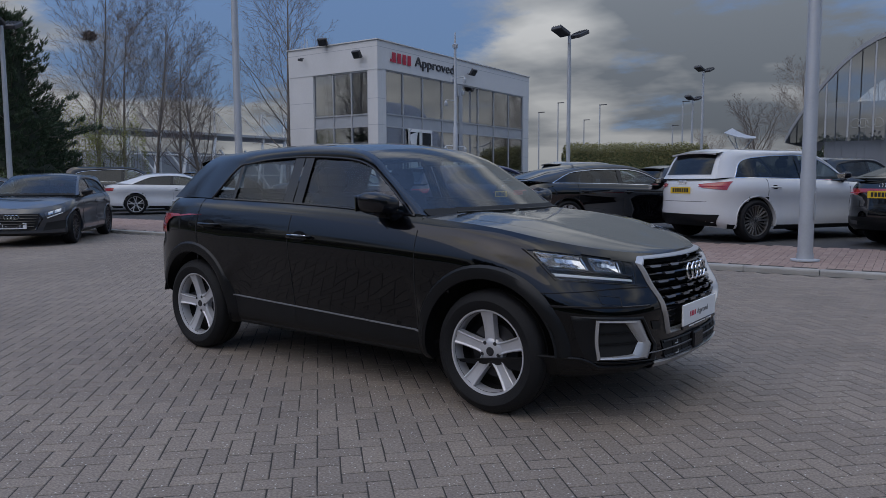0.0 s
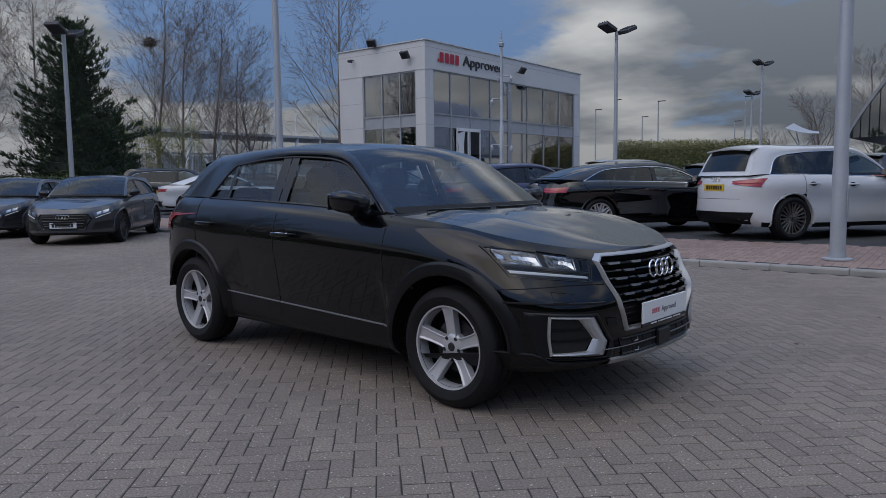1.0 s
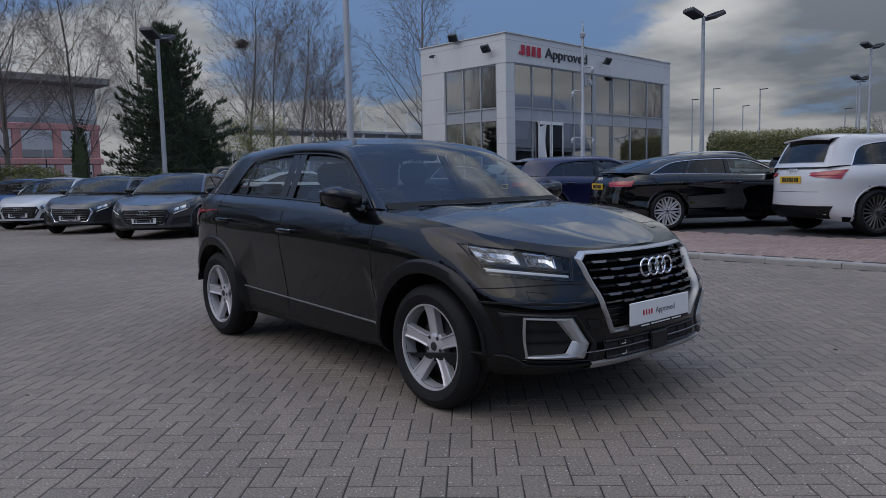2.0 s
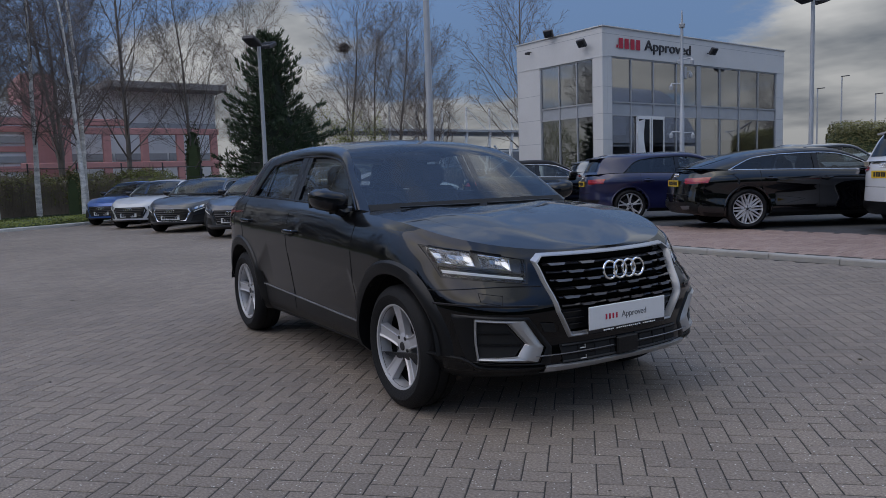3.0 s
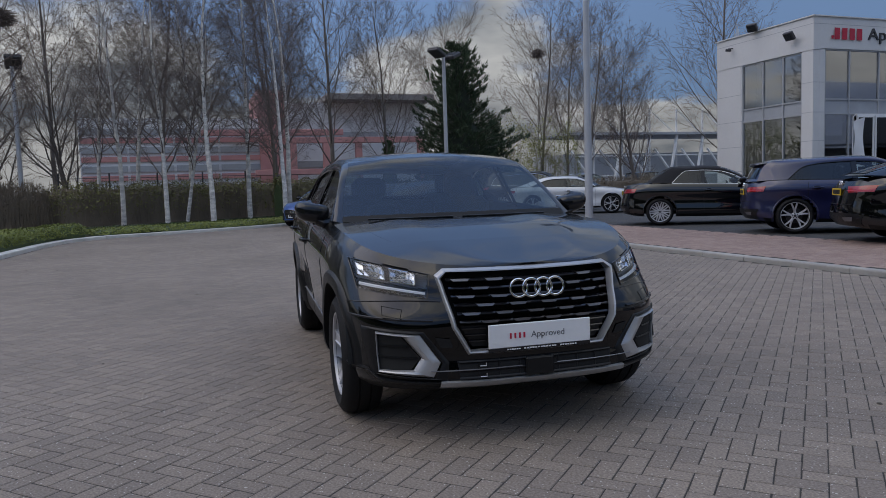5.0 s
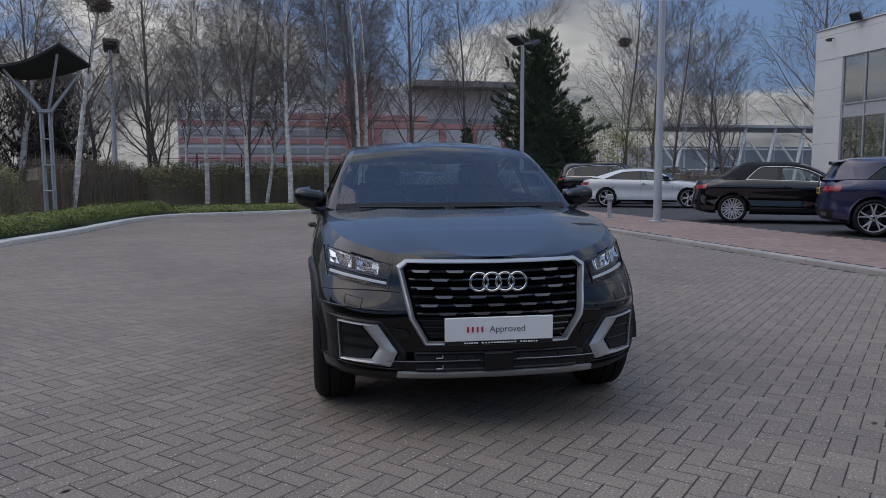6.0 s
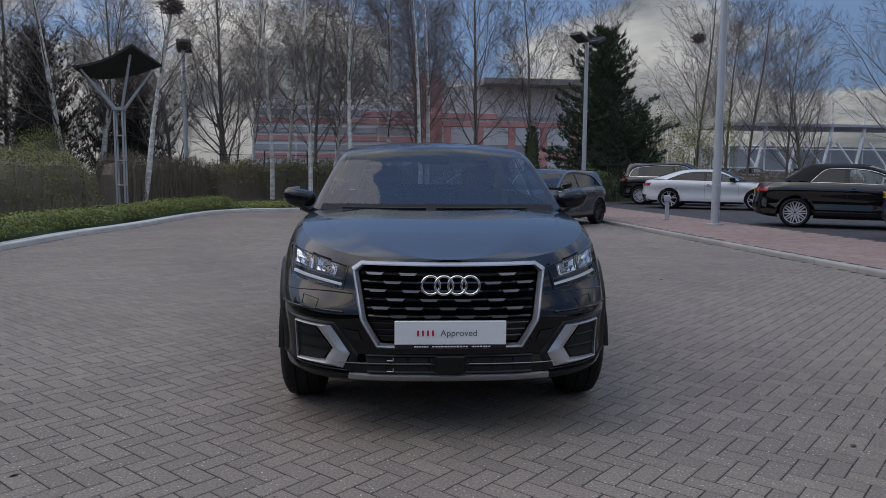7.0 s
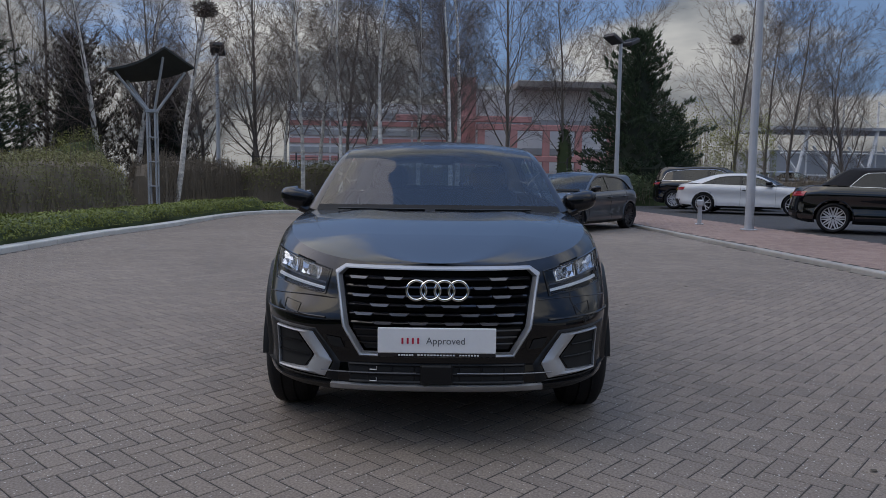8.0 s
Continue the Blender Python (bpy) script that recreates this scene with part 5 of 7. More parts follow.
# fascia sign: brand word as plain red bars, then the word itself
sign = thing("fascia_sign", "red and dark grey letters on the white fascia", "sign", pose(BX + 0.02, BY, 0))
bars(sign, "brand_shape", 2.0, 7.42, 1.75, 0.50, 4, M_SIGNRED, lambda a, b: (0.05, a, b), 0.30)
bars(sign, "dot", 1.02, 7.26, 0.14, 0.14, 1, M_SIGNRED, lambda a, b: (0.05, a, b), 0.0)
lettering("lettering", "Approved", 0.80, M_SIGNBLACK, sign, Matrix(((0, 0, 1, 0.03), (1, 0, 0, 3.12), (0, 1, 0, 7.22), (0, 0, 0, 1))) @ Matrix.Diagonal((1.20, 0.92, 1, 1)), 0.03)


def floodlight(m, label):
    f = thing("floodlight", label, "floodlight", m, "floodlights on the showroom")
    part("housing", Geo().box((0.38, 0, 0.0), (0.16, 0.50, 0.40), 0.03, Matrix.Rotation(radians(35), 4, "Y")), M_POLEDARK, f)
    part("bracket", Geo().tube([(0, 0, -0.05), (0.2, 0, -0.12), (0.36, 0, 0)], 0.03, 6), M_POLEDARK, f)
    part("lamp_glass", Geo().box((0.47, 0, -0.07), (0.02, 0.40, 0.30), 0.005, Matrix.Rotation(radians(35), 4, "Y")), M_LENS, f)


floodlight(pose(BX - 0.98, BY, 7.45, 0, 0, -90), "dark floodlight on a bracket at the fascia")
floodlight(pose(BX + 0.02, BY + 8.5, 7.5, 0, 0, 0), "dark floodlight on a bracket at the fascia")
floodlight(pose(BX - 3.4, BY + 0.02, BH + 0.17, 0, 0, -70), "dark floodlight standing on the roof edge")
ra = thing("roof_aerials", "thin metal aerials on the roof edge", "aerial", pose(BX - 5.2, BY + 0.6, BH + 0.05))
for k in range(5):
    part("rod", Geo().tube([(-0.3 * k, 0.2 * k, 0), (-0.3 * k, 0.2 * k, 0.5 + 0.22 * (k % 3))], 0.015, 5), M_POLE, ra)
cc = thing("wall_camera", "small dark camera on the white wall", "camera", pose(BX - 4.9, BY, 7.55))
part("camera_body", Geo().box((0, -0.3, 0), (0.12, 0.3, 0.12), 0.02), M_POLEDARK, cc)
part("bracket", Geo().tube([(0, 0, 0.1), (0, -0.3, 0.08)], 0.025, 6), M_POLEDARK, cc)
# handrail, steps and banner flag before the entrance
hr = thing("handrail", "white metal handrail before the entrance", "handrail", pose(BX + 2.2, BY + 3.4, ZP))
for k in range(6):
    part("post", Geo().tube([(0, 1.6 * k, 0), (0, 1.6 * k, 1.15)], 0.03, 6), M_PLATEW, hr)
for z in (0.62, 1.12):
    part("rail", Geo().tube([(0, -0.2, z), (0, 8.2, z)], 0.03, 6), M_PLATEW, hr)
fl = thing("banner_flag", "white fabric banner flag on a thin pole", "banner", pose(BX + 1.4, BY + 0.75, ZP))
part("pole", Geo().tube([(0, 0, 0), (0, 0, 3.5), (0.02, 0.1, 3.6)], 0.025, 6), M_POLE, fl)
part("cloth", Geo().grid([[Vector((0.06 * math.sin(z * 3 + y * 5), 0.03 + y, z + 0.3 * (y - 0.3) * (z > 3))) for y in (0, 0.2, 0.4, 0.6)] for z in np.linspace(1.4, 3.4, 9)]), M_PLATEW, fl)
# cctv mast
mast = thing("camera_mast", "slim grey steel mast with cameras and a spike", "mast", pose(-17.47, 28.1, ZP))
part("pole", Geo().tube([(0, 0, 0), (0, 0, 3.4), (0, 0, 3.45), (0, 0, 6.9)], [0.11, 0.10, 0.075, 0.06], 10), M_POLE, mast)
part("spike", Geo().tube([(0, 0, 6.9), (0, 0, 7.05), (0, 0, 7.1), (0, 0, 7.6)], [0.11, 0.13, 0.05, 0.02], 8), M_POLE, mast)
for z, a in ((5.6, 0.2), (5.7, 2.4), (5.1, 1.3), (4.6, 4.0), (2.55, 0.8), (2.6, 3.6)):
    d = Vector((math.cos(a), math.sin(a), 0))
    part("camera", Geo().tube([d * 0.05 + Vector((0, 0, z)), d * 0.42 + Vector((0, 0, z + 0.02)), d * 0.44 + Vector((0, 0, z - 0.10)), d * 0.44 + Vector((0, 0, z - 0.24))], [0.025, 0.025, 0.09, 0.07], 8), M_POLE, mast)
part("box", Geo().box((0.02, 0.14, 5.05), (0.2, 0.14, 0.5), 0.02), M_POLE, mast)


# ---- street lamps ----
def street_lamp(x, y, h, r, heads, label, z0=ZP, glow=False, ang=0.0):
    L = thing("street_lamp", label, "lamp post", pose(x, y, z0, 0, 0, ang), "lamp posts")
    part("pole", Geo().tube([(0, 0, 0), (0, 0, 1.2), (0, 0, 1.25), (0, 0, h)], [r, r, r * 0.94, r * 0.72], 16), M_POLE, L)
    part("base_plate", Geo().lathe([(r + 0.09, 0.0), (r + 0.09, 0.02), (r + 0.012, 0.03), (r + 0.01, 0.10)], 16, Matrix.Identity(4)), M_POLE, L)
    part("hatch", Geo().box((r + 0.001, 0, 0.75), (0.012, 0.09, 0.38), 0.004), M_POLE, L)
    part("cross_arm", Geo().tube([(0, -0.45, h), (0, 0.45, h)], 0.035, 8), M_POLEDARK, L)
    for k in range(heads):
        sy = (-0.45, 0.45)[k % 2] if heads > 1 else 0.0
        s = -1 if k % 2 == 0 else 1
        m = Matrix.Rotation(radians(22 * s), 4, "X")
        hd = part("lamp_head", Geo().box((0.05, sy + 0.1 * s, h + 0.08), (0.55, 0.62, 0.16), 0.03, m), M_POLEDARK, L)
        part("lamp_glass", Geo().box((0.05, sy + 0.1 * s - 0.03 * s, h - 0.005), (0.45, 0.5, 0.012), 0.003, m), M_LENS, hd)
        for j in range(4):
            part("cooling_fin", Geo().box((-0.15 + 0.13 * j, sy + 0.1 * s, h + 0.18), (0.02, 0.5, 0.05), 0.004, m), M_POLEDARK, hd)
    return L


street_lamp(-1.08, 11.28, 7.0, 0.098, 2, "tall grey lamp post with twin flood heads on pink paving", z0=footway_z(11.28))
street_lamp(-13.62, 12.28, 7.0, 0.098, 2, "tall grey lamp post with twin flood heads on pink paving", z0=footway_z(12.28))
street_lamp(-26.6, 13.3, 6.55, 0.098, 2, "tall grey lamp post beside a dark conifer", z0=0.1, ang=35)
street_lamp(-12.1, 28.3, 6.9, 0.09, 2, "tall grey lamp post among parked cars", ang=-20)
street_lamp(-27.8, -2.7, 5.9, 0.09, 2, "grey lamp post behind the hedge", z0=0.2, ang=100)
street_lamp(-13.1, 53.6, 8.6, 0.10, 2, "far lamp post with twin flood heads", ang=-20)
street_lamp(-15.6, 60.5, 7.4, 0.10, 2, "far lamp post with twin flood heads", ang=-20)
for x, y, h in ((-66.9, 138, 15), (-64, 141, 17), (-62, 150, 14), (-51, 131, 15.0), (-38, 139, 15.5), (-43, 150, 12)):
    f = thing("road_lamp", "thin distant road lamp against the sky", "lamp post", pose(x, y, -0.03), "far road lamps")
    part("pole", Geo().tube([(0, 0, 0), (0, 0, h)], [0.16, 0.10], 6), M_POLE, f)
    part("lamp_head", Geo().box((0.6, 0, h), (1.4, 0.35, 0.15), 0.04), M_POLEDARK, f)
bo = thing("bollard_post", "short grey service post on the pink paving", "bollard", pose(-15.75, 12.05, footway_z(12.05), 0, 0, -20))
part("post", Geo().box((0, 0, 0.24), (0.12, 0.10, 0.48), 0.01), M_POLE, bo)
part("cap", Geo().box((0, 0, 0.55), (0.24, 0.16, 0.16), 0.02), M_POLE, bo)
part("base_plate", Geo().box((0, 0, 0.01), (0.22, 0.2, 0.02), 0.004), M_POLE, bo)


# ---- other parked cars ----
def gen(kind, L, W, H, wb, fo, belt, **kw):
    """Measures of a parked car from its main dimensions."""
    xF = wb / 2
    xf = xF + fo
    xr = xf - L
    c = xF - kw.pop("cab", 0.52)
    b, zr = belt, H - 0.05
    re, zre, base, zb, te, be = {
        "hatch": (xr + 0.40, zr - 0.06, xr + 0.20, b + 0.015, xr + 0.98, xr + 0.72), "suv": (xr + 0.46, zr - 0.03, xr + 0.19, b + 0.015, xr + 0.70, xr + 0.50),
        "sportback": (xr + 0.98, zr - 0.10, xr + 0.24, b + 0.07, xr + 1.12, xr + 0.72), "coupe": (xr + 1.25, zr - 0.07, xr + 0.50, b + 0.06, xr + 1.42, xr + 0.98),
        "cabrio": (xr + 1.16, zr - 0.03, xr + 0.72, b + 0.05, xr + 1.42, xr + 1.22)}[kind]
    h = zr - 0.075 - b
    mid = c - 1.42
    s = dict(name="parked_car", step=0.055, xf=xf, xr=xr, W=W, axles=(xF, -xF), R=0.335, rim=0.245, tyre=0.23, spokes=10, style="twin", rim_mat=M_ALLOY, rim_label="silver alloy rim",
             arch=0.375, lip=0.03, arch_ends=((-18, 194), (-14, 198)), x0f=xF - 0.3, p=3.0, q=2.2, x0r=-xF + 0.25, pr=3.6, qr=2.6,
             top=[(xr, b - 0.10), (xr + 0.12, b - 0.03), (xr + 0.5, b + 0.02), (-0.4, b), (c, b - 0.05), (xF, b - 0.09), (xF + 0.45, b - 0.17), (xf - 0.1, b - 0.25), (xf, b - 0.27)],
             bot=[(xr, 0.30), (xr + 0.5, 0.22), (xf - 0.5, 0.20), (xf, 0.22)],
             ds=[(0, 0.08), (0.08, 0.02), (0.2, 0.005), (0.45, 0.030), (0.62, 0.022), (0.74, 0.0), (0.86, 0.015), (0.95, 0.04), (1.0, 0.085)],
             df=[(0, 0.10), (0.08, 0.02), (0.3, 0.02), (0.6, 0.0), (0.85, 0.04), (1.0, 0.11)], dr=[(0, 0.10), (0.12, 0.02), (0.4, 0.0), (0.6, 0.03), (0.85, 0.07), (1.0, 0.13)],
             doors=(c - 0.02, c - 1.08, -xF + 0.22), rear_doors=kind not in ("coupe", "cabrio"), handles=(b - 0.15, b - 0.13), holes=[], clad=lambda x: 0.27, clad_mat=M_CLAD,
             T=[(c - 0.08, b), (c - 0.36, b + 0.52 * h), (c - 0.66, b + 0.87 * h), (c - 1.02, b + h), (mid, b + 0.99 * h), ((mid + te) / 2, b + 0.93 * h), (te, b + 0.74 * h), (be, b + 0.03)],
             E=[(c, 0.83 * W, b - 0.01), (c - 0.34, 0.76 * W, b + 0.55 * (zr - b)), (c - 0.70, 0.69 * W, b + 0.93 * (zr - b)), (c - 1.1, 0.665 * W, zr + 0.005), (mid, 0.66 * W, zr), ((mid + re) / 2, 0.65 * W, (zr + zre) / 2 + 0.02), (re, 0.63 * W, zre), (base, 0.72 * W, zb)],
             ks=2, kr=6, tumble=0.47, panes=((c - 0.10, c - 1.05, M_GLASS), (c - 1.13, be + 0.01, M_PRIVACY)), posts=((c - 1.05, c - 1.14),), trim=M_CHROME, rear_glass=M_PRIVACY,
             mirror=(c - 0.20, W + 0.02, b + 0.05), mirror_mat=M_GLOSSBLACK, ws_bow=(0.13, 0.07), cowl=c - 0.08, hood_x=xF + 0.42, deck=base + 0.05, crown=0.035, bulge=0.2, turns=(0.3, 0.8, 1.3, 0.2), seat_x=c - 0.72)
    if kind in ("suv", "hatch"):
        s.update(spoiler=0.17, dr=[(0, 0.10), (0.12, 0.02), (0.4, 0.0), (0.6, 0.012), (0.85, 0.03), (1.0, 0.07)])
    if kind == "cabrio":
        s.update(roof_mat=M_SOFTTOP, rail_mat=M_SOFTTOP)
    s.update(kw)
    s.setdefault("arch_mat", s["paint"])
    return s


def dress(car, S, s, plate_rear=True, light_bar=False, grille=True):
    """Lamps, grille, bumper openings and plates of a parked car."""
    b, W = S.top(0), s["W"]
    fr, rr = S.front, S.rear
    zt = S.top(s["xf"])
    hexa = [(-0.46, zt - 0.06), (0.46, zt - 0.06), (0.52, zt - 0.16), (0.40, zt - 0.38), (-0.40, zt - 0.38), (-0.52, zt - 0.16)]
    ins = [(a * 0.92, zt - 0.21 + (z - zt + 0.21) * 0.9) for a, z in hexa]
    gl = part("grille", patch(Geo(), fr, [(-0.47, zt - 0.07), (0.47, zt - 0.07), (0.40, zt - 0.37), (-0.40, zt - 0.37)], 0.006, 14, 6), M_VOID, car)
    part("grille_frame", rim_ring(Geo(), fr, hexa, ins, (-0.002, 0.014, 0.010, 0.0), 6), s.get("grille_mat", M_GLOSSBLACK), car)
    for k in range(5):
        part("slat", Geo().tube([fr(y, zt - 0.10 - 0.052 * k, 0.012) for y in np.linspace(-0.44 + 0.02 * k, 0.44 - 0.02 * k, 9)], 0.008, 5), M_GLOSSBLACK, gl)
    for k in range(4):
        c = fr((k - 1.5) * 0.058, zt - 0.13, 0.022)
        part("badge_ring", Geo().lathe([(0.04 + 0.006 * math.cos(2 * math.pi * i / 6), 0.006 * math.sin(2 * math.pi * i / 6)) for i in range(7)], 20, pose(c.x, c.y, c.z, 0, 90, 0)), M_CHROME, car)
    plate_on(car, fr, 0, zt - 0.29, 0.50, 0.11, 0.016, M_PLATEW, M_INK)
    for sg in (-1, 1):
        def hs(a, z, off=0.0, k=sg):
            return fr(k * a, z, off)

        def ts(a, z, off=0.0, k=sg):
            return rr(k * a, z, off)
        hq = [(0.53, zt - 0.050), (W - 0.115, zt + 0.055), (W - 0.105, zt - 0.050), (0.57, zt - 0.165)]
        hl = part("headlight", patch(Geo(), hs, hq, 0.006, 12, 5), M_BLOCKS, car)
        part("running_light", Geo().tube([hs(0.575 + (W - 0.715) * k / 8, zt - 0.150 + 0.090 * k / 8, 0.012) for k in range(9)], 0.009, 5), M_PLATEW, hl)
        for u0, u1 in ((0.59, 0.66), (0.68, W - 0.16)):
            slope = 0.105 / (W - 0.645)
            part("reflector", patch(Geo(), hs, [(u0, zt - 0.062 + slope * (u0 - 0.53)), (u1, zt - 0.062 + slope * (u1 - 0.53)), (u1, zt - 0.120 + slope * (u1 - 0.53)), (u0, zt - 0.120 + slope * (u0 - 0.53))], 0.009, 4, 3), M_REFLECT, hl)
        part("lamp_cover", patch(Geo(), hs, hq, 0.016, 12, 5), M_LENS, hl)
        part("air_intake", patch(Geo(), hs, [(0.56, zt - 0.24), (W - 0.10, zt - 0.20), (W - 0.12, zt - 0.36), (0.50, zt - 0.39)], 0.008, 8, 4), M_VOID, car)
        zl = b - (0.09 if s["E"][3][2] > 1.5 else 0.14)
        tq = s.get("tail", [(0.40, zl + 0.055), (0.87 * W, zl + 0.070), (0.865 * W, zl - 0.028), (0.46, zl - 0.040)])
        tl = part("tail_light", patch(Geo(), ts, tq, 0.010, 14, 4), M_RED, car, "red tail light wrapped round the corner")
        part("lamp_line", Geo().tube([ts(tq[0][0] + 0.02 + (tq[1][0] - tq[0][0] - 0.05) * k / 8, (tq[0][1] * 0.35 + tq[3][1] * 0.65), 0.013) for k in range(9)], 0.006, 5), M_INKRED, tl)
        part("exhaust_trim", patch(Geo(), ts, [(0.40, 0.405), (0.60, 0.415), (0.58, 0.35), (0.42, 0.34)], 0.014, 6, 3), s.get("exhaust", M_BLOCKS), car)
    if light_bar:
        part("light_bar", patch(Geo(), rr, [(-0.45, zl + 0.06), (0.45, zl + 0.06), (0.45, zl + 0.0), (-0.45, zl + 0.0)], 0.010, 12, 3), M_RED, car)
    part("rear_diffuser", patch(Geo(), rr, [(-0.80 * W, 0.47), (0.80 * W, 0.47), (0.72 * W, 0.27), (-0.72 * W, 0.27)], 0.006, 14, 4), M_CLAD, car)
    part("tailgate_gap", Geo().tube([rr(y, b - 0.36, 0.0) for y in np.linspace(-0.56, 0.56, 13)], 0.004, 4), M_VOID, car)
    for k in range(4):
        c = rr((k - 1.5) * 0.05, b - 0.03, 0.012)
        part("badge_ring", Geo().lathe([(0.034 + 0.005 * math.cos(2 * math.pi * i / 6), 0.005 * math.sin(2 * math.pi * i / 6)) for i in range(7)], 20, pose(c.x, c.y, c.z, 0, 90, 0)), M_CHROME, car)
    plate_on(car, rr, 0, b - 0.17 if plate_rear else 0.55, 0.50, 0.11, 0.014, M_PLATEY, M_INK)


def park_by_wheel(s, px, py, heading, wheel, z=ZP):
    """The pose at which the car's named wheel stands at (px, py). wheel: (axle, side) with axle 0 front or 1 rear, side -1 right or 1 left."""
    a = radians(heading)
    lx, ly = s["axles"][wheel[0]], wheel[1] * (s["W"] - 0.02)
    return pose(px - lx * math.cos(a) + ly * math.sin(a), py - lx * math.sin(a) - ly * math.cos(a), z, 0, 0, heading)


ROW = "cars parked aslant beyond the pink paving"
FACING = "cars parked aslant on the forecourt"
BACKROW = "cars in the far rows"


def place(s, m, **kw):
    car, S = build_car(s, m)
    dress(car, S, s, **kw)
    return car


HD = 55.0
s_suv = gen("suv", 4.48, 0.925, 1.60, 2.68, 0.90, 1.06, paint=M_PAINT_WHITE, R=0.362, rim=0.262, arch=0.405, spokes=20, style="fine", rim_mat=M_STEEL, rim_label="dark multi-spoke alloy rim", lip=0.020, arch_mat=M_PAINT_WHITE, tail=[(0.38, 0.985), (0.815, 1.030), (0.800, 0.885), (0.46, 0.925)], label="white sport utility car with red tail lights, parked on asphalt", group=ROW, exhaust=M_CLAD)
place(s_suv, park_by_wheel(s_suv, -2.09, 13.40, HD, (1, -1)))
s_a5 = gen("sportback", 4.75, 0.92, 1.39, 2.82, 0.90, 0.98, paint=M_PAINT_NIGHT, R=0.345, rim=0.255, arch=0.38, label="black four-door fastback car with chrome window line", group=ROW)
place(s_a5, park_by_wheel(s_a5, -5.31, 12.92, HD, (1, -1)))
s_a3 = gen("hatch", 4.34, 0.908, 1.44, 2.63, 0.87, 0.98, paint=M_PAINT_BLUE, R=0.335, rim=0.250, spokes=5, rim_mat=M_ALLOY, rim_label="silver alloy rim with dark gaps", trim=M_GLOSSBLACK, label="dark blue hatchback car with two-tone wheels", group=ROW)
place(s_a3, park_by_wheel(s_a3, -8.23, 13.43, HD, (1, -1)))
s_cab = gen("cabrio", 4.42, 0.897, 1.41, 2.60, 0.88, 0.97, paint=M_PAINT_NIGHT, R=0.325, rim=0.240, label="black convertible car with its black fabric roof closed", group=ROW)
place(s_cab, park_by_wheel(s_cab, -12.38, 13.48, HD, (1, -1)))
s_cp = gen("coupe", 4.70, 0.923, 1.37, 2.76, 0.88, 0.96, paint=M_PAINT_WHITE, R=0.340, rim=0.255, spokes=5, rim_mat=M_ALLOY, rim_label="silver alloy rim with dark gaps", trim=M_GLOSSBLACK, label="white two-door coupe with dark wheels", group=ROW)
place(s_cp, park_by_wheel(s_cp, -21.3, 14.6, HD, (1, -1)))
s_q5 = gen("suv", 4.68, 0.945, 1.64, 2.82, 0.88, 1.06, paint=M_PAINT_NIGHT, R=0.365, rim=0.255, arch=0.405, label="black sport utility car with chrome window line and roof rails", group=ROW)
place(s_q5, park_by_wheel(s_q5, -24.8, 15.0, HD, (1, -1)))
s_a7 = gen("sportback", 4.97, 0.954, 1.42, 2.93, 0.93, 1.00, paint=M_PAINT_NIGHT, R=0.355, rim=0.260, label="black large fastback car with a full-width red light bar", group=ROW)
place(s_a7, park_by_wheel(s_a7, 1.10, 13.45, HD, (1, -1)), light_bar=True)
s_rs = gen("hatch", 4.39, 0.925, 1.44, 2.63, 0.88, 0.97, paint=M_PAINT_GREY, R=0.335, rim=0.255, rim_mat=M_ALLOYDARK, rim_label="black alloy rim", trim=M_GLOSSBLACK, label="dark grey sporty hatchback with black grille and wheels", group=FACING)
place(s_rs, park_by_wheel(s_rs, -14.08, 8.42, -45, (0, 1), 0.0))
s_dn = gen("hatch", 4.34, 0.908, 1.42, 2.63, 0.87, 0.96, paint=M_PAINT_GREY, R=0.325, rim=0.240, grille_mat=M_CHROME, label="dark grey hatchback with chrome framed grille", group=FACING)
place(s_dn, park_by_wheel(s_dn, -17.5, 8.05, -45, (0, 1), 0.0))
s_w1 = gen("hatch", 4.03, 0.87, 1.42, 2.56, 0.84, 0.96, paint=M_PAINT_WHITE, R=0.32, rim=0.230, label="white small hatchback with dark grille", group=FACING)
place(s_w1, park_by_wheel(s_w1, -20.75, 7.75, -45, (0, 1), 0.0))
s_b1 = gen("hatch", 4.03, 0.87, 1.42, 2.56, 0.84, 0.96, paint=M_PAINT_BRIGHT, R=0.32, rim=0.230, label="bright blue small hatchback", group=FACING)
place(s_b1, park_by_wheel(s_b1, -23.6, 7.6, -45, (0, 1), 0.0))


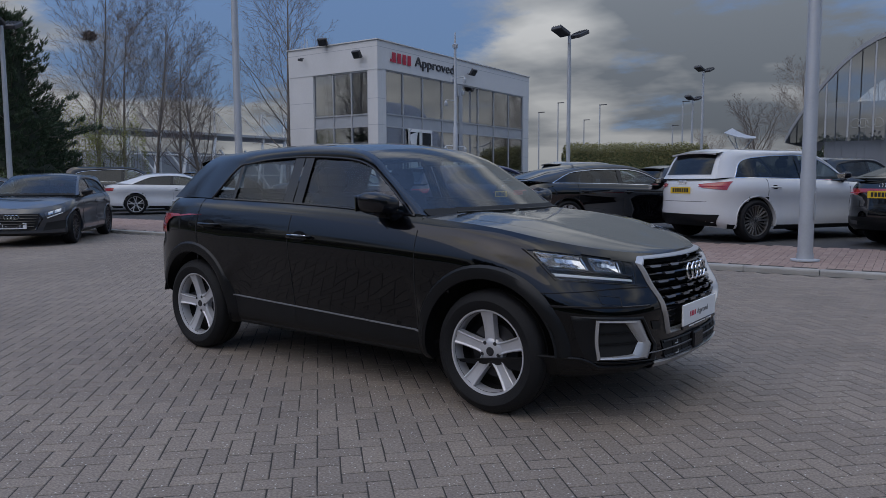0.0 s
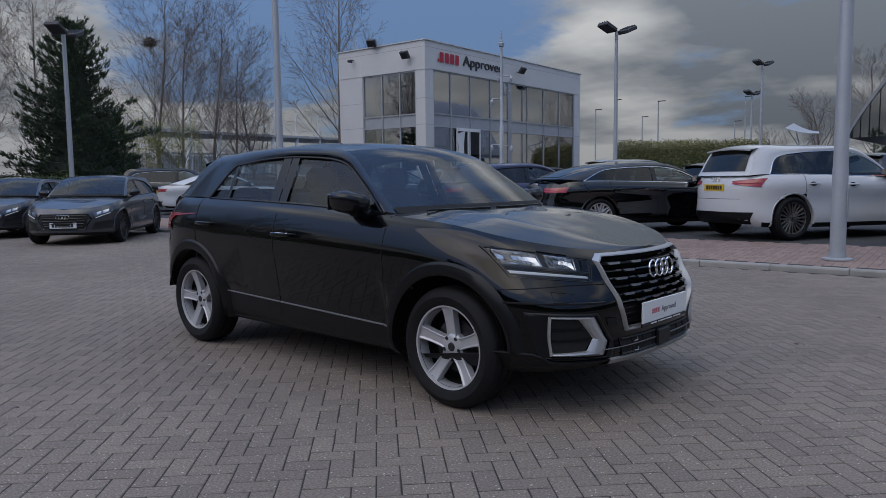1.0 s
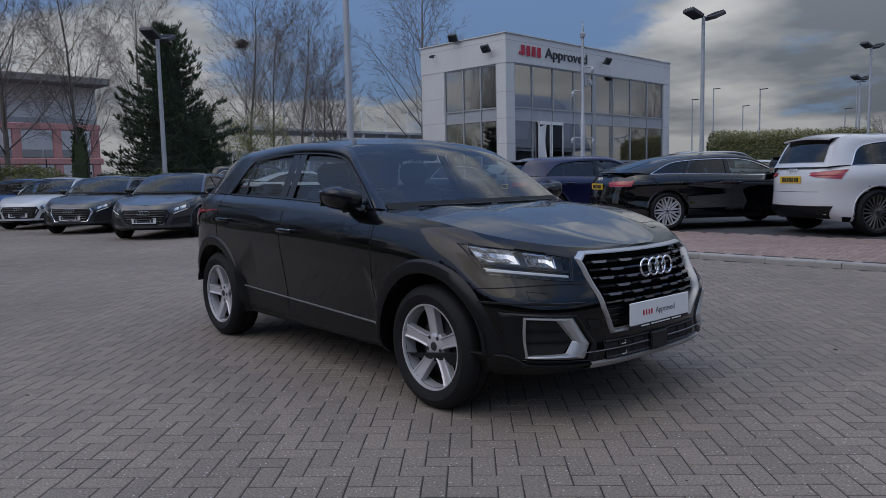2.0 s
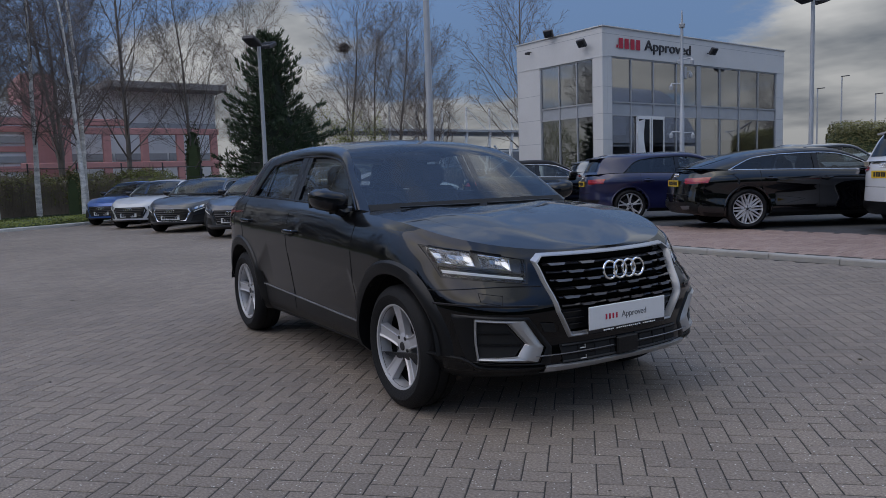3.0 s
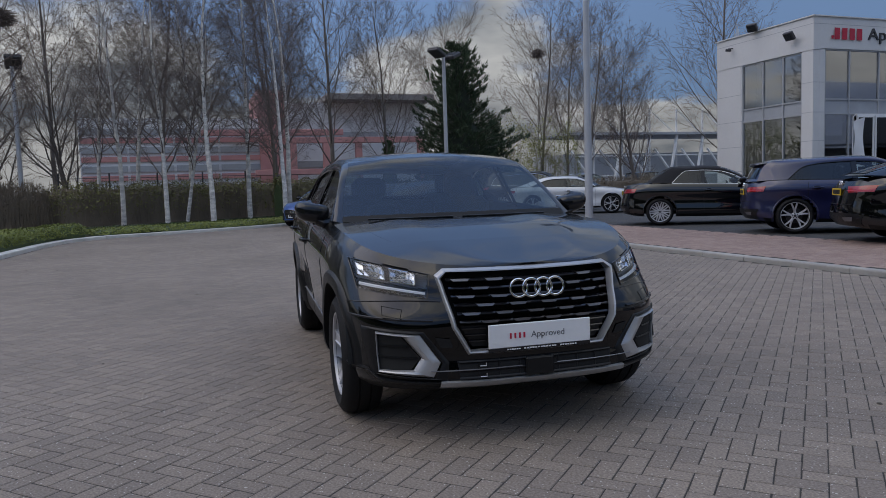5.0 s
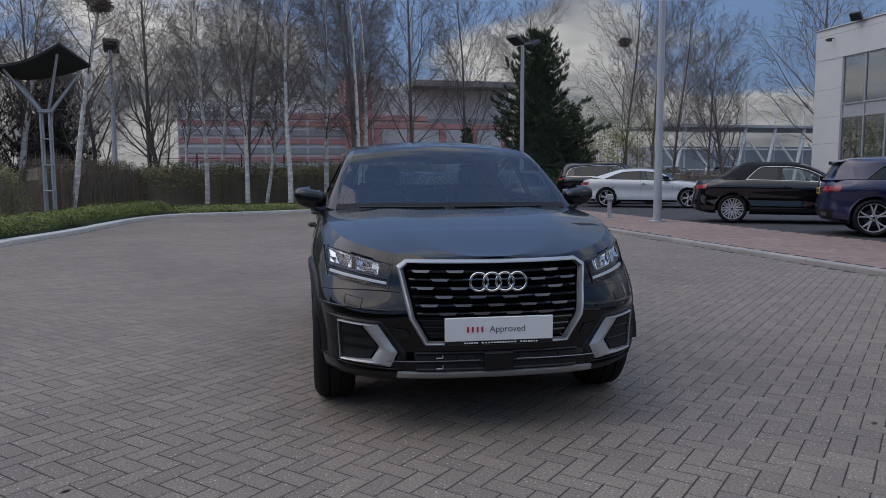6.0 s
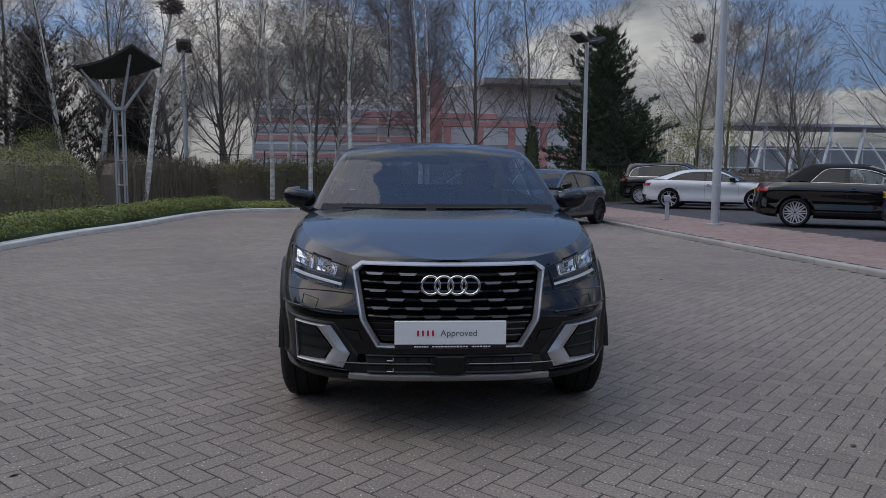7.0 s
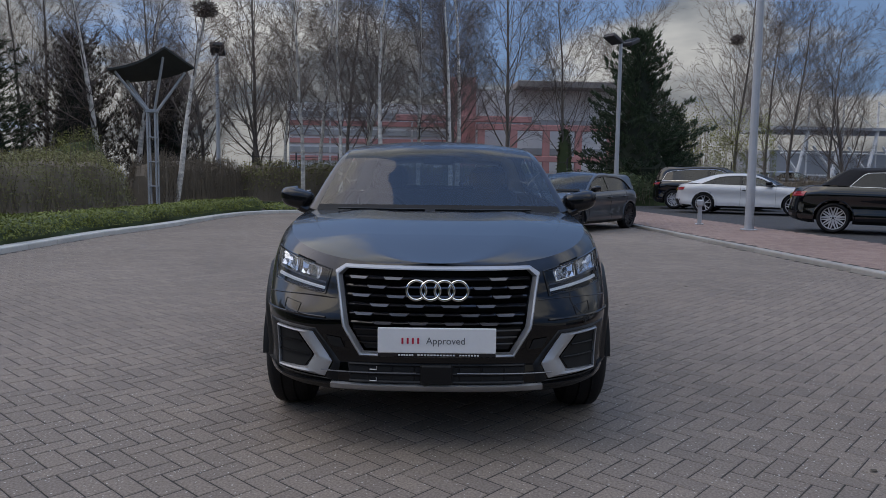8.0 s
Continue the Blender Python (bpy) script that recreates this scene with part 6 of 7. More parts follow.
# ---- trees ----
def grow(gs, rng, p, d, length, r, level, spec):
    """One branch and what springs from it. gs: the meshes for thick wood and for twigs."""
    n = (7, 5, 3, 2, 1)[level]
    pts, rad, q, w = [Vector(p)], [r], Vector(p), Vector(d)
    wob = spec["wob"][level]
    end = spec["end"][level]
    for k in range(n):
        w = (w + Vector((rng.gauss(0, wob), rng.gauss(0, wob), rng.gauss(0, wob) + spec["lift"][level])) ).normalized()
        q = q + w * (length / n)
        pts.append(q.copy())
        rad.append(r + (r * end - r) * (k + 1) / n)
    gs[0 if level < spec["split"] else 1].tube(pts, rad, (9, 6, 4, 3, 3)[level], cap=False)
    if level >= spec["depth"]:
        return
    m = spec["count"][level]
    for k in range(m):
        f = spec["from"][level] + (1 - spec["from"][level]) * (k + rng.random()) / m
        i = min(int(f * n), n - 1)
        t = f * n - i
        base = pts[i].lerp(pts[i + 1], t)
        axis = (pts[i + 1] - pts[i]).normalized()
        side = axis.cross(Vector((0, 0, 1)) if abs(axis.z) < 0.95 else Vector((1, 0, 0))).normalized()
        ang = k * 2.4 + rng.random() * 1.5
        out = (Matrix.Rotation(ang, 3, axis) @ side)
        tilt = radians(spec["angle"][level] * rng.uniform(0.7, 1.25))
        nd = axis * math.cos(tilt) + out * math.sin(tilt)
        rr = (rad[i] + (rad[i + 1] - rad[i]) * t)
        grow(gs, rng, base, nd, length * spec["ratio"][level] * rng.uniform(0.65, 1.15) * (1.12 - 0.45 * f), max(rr * spec["thin"][level], spec["least"]), level + 1, spec)


BROAD = dict(wob=(0.03, 0.06, 0.08, 0.10, 0.12), lift=(0.02, 0.10, 0.07, 0.05, 0.03), end=(0.22, 0.3, 0.35, 0.5, 0.6), split=2, depth=4, count=(26, 9, 6, 4), ratio=(0.44, 0.44, 0.50, 0.55), angle=(42, 32, 34, 36), thin=(0.36, 0.42, 0.5, 0.7), least=0.0058)
BROAD["from"] = (0.16, 0.15, 0.15, 0.2)
BIRCH = dict(wob=(0.035, 0.07, 0.10, 0.13, 0.15), lift=(0.01, 0.05, 0.0, -0.05, -0.09), end=(0.15, 0.3, 0.4, 0.5, 0.6), split=1, depth=4, count=(28, 8, 6, 3), ratio=(0.27, 0.5, 0.5, 0.6), angle=(44, 38, 38, 42), thin=(0.34, 0.5, 0.6, 0.7), least=0.0048)
BIRCH["from"] = (0.26, 0.15, 0.15, 0.2)
MULTI = dict(wob=(0.06, 0.08, 0.09, 0.11, 0.13), lift=(0.03, 0.07, 0.06, 0.04, 0.02), end=(0.3, 0.3, 0.35, 0.5, 0.6), split=2, depth=4, count=(12, 11, 7, 4), ratio=(0.78, 0.40, 0.48, 0.55), angle=(30, 34, 36, 36), thin=(0.50, 0.42, 0.5, 0.7), least=0.0060)
MULTI["from"] = (0.06, 0.15, 0.15, 0.2)
TREES = {}


def tree_meshes(kind, seed, h, r):
    key = (kind, seed, h, r)
    if key not in TREES:
        rng = random.Random(seed)
        gs = (Geo(), Geo())
        spec = {"broad": BROAD, "birch": BIRCH, "multi": MULTI}[kind]
        grow(gs, rng, (0, 0, -0.2), (0, 0, 1), h * (0.86 if kind != "multi" else 0.62), r, 0, spec)
        TREES[key] = (gs[0].mesh("trunk", 60, False), gs[1].mesh("crown", 60, False))
    return TREES[key]


def tree(kind, seed, h, r, x, y, turn, label, lean=(0, 0), z=0.12, scale=1.0):
    tr = thing("bare_tree" if kind != "birch" else "birch_tree", label, "tree", pose(x, y, z, lean[0], lean[1], turn) @ Matrix.Diagonal((scale, scale, scale, 1)), "bare trees round the forecourt")
    a, b = tree_meshes(kind, seed, h, r)
    part("trunk", a, M_BIRCH if kind == "birch" else M_BARK, tr)
    part("crown", b, M_TWIG, tr)
    return tr


BARE = "bare deciduous tree with fine upswept twigs"
tree("broad", 3, 13.5, 0.115, -39.4, 24.4, 10, BARE + " and a nest")
tree("broad", 4, 12.5, 0.105, -41.5, 27.5, 80, BARE)
tree("multi", 5, 10.2, 0.13, -37.7, 30.4, 0, "spreading bare tree with several stems")
tree("broad", 6, 14.5, 0.14, -31.8, 32.0, 200, BARE + " beside the showroom")
tree("broad", 3, 13.5, 0.115, -43, 19.5, 140, BARE)
tree("broad", 4, 12.5, 0.105, -36.6, 13.6, 220, "bare tree with ivy round its trunk")
tree("broad", 6, 14.5, 0.14, -37.0, 10.6, 40, BARE)
tree("broad", 4, 12.5, 0.105, -33.5, 7.0, 300, BARE, scale=0.95)
tree("multi", 5, 10.2, 0.13, -32.5, -1.6, 60, "spreading bare tree with several stems", scale=0.95)
tree("multi", 5, 10.2, 0.13, -33.0, -4.5, 160, "spreading bare tree with several stems", scale=0.9)
tree("broad", 3, 13.5, 0.115, -36, 2.0, 100, BARE)
tree("broad", 6, 14.5, 0.14, -38.5, -3, 330, BARE)
for k, (x, y, kind) in enumerate(((-35.5, 25.5, "broad"), (-42, 32, "broad"), (-34, -7.5, "multi"), (-40, 8, "broad"), (-30.5, -11.5, "broad"), (-40, -9, "broad"))):
    seed, h, r = ((3, 13.5, 0.115), (4, 12.5, 0.105), (6, 14.5, 0.14))[k % 3] if kind == "broad" else (5, 10.2, 0.13)
    tree(kind, seed, h, r, x, y, 70 * k + 25, BARE, scale=0.85 + 0.06 * (k % 4))
WHITE = "slender birch with white bark and drooping twigs"
tree("birch", 11, 12.5, 0.115, -26.9, 3.85, 0, WHITE, (1, -2))
tree("birch", 12, 11.5, 0.10, -27.6, 2.2, 90, WHITE, (-2, 3))
tree("birch", 13, 12.0, 0.11, -29.0, 5.4, 200, WHITE, (2, -3))
tree("birch", 12, 11.5, 0.10, -28.9, 2.9, 250, WHITE, (3, -6), scale=0.8)
tree("birch", 13, 12.0, 0.11, -31.0, 0.9, 30, WHITE, (-2, 2))
tree("birch", 11, 12.5, 0.115, -30.0, 7.2, 140, WHITE, (0, 3), scale=1.05)
tree("birch", 12, 11.5, 0.10, -29.4, -0.3, 310, WHITE, (2, 2), scale=0.9)
tree("birch", 11, 12.5, 0.115, -24.0, -3.35, 0, "leaning white birch beside the canopy post", (-8, 0), scale=0.95)
tree("birch", 13, 12.0, 0.11, -27.2, 6.6, 80, WHITE, (-1, 1), scale=0.95)
tree("birch", 12, 11.5, 0.10, -28.2, 0.6, 190, WHITE, (1, -3), scale=1.0)
tree("birch", 11, 12.5, 0.115, -31.8, 3.2, 230, WHITE, (-1, 2), scale=1.0)
tree("birch", 13, 12.0, 0.15, -31.0, -8.4, 120, WHITE, (2, -3), scale=1.1)
tree("birch", 12, 11.5, 0.14, -32.2, -7.4, 10, WHITE, (-4, 2), scale=1.1)
tree("broad", 3, 13.5, 0.115, -36, -13, 10, BARE)
# beyond the rows of cars
tree("multi", 5, 10.2, 0.13, -20, 86, 60, "small bare tree far off", scale=0.8)
tree("multi", 5, 10.2, 0.13, -13.5, 76, 60, "bare tree far off beside a lamp post", scale=1.1)
tree("broad", 4, 12.5, 0.105, -9.5, 78, 200, "bare tree far off with pale new leaves", scale=1.0)
tree("broad", 6, 14.5, 0.14, -4.0, 82, 20, "bare tree far off behind the grey showroom", scale=0.9)
tree("broad", 3, 13.5, 0.115, 0.5, 84, 100, "bare tree far off behind the grey showroom", scale=0.95)


def nest(x, y, z):
    n = thing("bird_nest", "round dark nest of sticks in a bare tree", "nest", pose(x, y, z))
    rng = random.Random(8)
    g = Geo()
    for _ in range(220):
        a, b = rng.uniform(0, 6.28), rng.uniform(-1, 1)
        c = Vector((math.cos(a) * (1 - b * b) ** 0.5, math.sin(a) * (1 - b * b) ** 0.5, b * 0.8)) * rng.uniform(0.2, 0.36)
        d = Vector((rng.gauss(0, 1), rng.gauss(0, 1), rng.gauss(0, 0.5))).normalized() * 0.2
        g.tube([c - d, c + d], 0.012, 3, False)
    part("sticks", g, M_TWIG, n)


nest(-39.4, 24.3, 9.4)
nest(-23.95, -2.2, 6.9)


def quad_leaf(g, c, nrm, size, rng):
    t = nrm.orthogonal().normalized()
    t = Matrix.Rotation(rng.uniform(0, 6.28), 3, nrm) @ t
    u = nrm.cross(t)
    a, b = t * size, u * size * 0.55
    g.add([c - a, c - b * 0.9 + a * 0.1, c + a, c + b * 0.9 + a * 0.1], [(0, 1, 2, 3)])


def litter():
    """Small dry leaves and bits of dirt scattered over the blocks."""
    rng, g = random.Random(77), Geo()
    for _ in range(170):
        c = Vector((rng.uniform(-16, 4), rng.uniform(-1.2, 8.0), 0.005))
        if abs(c.x + 2.85) < 2.3 and abs(c.y - 4.4) < 1.0:
            continue
        quad_leaf(g, c, Vector((rng.gauss(0, 0.12), rng.gauss(0, 0.12), 1)).normalized(), rng.choice((0.006, 0.009, 0.013, 0.02, 0.03)), rng)
    t = thing("fallen_leaves", "small dark dry leaves scattered over the blocks", "leaf litter")
    part("leaves", g, M_SOIL, t, smooth=0, fix=False)["kind"] = "stuff"


litter()


def conifer(x, y, h, rad, seed, label, z=0.2, needle=None, rich=1.0, upright=0.0):
    """Whorls of branches that lift at their tips, set with short brushes of needles."""
    needle = needle or M_NEEDLE
    t = thing("conifer_tree", label, "tree", pose(x, y, z), "evergreen trees")
    rng = random.Random(seed)
    wood, leaf = Geo(), Geo()
    wood.tube([(0, 0, 0), (0.05, 0, h * 0.5), (0, 0.05, h * 0.97)], [0.17, 0.10, 0.02], 8)
    levels = int(h * 3.0)
    for k in range(levels):
        f = k / levels
        z0 = 0.4 + (h - 0.6) * f
        R = rad * (1 - f) ** 0.68 * (0.72 + 0.5 * rng.random()) + 0.22
        for j in range(8):
            a = j * 0.785 + k * 2.1 + rng.random() * 0.7
            L = R * rng.uniform(0.6, 1.15)
            d = Vector((math.cos(a), math.sin(a), 0))
            rise = 0.18 + upright + 0.25 * f
            pts = [Vector((0, 0, z0)) + d * (L * i / 4) + Vector((0, 0, -0.16 * L * (i / 4) * (1 - f) + rise * L * (i / 4) ** 2)) for i in range(5)]
            wood.tube(pts, [0.03, 0.025, 0.018, 0.012, 0.006], 3, False)
            for i in range(int((7 + L * 11) * rich)):
                s = rng.uniform(0.2, 1.0) ** 0.75
                i0 = min(int(s * 4), 3)
                q = pts[i0].lerp(pts[i0 + 1], s * 4 - i0)
                way = (pts[i0 + 1] - pts[i0]).normalized()
                side = way.cross(Vector((0, 0, 1))).normalized()
                spread = 0.34 * L * (1.15 - s) + 0.06
                q = q + side * rng.uniform(-spread, spread) + Vector((0, 0, rng.gauss(0.02, 0.07)))
                w0 = (way * 0.7 + side * rng.gauss(0, 0.45) + Vector((0, 0, 0.45 + upright))).normalized()
                for _ in range(5):
                    w = (w0 + Vector((rng.gauss(0, 0.42), rng.gauss(0, 0.42), rng.gauss(0, 0.32)))).normalized()
                    sd = w.orthogonal().normalized() * rng.uniform(0.016, 0.028)
                    ln = rng.uniform(0.12, 0.27)
                    b = q - w * 0.04
                    leaf.add([b - sd, b + sd, q + w * ln], [(0, 1, 2)])
    # dark cone filling the crown: the shade between branches put into its colour
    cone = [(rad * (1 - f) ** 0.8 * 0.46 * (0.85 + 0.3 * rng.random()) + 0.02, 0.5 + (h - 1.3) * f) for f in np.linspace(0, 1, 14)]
    part("inner_growth", Geo().lathe(cone, 14, Matrix.Identity(4)), M_CROWNSHADE, t)
    part("trunk", wood, M_BARK, t, fix=False)
    part("crown", leaf, needle, t, smooth=0, fix=False)


conifer(-30.6, 15.5, 8.0, 3.1, 21, "dense dark green pine beside a lamp post", rich=1.5)
conifer(-33, 18.2, 4.6, 1.9, 22, "low dark evergreen beside a taller pine")
conifer(-32.5, -10.0, 7.4, 3.0, 23, "broad brown-green evergreen behind the canopy post", needle=M_NEEDLEBROWN, upright=0.5)
conifer(-34.5, -6.6, 6.2, 2.4, 24, "broad brown-green evergreen behind the canopy post", needle=M_NEEDLEBROWN, upright=0.5)
conifer(-29.0, -12.6, 8.4, 2.8, 25, "blue-green pine behind the clipped hedge")
conifer(-7.5, 70, 4.5, 2.6, 27, "dark evergreen shrub far off", rich=0.5)


def foliage(name, label, category, pts_fn, n, size, material, seed, core=None, core_mat=None, twig=0, group=""):
    """A mass of small leaves spread over a form. pts_fn(rng) gives a place and the way outwards."""
    rng = random.Random(seed)
    g = Geo()
    for _ in range(n):
        c, nr = pts_fn(rng)
        nr = (nr * 0.9 + Vector((rng.gauss(0, 0.6), rng.gauss(0, 0.6), rng.gauss(0, 0.6) + 0.25))).normalized()
        quad_leaf(g, c, nr, size * rng.uniform(0.6, 1.3), rng)
    t = thing(name, label, category, None, group)
    part("leaves", g, material, t, smooth=0, fix=False)["kind"] = "stuff"
    if core is not None:
        part("inner_growth", core, core_mat or material, t)
    if twig:
        w = Geo()
        for _ in range(twig):
            c, nr = pts_fn(rng)
            base = Vector((c.x + rng.gauss(0, 0.08), c.y + rng.gauss(0, 0.08), max(0.1, c.z * rng.uniform(0.1, 0.5))))
            w.tube([base, base.lerp(c, 0.55) + Vector((rng.gauss(0, 0.05), rng.gauss(0, 0.05), 0)), c + nr * 0.06 + Vector((0, 0, rng.uniform(0, 0.18)))], [0.012, 0.008, 0.004], 3, False)
        part("stem_growth", w, M_HEDGETWIG, t, fix=False)["kind"] = "stuff"
    return t


def hedge(name, label, line, width, height, density, size, material, seed, core_mat=None, twig=0, round_=0.5, z0=0.08, bumps=0.12):
    """A hedge along a line of (x, y), with a rounded, uneven section."""
    P = [Vector((*p, 0)) for p in line]
    cum = [0.0]
    for a, b in zip(P, P[1:]):
        cum.append(cum[-1] + (b - a).length)
    total = cum[-1]

    def at(d):
        k = min(max(int(np.searchsorted(cum, d, "right")) - 1, 0), len(P) - 2)
        t = (d - cum[k]) / (cum[k + 1] - cum[k])
        w = (P[k + 1] - P[k]).normalized()
        return P[k].lerp(P[k + 1], t), Vector((-w.y, w.x, 0))

    def form(d, a, k=1.0):
        """a: 0 at the foot of one side, over the top, 1 at the foot of the other."""
        c, s = at(d)
        th = math.pi * a
        cx, cz = math.cos(th), math.sin(th)
        x = abs(cx) ** (0.25 + round_) * (1 if cx > 0 else -1)
        zz = cz ** (0.25 + round_ * 0.6)
        lump = 1 + bumps * noise.noise((c + s * x * width).xyz * 0.8 + Vector((0, 0, zz * 2))) * 1.6 + bumps * 0.6 * noise.noise((c + s * x).xyz * 3 + Vector((0, 0, zz * 5)))
        fade = min(1, (d + 0.12) / 0.4, (total - d + 0.12) / 0.4) ** 0.5
        p = c + s * (x * width / 2 * k * lump) * fade + Vector((0, 0, z0 + zz * height * k * lump * (0.5 + 0.5 * fade)))
        return p, (s * x + Vector((0, 0, zz))).normalized()

    def pick(rng):
        return form(rng.uniform(0, total), rng.uniform(0.02, 0.98), rng.uniform(0.86, 1.04))
    nd = max(4, int(total / 0.35))
    core = None if core_mat is None else Geo().grid([[form(total * i / nd, j / 10, 0.86)[0] for j in range(11)] for i in range(nd + 1)])
    if core is not None:
        for d in (0.0, total):
            core.add([form(d, j / 10, 0.86)[0] for j in range(11)], [tuple(range(11))])
    area = total * (2 * height + width)
    return foliage(name, label, "hedge", pick, int(area * density), size, material, seed, core, core_mat, twig)


hedge("low_hedge", "low clipped bright green hedge along the kerb", [(6, -2.75), (-4, -2.75), (-9.3, -2.55), (-12.7, -2.36), (-15.0, -1.95), (-17.2, -1.72), (-19.3, -1.48), (-21.2, -1.08), (-22.6, -0.35)], 1.05, 0.40, 850, 0.028, M_LEAF, 31, M_IVY)
hedge("clipped_hedge", "large rounded clipped hedge of dull green leaves", [(-8.0, -5.3), (-12.5, -4.9), (-19.0, -4.0)], 2.3, 1.66, 620, 0.027, M_LEAFDULL, 32, M_HEDGETWIG, 700, 0.55)
hedge("clipped_hedge", "large rounded clipped hedge of dull green leaves", [(8.5, -5.6), (2, -5.6), (-7.0, -5.4)], 2.3, 1.55, 220, 0.06, M_LEAFDULL, 33, M_HEDGETWIG, 0, 0.45)
hedge("clipped_hedge", "rounded clipped hedge of yellow-green leaves", [(-17.2, -6.6), (-21.8, -5.4)], 2.4, 1.65, 560, 0.028, M_LEAFDULL, 34, M_HEDGETWIG, 900, 0.55)
hedge("bare_hedge", "bare brown twiggy hedge behind the birches", [(-23.2, -4.3), (-26.0, -3.6), (-28.9, -2.4)], 1.5, 1.75, 90, 0.045, M_HEDGETWIG, 35, M_HEDGETWIG, 2200, 0.3)
hedge("bare_hedge", "brown and green thicket behind the birches", [(-28.9, -2.2), (-30.2, 1.0), (-31.5, 4.0), (-33.4, 8.0), (-35, 11.5)], 1.7, 1.75, 190, 0.05, M_LEAFDULL, 36, M_HEDGETWIG, 2600, 0.3)
hedge("ground_cover", "low ivy and grass under the birches", [(-23.2, -0.2), (-23.9, 2.0), (-25.0, 4.2), (-26.6, 6.7), (-28.4, 9.2)], 1.7, 0.22, 420, 0.04, M_LEAF, 37, M_IVY, 0, 0.6)
hedge("ground_cover", "low ivy and grass under the birches", [(-25.2, -1.4), (-26.2, 1.6), (-27.6, 4.2), (-29.4, 7.2)], 2.6, 0.16, 220, 0.05, M_IVY, 38, M_SOIL, 0, 0.6)
hedge("spring_shrub", "shrub with pale yellow-green spring leaves", [(-27.9, 8.2), (-30.2, 10.6)], 1.8, 1.7, 260, 0.05, M_LEAFSPRING, 39, M_HEDGETWIG, 500, 0.4)
hedge("spring_shrub", "tall shrub with pale yellow-green spring leaves", [(-34.4, 18.0), (-35.4, 21.5), (-35.8, 24.5)], 2.4, 4.0, 210, 0.045, M_LEAFSPRING, 40, None, 160, 0.65, bumps=0.32)
hedge("spring_shrub", "bright green feathery shrub behind the clipped hedge", [(-24.6, -7.9), (-26.2, -6.9)], 1.7, 2.5, 420, 0.035, M_LEAFSPRING, 49, M_IVY, 300, 0.6, bumps=0.25)
hedge("evergreen_shrub", "low dark shrubs under the pine", [(-28.5, 11.5), (-29.2, 15.5), (-32, 19.5)], 2.4, 1.5, 240, 0.06, M_IVY, 41, M_IVY, 300, 0.5)
hedge("bare_hedge", "bare brown hedge behind the parked cars", [(-33, 20), (-33.6, 25), (-33.4, 31)], 1.3, 1.35, 60, 0.05, M_HEDGETWIG, 42, M_HEDGETWIG, 1800, 0.2)
hedge("far_hedge", "tall clipped dark green hedge beyond the parked cars", [(-21.6, 49.0), (-17.6, 52.4), (-13.4, 56.2)], 1.9, 3.6, 200, 0.07, M_LEAFDULL, 43, M_IVY, 0, 0.1, bumps=0.04)
hedge("far_hedge", "low green bank beyond the showroom", [(-34, 90), (-20, 92), (-2, 90)], 4, 2.6, 14, 0.3, M_LEAFDULL, 44, M_GRASS, 0, 0.6)
hedge("clipped_hedge", "dark hedge closing the forecourt", [(13, -4), (16, 1), (17, 9)], 2.2, 2.6, 60, 0.10, M_IVY, 45, M_IVY, 0, 0.3, -0.06)
# added out of view: a dark surround for the car's side to mirror
hedge("unseen_hedge", "unseen tall dark evergreen screen added behind the view", [(-14, -17), (4, -16), (20, -14), (27, 0), (27, 16)], 3.0, 6.2, 14, 0.30, M_IVY, 48, M_IVY, 0, 0.1, -0.06)
hedge("ivy_growth", "ivy climbing round a tree trunk", [(-36.45, 13.55), (-36.75, 13.65)], 1.1, 4.6, 150, 0.08, M_IVY, 46, M_IVY, 0, 0.5)
hedge("ivy_growth", "ivy climbing round a birch trunk", [(-29.2, 6.6), (-29.5, 6.8)], 0.8, 2.2, 220, 0.06, M_LEAFDULL, 47, M_IVY, 0, 0.5)


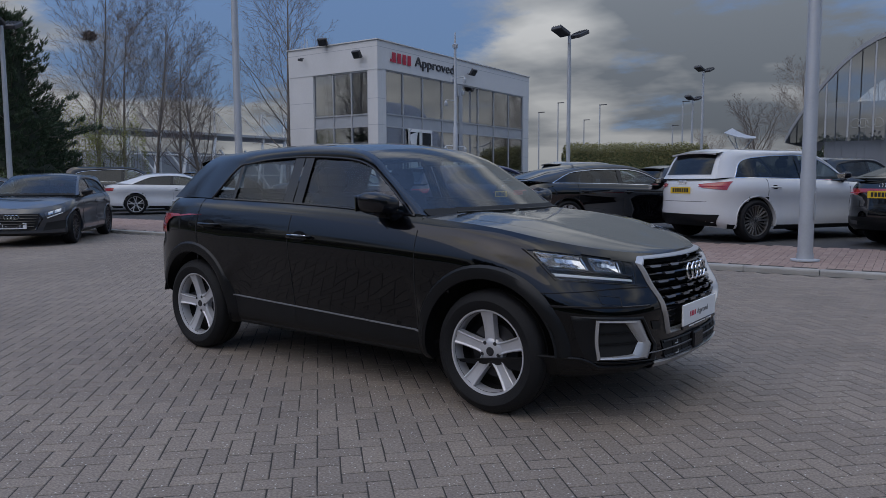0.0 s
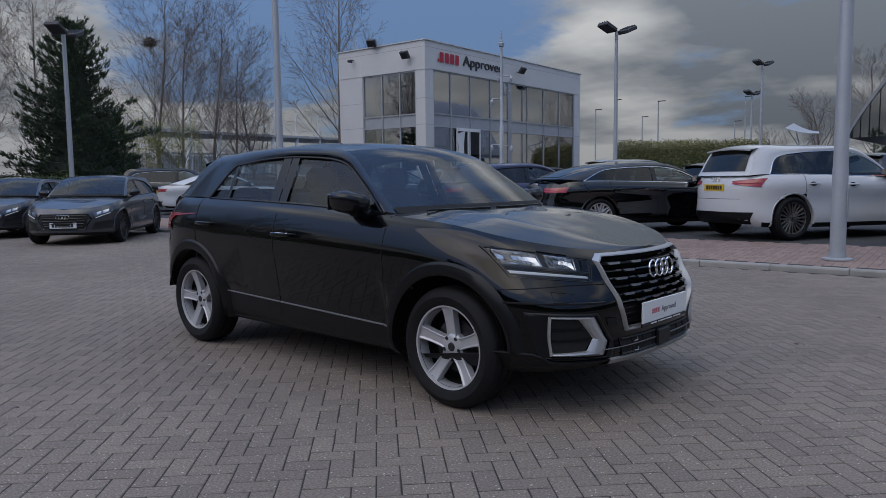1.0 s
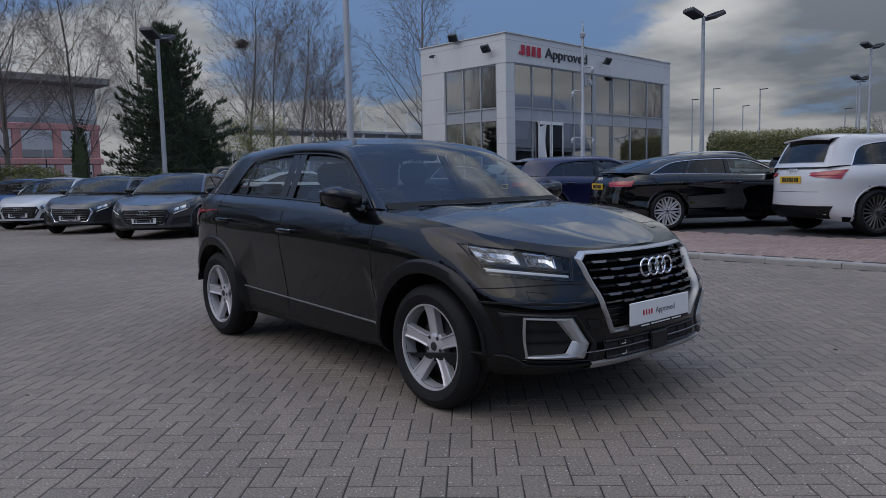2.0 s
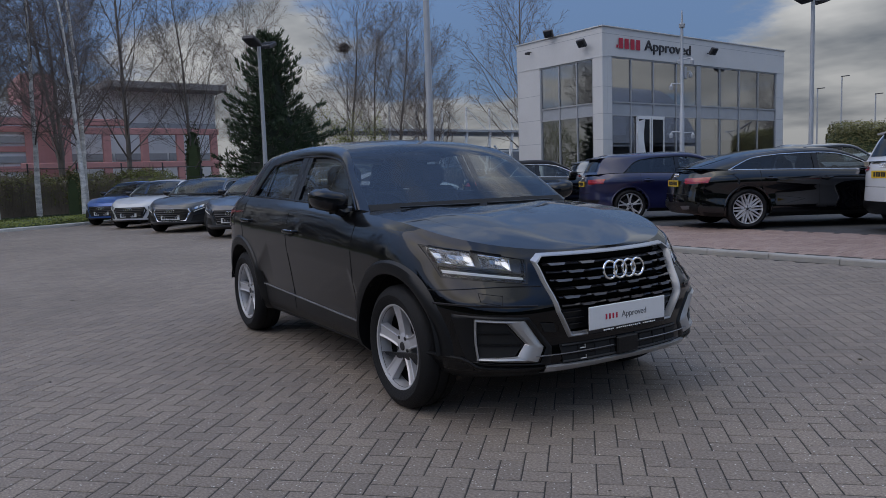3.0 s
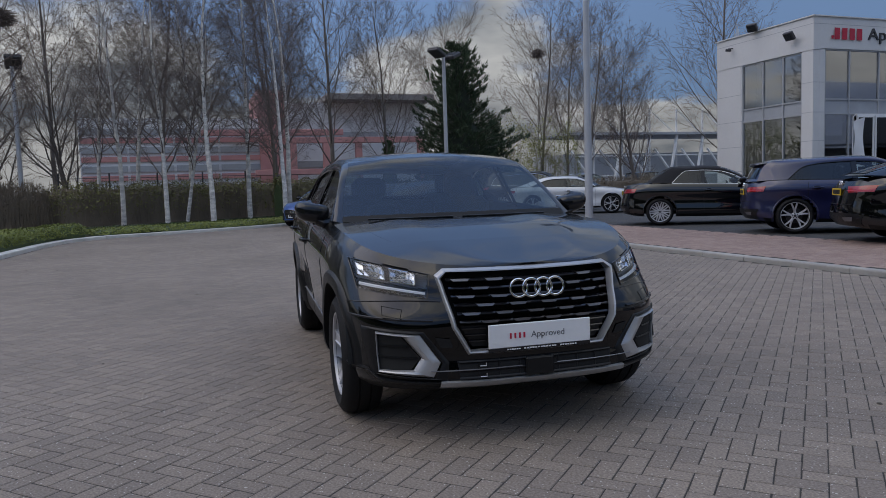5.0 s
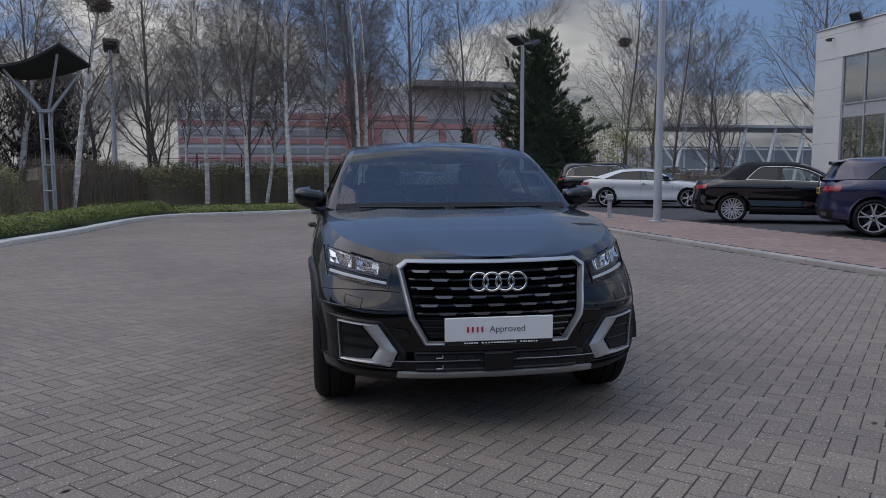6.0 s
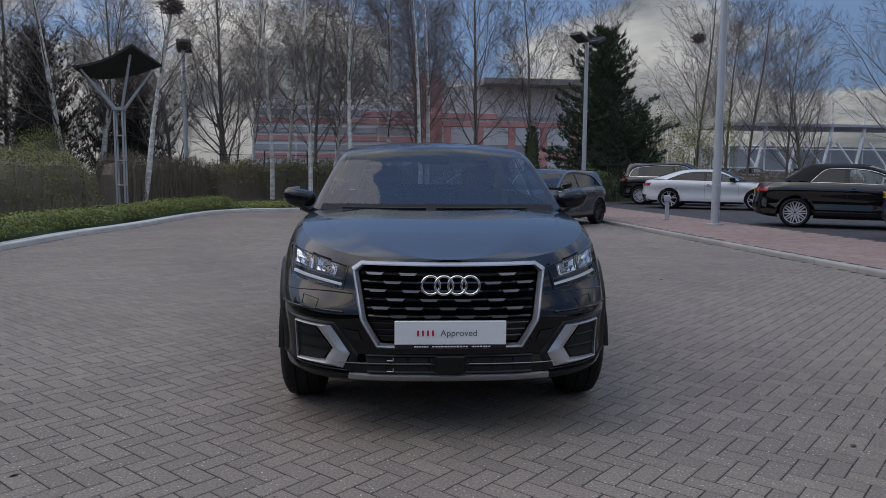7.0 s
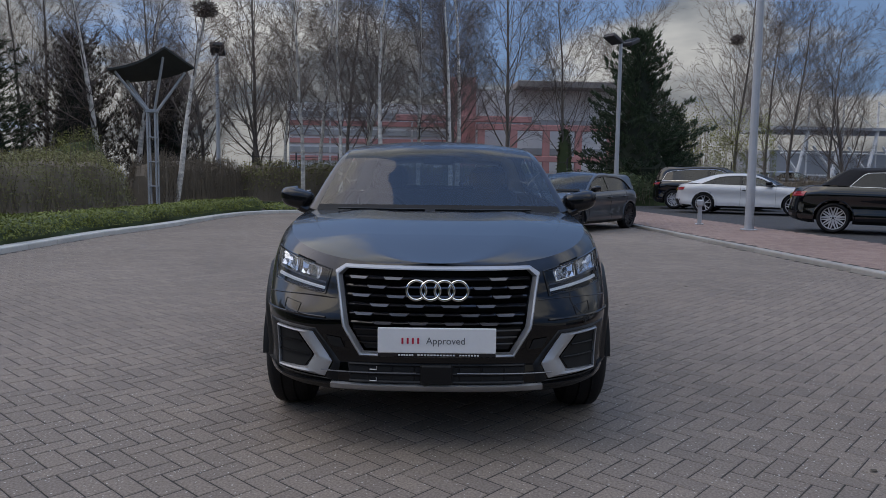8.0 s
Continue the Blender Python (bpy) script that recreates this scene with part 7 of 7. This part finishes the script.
# ---- canopy posts ----
def canopy_post(x, y, z, turn, k, label, sheet):
    t = thing("canopy_post", label, "canopy", pose(x, y, z, 0, 0, turn) @ Matrix.Diagonal((k, k, k, 1)))
    w, hn = 0.125, 3.20
    for sx in (-1, 1):
        for sy in (-1, 1):
            part("leg", Geo().tube([(sx * w, sy * w, 0), (sx * w, sy * w, hn)], 0.032, 8), M_POLE, t)
    for z0 in (0.05, 0.75, 1.55, 2.35):
        part("tie", Geo().box((0, 0, z0), (0.30, 0.30, 0.035), 0.008), M_POLE, t)
    part("collar", Geo().box((0, 0, hn), (0.36, 0.36, 0.10), 0.012), M_POLE, t)
    tips = [(-0.55, -0.95, hn + 1.05), (-0.52, 0.95, hn + 1.34), (0.55, -0.95, hn + 1.18), (0.52, 0.55, hn + 1.66)]
    for a, tip in zip(((-w, -w), (-w, w), (w, -w), (w, w)), tips):
        part("strut", Geo().tube([(a[0], a[1], hn), tip], [0.048, 0.040], 8), M_POLE, t)
    top = [Vector(p) for p in ((-0.72, -1.12, hn + 1.08), (0.70, -1.12, hn + 1.26), (0.70, 0.66, hn + 1.98), (-0.72, 1.20, hn + 1.56))]
    rows = [[top[0].lerp(top[1], u).lerp(top[3].lerp(top[2], u), v) - Vector((0, 0, 0.14 * math.sin(math.pi * v))) for u in (0, 0.33, 0.66, 1)] for v in np.linspace(0, 1, 7)]
    low = [[p - Vector((0, 0, 0.07)) for p in r] for r in rows]
    g = Geo().grid(rows).grid(low)
    edge = [r[0] for r in rows] + rows[-1][1:] + [r[-1] for r in rows[::-1]][1:] + rows[0][1:-1][::-1]
    g.grid([edge + edge[:1], [p - Vector((0, 0, 0.07)) for p in edge + edge[:1]]])
    part("canopy", g, sheet, t, "tilted canopy panel", fix=False)


canopy_post(-21.4, -3.3, 0.15, 0, 0.955, "tall steel post with a dark tilted canopy", M_CANOPY)
canopy_post(-11.6, 59.0, ZP, 100, 0.95, "far steel post with a pale tilted canopy", M_POLE)


# ---- distance ----
def far_block(name, label, lo, hi, material, bands=()):
    t = thing(name, label, "building", pose((lo[0] + hi[0]) / 2, (lo[1] + hi[1]) / 2, lo[2]))
    sx, sy, sz = hi[0] - lo[0], hi[1] - lo[1], hi[2] - lo[2]
    part("wall", Geo().box((0, 0, sz / 2), (sx, sy, sz)), material, t, smooth=0)
    for z0, z1, mt, nm in bands:
        n = max(1, int(sy / 4.0))
        for k in range(n):
            y0, y1 = -sy / 2 + sy * k / n + 0.12, -sy / 2 + sy * (k + 1) / n - 0.12
            part(nm, Geo().box((sx / 2 + 0.05, (y0 + y1) / 2, (z0 + z1) / 2), (0.25, y1 - y0, z1 - z0)), mt, t, smooth=0)
    return t


# red bands, windows and brown roof carry the haze in their pale colours
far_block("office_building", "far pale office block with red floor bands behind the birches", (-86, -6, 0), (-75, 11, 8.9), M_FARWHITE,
          [(1.2, 2.0, M_HAZEWINDOW, "window"), (2.9, 3.4, M_HAZERED, "red_band"), (3.7, 4.3, M_HAZEWINDOW, "window"), (4.7, 5.2, M_HAZERED, "red_band"), (5.5, 6.1, M_HAZEWINDOW, "window"), (6.5, 7.0, M_HAZERED, "red_band"), (7.3, 7.9, M_HAZEWINDOW, "window")])
far_block("stair_tower", "far red stair tower paled by haze", (-84, 10.7, 0), (-74.5, 13.4, 11.7), M_HAZERED)
hall = far_block("pale_hall", "far pale hall under an overhanging brown roof", (-90, 13.6, 0), (-78, 29.5, 10.9), M_FARWHITE, [(3.9, 4.6, M_HAZEWINDOW, "window"), (7.2, 7.7, M_FARGREY, "grey_panel")])
part("roof", Geo().box((1.2, 2.4, 11.25), (15.5, 12.0, 0.7), 0.06), M_HAZEROOF, hall, "overhanging brown roof paled by haze", smooth=0)
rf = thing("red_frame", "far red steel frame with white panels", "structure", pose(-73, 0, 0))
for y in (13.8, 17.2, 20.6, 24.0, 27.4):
    part("post", Geo().box((0, y, 3.3), (0.5, 0.7, 6.6), 0.05), M_HAZERED, rf)
part("beam", Geo().box((0, 20.6, 6.5), (0.6, 14.6, 0.6), 0.05), M_HAZERED, rf)
part("beam", Geo().box((0, 12.0, 7.3), (0.6, 14.0, 0.6), 0.05), M_HAZERED, rf)
part("beam", Geo().box((0, 19.0, 3.3), (0.6, 18.0, 0.6), 0.05), M_HAZERED, rf)
st = thing("stadium_stand", "far pale stand with white slanting steel struts", "building", pose(-76, 0, 0))
part("wall", Geo().box((-5, 68, 2.4), (8, 42, 4.8)), M_FARGREY, st, smooth=0)
part("roof", Geo().box((-3, 68, 7.1), (9, 44, 0.3)), M_FARGREY, st, smooth=0)
for k in range(11):
    y = 48 + 4.0 * k
    part("strut", Geo().tube([(2.0, y, 0), (1.0, y + 2.2, 7.2)], 0.20, 6), M_FARWHITE, st)
    part("strut", Geo().tube([(2.0, y + 2.4, 0), (1.0, y - 1.2, 5.2)], 0.15, 6), M_FARWHITE, st)
    part("upright", Geo().tube([(0.8, y + 2.2, 0), (0.8, y + 2.2, 10.2)], 0.11, 6), M_FARWHITE, st)
    part("stay", Geo().tube([(0.8, y + 2.2, 10.1), (0.8, y + 5.8, 7.2)], 0.06, 5), M_FARWHITE, st)
for z in (2.0, 4.4):
    part("rail", Geo().tube([(1.2, 47, z), (1.2, 90, z)], 0.10, 6), M_FARWHITE, st)
# timber fence beside the showroom
fe = thing("timber_fence", "dark brown close-boarded timber fence", "fence", pose(-33.5, 33.5, ZP))
for k in range(24):
    part("board", Geo().box((0.18 * k, 0, 1.15), (0.165, 0.03, 2.3), 0.004), M_BARK, fe)
# wire mesh fence line behind the birches
wf = thing("wire_fence", "thin dark fence posts and wires behind the hedge", "fence", pose(0, 0, 0.2))
fp = [Vector((-31.5 - 0.35 * k, -2 + 1.9 * k, 0)) for k in range(14)]
for p in fp:
    part("post", Geo().tube([p, p + Vector((0, 0, 2.1))], 0.035, 5), M_POLEDARK, wf)
for z in (0.4, 0.9, 1.4, 1.9):
    part("wire", Geo().tube([p + Vector((0, 0, z)) for p in fp], 0.012, 4), M_POLEDARK, wf)

# grey showroom with the curved roof
gs = thing("curved_showroom", "grey ribbed showroom with a sweeping curved roof", "building", pose(0, 0, 0))
part("wall", Geo().box((7.35, 53, 2.65), (23.7, 15, 5.3)), M_SHOWGREY, gs, smooth=0)
for k in range(60):
    part("rib", Geo().box((-4.4 + 0.36 * k, 45.48, 2.65), (0.05, 0.05, 5.2)), M_SHOWGREY, gs, smooth=0)
arc = [Vector((-6.4 + 15 * (k / 24) ** 1.3, 44.85, 3.2 + 5.3 * math.sin(0.5 * math.pi * min(1.0, 2.75 * (k / 24) ** 1.3) ** 0.9) + 0.3 * k / 24)) for k in range(25)]
rg = Geo()
rg.grid([[p + Vector((0, dy, dz)) for p in arc] for dy, dz in ((0, 0), (0, 0.28), (16, 0.28), (16, 0), (0, 0))])
part("curved_roof", rg, M_ROOFMETAL, gs)
for k in range(1, 24):
    part("glass_pane", Geo().add([Vector((arc[k].x, 45.0, 3.2)), Vector((arc[k + 1].x - 0.06, 45.0, 3.2)), Vector((arc[k + 1].x - 0.06, 45.0, arc[k + 1].z)), Vector((arc[k].x, 45.0, arc[k].z))], [(0, 1, 2, 3)]), M_WINGLASS, gs, smooth=0)
for k in range(5, 25, 2):
    part("mullion", Geo().box((arc[k].x, 44.95, (arc[k].z + 3.4) / 2), (0.08, 0.1, arc[k].z - 3.4)), M_FRAME, gs, smooth=0)
part("blade", Geo().box((-0.6, 45.1, 5.0), (0.5, 0.5, 5.2), 0.03), M_SHOWGREY, gs)
for k in range(4):
    part("badge_ring", Geo().lathe([(0.24 + 0.035 * math.cos(2 * math.pi * i / 6), 0.035 * math.sin(2 * math.pi * i / 6)) for i in range(7)], 20, pose(-3.05 + 0.35 * k, 45.35, 4.15, 90, 0, 0)), M_CHROME, gs)

# ---- more parked cars, farther rows ----
far_cars = [("suv", M_PAINT_SILVER, -9.4, 24.6, 55, "grey-silver estate car in the far row"), ("hatch", M_PAINT_GREY, -5.6, 23.6, 55, "dark grey hatchback in the far row"),
            ("hatch", M_PAINT_NIGHT, -13.2, 25.2, 55, "black hatchback in the far row"), ("suv", M_PAINT_GREY, -1.6, 25.8, 55, "dark grey sport utility car in the far row"),
            ("hatch", M_PAINT_RED, 3.4, 22.4, 55, "dull red hatchback in the far row"), ("hatch", M_PAINT_SILVER, -16.8, 23.6, 55, "silver-grey hatchback in the far row"), ("hatch", M_PAINT_WHITE, -12.5, 36.0, 20, "white hatchback far off"),
            ("hatch", M_PAINT_GREY, -7.5, 37.0, 20, "dark grey hatchback far off"), ("suv", M_PAINT_SILVER, -2.5, 36.0, 20, "silver-grey estate far off")]
for kind, paint, x, y, hd, lab in far_cars:
    s = gen(kind, 4.4, 0.92, 1.62 if kind == "suv" else 1.44, 2.65, 0.88, 1.04 if kind == "suv" else 0.97, paint=paint, step=0.11, trim=M_GLOSSBLACK, label=lab, group=BACKROW)
    place(s, pose(x, y, ZP + 0.06, 0, 0, hd))
for x, y, hd, paint, lab in ((-43.5, 26, 90, M_PAINT_GREY, "dark grey car behind the bare hedge"), (-44.5, 31, 90, M_PAINT_SILVER, "silver-grey car behind the bare hedge"), (-44, 36, 90, M_PAINT_NIGHT, "black car behind the bare hedge"), (-47, 4, 80, M_PAINT_SILVER, "silver-grey car beyond the thicket"), (-47, 9.5, 80, M_PAINT_GREY, "dark grey car beyond the thicket"), (-47, -2, 80, M_PAINT_WHITE, "white car beyond the thicket")):
    s = gen("hatch", 4.4, 0.92, 1.46, 2.65, 0.88, 0.97, paint=paint, step=0.14, trim=M_GLOSSBLACK, label=lab, group=BACKROW)
    place(s, pose(x, y, 0.5, 0, 0, hd))


# ---- paving blocks, last ----
def paver_mesh(name, L, W, H, gap, bev):
    """One block: a face with a chamfer all round, and sides."""
    a, b = L / 2 - gap / 2, W / 2 - gap / 2
    g = Geo()
    lev = [(a, b, -H), (a, b, -bev * 0.8), (a - bev, b - bev, 0.0)]
    g.v = [(sx * p, sy * q, z) for p, q, z in lev for sx, sy in ((-1, -1), (1, -1), (1, 1), (-1, 1))]
    g.f = [(k * 4 + i, k * 4 + (i + 1) % 4, k * 4 + 4 + (i + 1) % 4, k * 4 + 4 + i) for k in range(2) for i in range(4)] + [(8, 9, 10, 11)]
    return g


def herringbone(ang, ox, oy, lo, hi):
    """Centres and turns of 200 x 100 blocks laid in herringbone within a rectangle of the plan."""
    u = 0.1
    ca, sa = math.cos(ang), math.sin(ang)
    cx, cy = (lo[0] + hi[0]) / 2, (lo[1] + hi[1]) / 2
    reach = int(math.hypot(hi[0] - lo[0], hi[1] - lo[1]) / 2 / u) + 6
    out = []
    for i in range(-reach, reach):
        for j in range(-reach, reach):
            k = (i - j) % 4
            if k == 0:
                x, y, t = (i + 1) * u, (j + 0.5) * u, 0
            elif k == 3:
                x, y, t = (i + 0.5) * u, (j + 1) * u, 1
            else:
                continue
            X, Y = cx + ox + x * ca - y * sa, cy + oy + x * sa + y * ca
            if lo[0] < X < hi[0] and lo[1] < Y < hi[1]:
                out.append((X, Y, t))
    return out


def lay(blocks, ang, z, parent, material, near, name, drop, slope=0.0):
    """Lay blocks: those that near() picks as pieces of their own, the rest joined."""
    rng = random.Random(5)
    unit = paver_mesh(name, 0.2, 0.1, 0.03, 0.0048, 0.0036)
    me = unit.mesh(name, 0)
    me.materials.append(material)
    base = np.array(unit.v)
    V, F, n = [], [], 0
    fa = np.array(unit.f)
    count = 0
    for X, Y, t in blocks:
        if drop(X, Y):
            continue
        a = ang + (math.pi / 2 if t else 0) + rng.gauss(0, 0.006)
        dz, tx, ty = z(Y) + rng.gauss(0, 0.0004), rng.gauss(0, 0.0018), rng.gauss(0, 0.0025)
        if near(X, Y) and count < 300:
            count += 1
            ob = new(name, me)
            ob.parent = parent
            ob.matrix_basis = Matrix.Translation((X, Y, dz)) @ Euler((slope, 0, 0)).to_matrix().to_4x4() @ Euler((tx, ty, a)).to_matrix().to_4x4()
            continue
        c, s = math.cos(a), math.sin(a)
        P = base.copy()
        x, y = P[:, 0] * c - P[:, 1] * s, P[:, 0] * s + P[:, 1] * c
        P[:, 2] += dz + slope * (base[:, 0] * s + base[:, 1] * c) + base[:, 0] * -ty + base[:, 1] * tx
        P[:, 0], P[:, 1] = x + X, y + Y
        V.append(P)
        F.append(fa + n)
        n += len(P)
    V, F = np.concatenate(V), np.concatenate(F)
    big = bpy.data.meshes.new(name + "_field")
    big.from_pydata(V.tolist(), [], F.tolist())
    big.materials.append(material)
    ob = new(name + "_field", big)
    ob.parent = parent
    ob["kind"] = "stuff"


def left_edge(X, Y):
    """Beyond the pale kerb, where no block lies."""
    for (x1, y1), (x2, y2) in zip(LEFT_KERB, LEFT_KERB[1:]):
        if (x2 - x1) * (Y - y1) - (y2 - y1) * (X - x1) > -0.02 and min(x1, x2) - 0.3 <= X <= max(x1, x2) + 0.3 and min(y1, y2) - 0.6 <= Y <= max(y1, y2) + 0.6:
            return True
    return Y < np.interp(X, [-27.6, -25.6, -24.0, -22.9, -22.2, -20.8, -19, -17, -15, -12.7, -9.3], [9.6, 6.9, 4.4, 2.1, 0.25, -0.42, -0.74, -0.92, -1.12, -1.58, -1.82])


lay(herringbone(radians(43), 0.03, 0.02, (-29.5, -2.0), (7.0, 10.70)), radians(43), lambda y: 0.0, forecourt, M_PAVER, lambda X, Y: -2.0 < X < 0.6 and 1.3 < Y < 3.9, "paver", lambda X, Y: left_edge(X, Y) or Y > 10.60 - 0.005 * (X + 31) - 0.045)
lay(herringbone(radians(0), 0.0, 0.0, (-30, 10.50), (7.5, 12.86)), 0.0, footway_z, footway, M_BRICK, lambda X, Y: -4.0 < X < -0.4 and 10.7 < Y < 12.5, "brick", lambda X, Y: Y < 10.60 - 0.005 * (X + 31) + 0.185, slope=(ZP - 0.072) / 2.3)
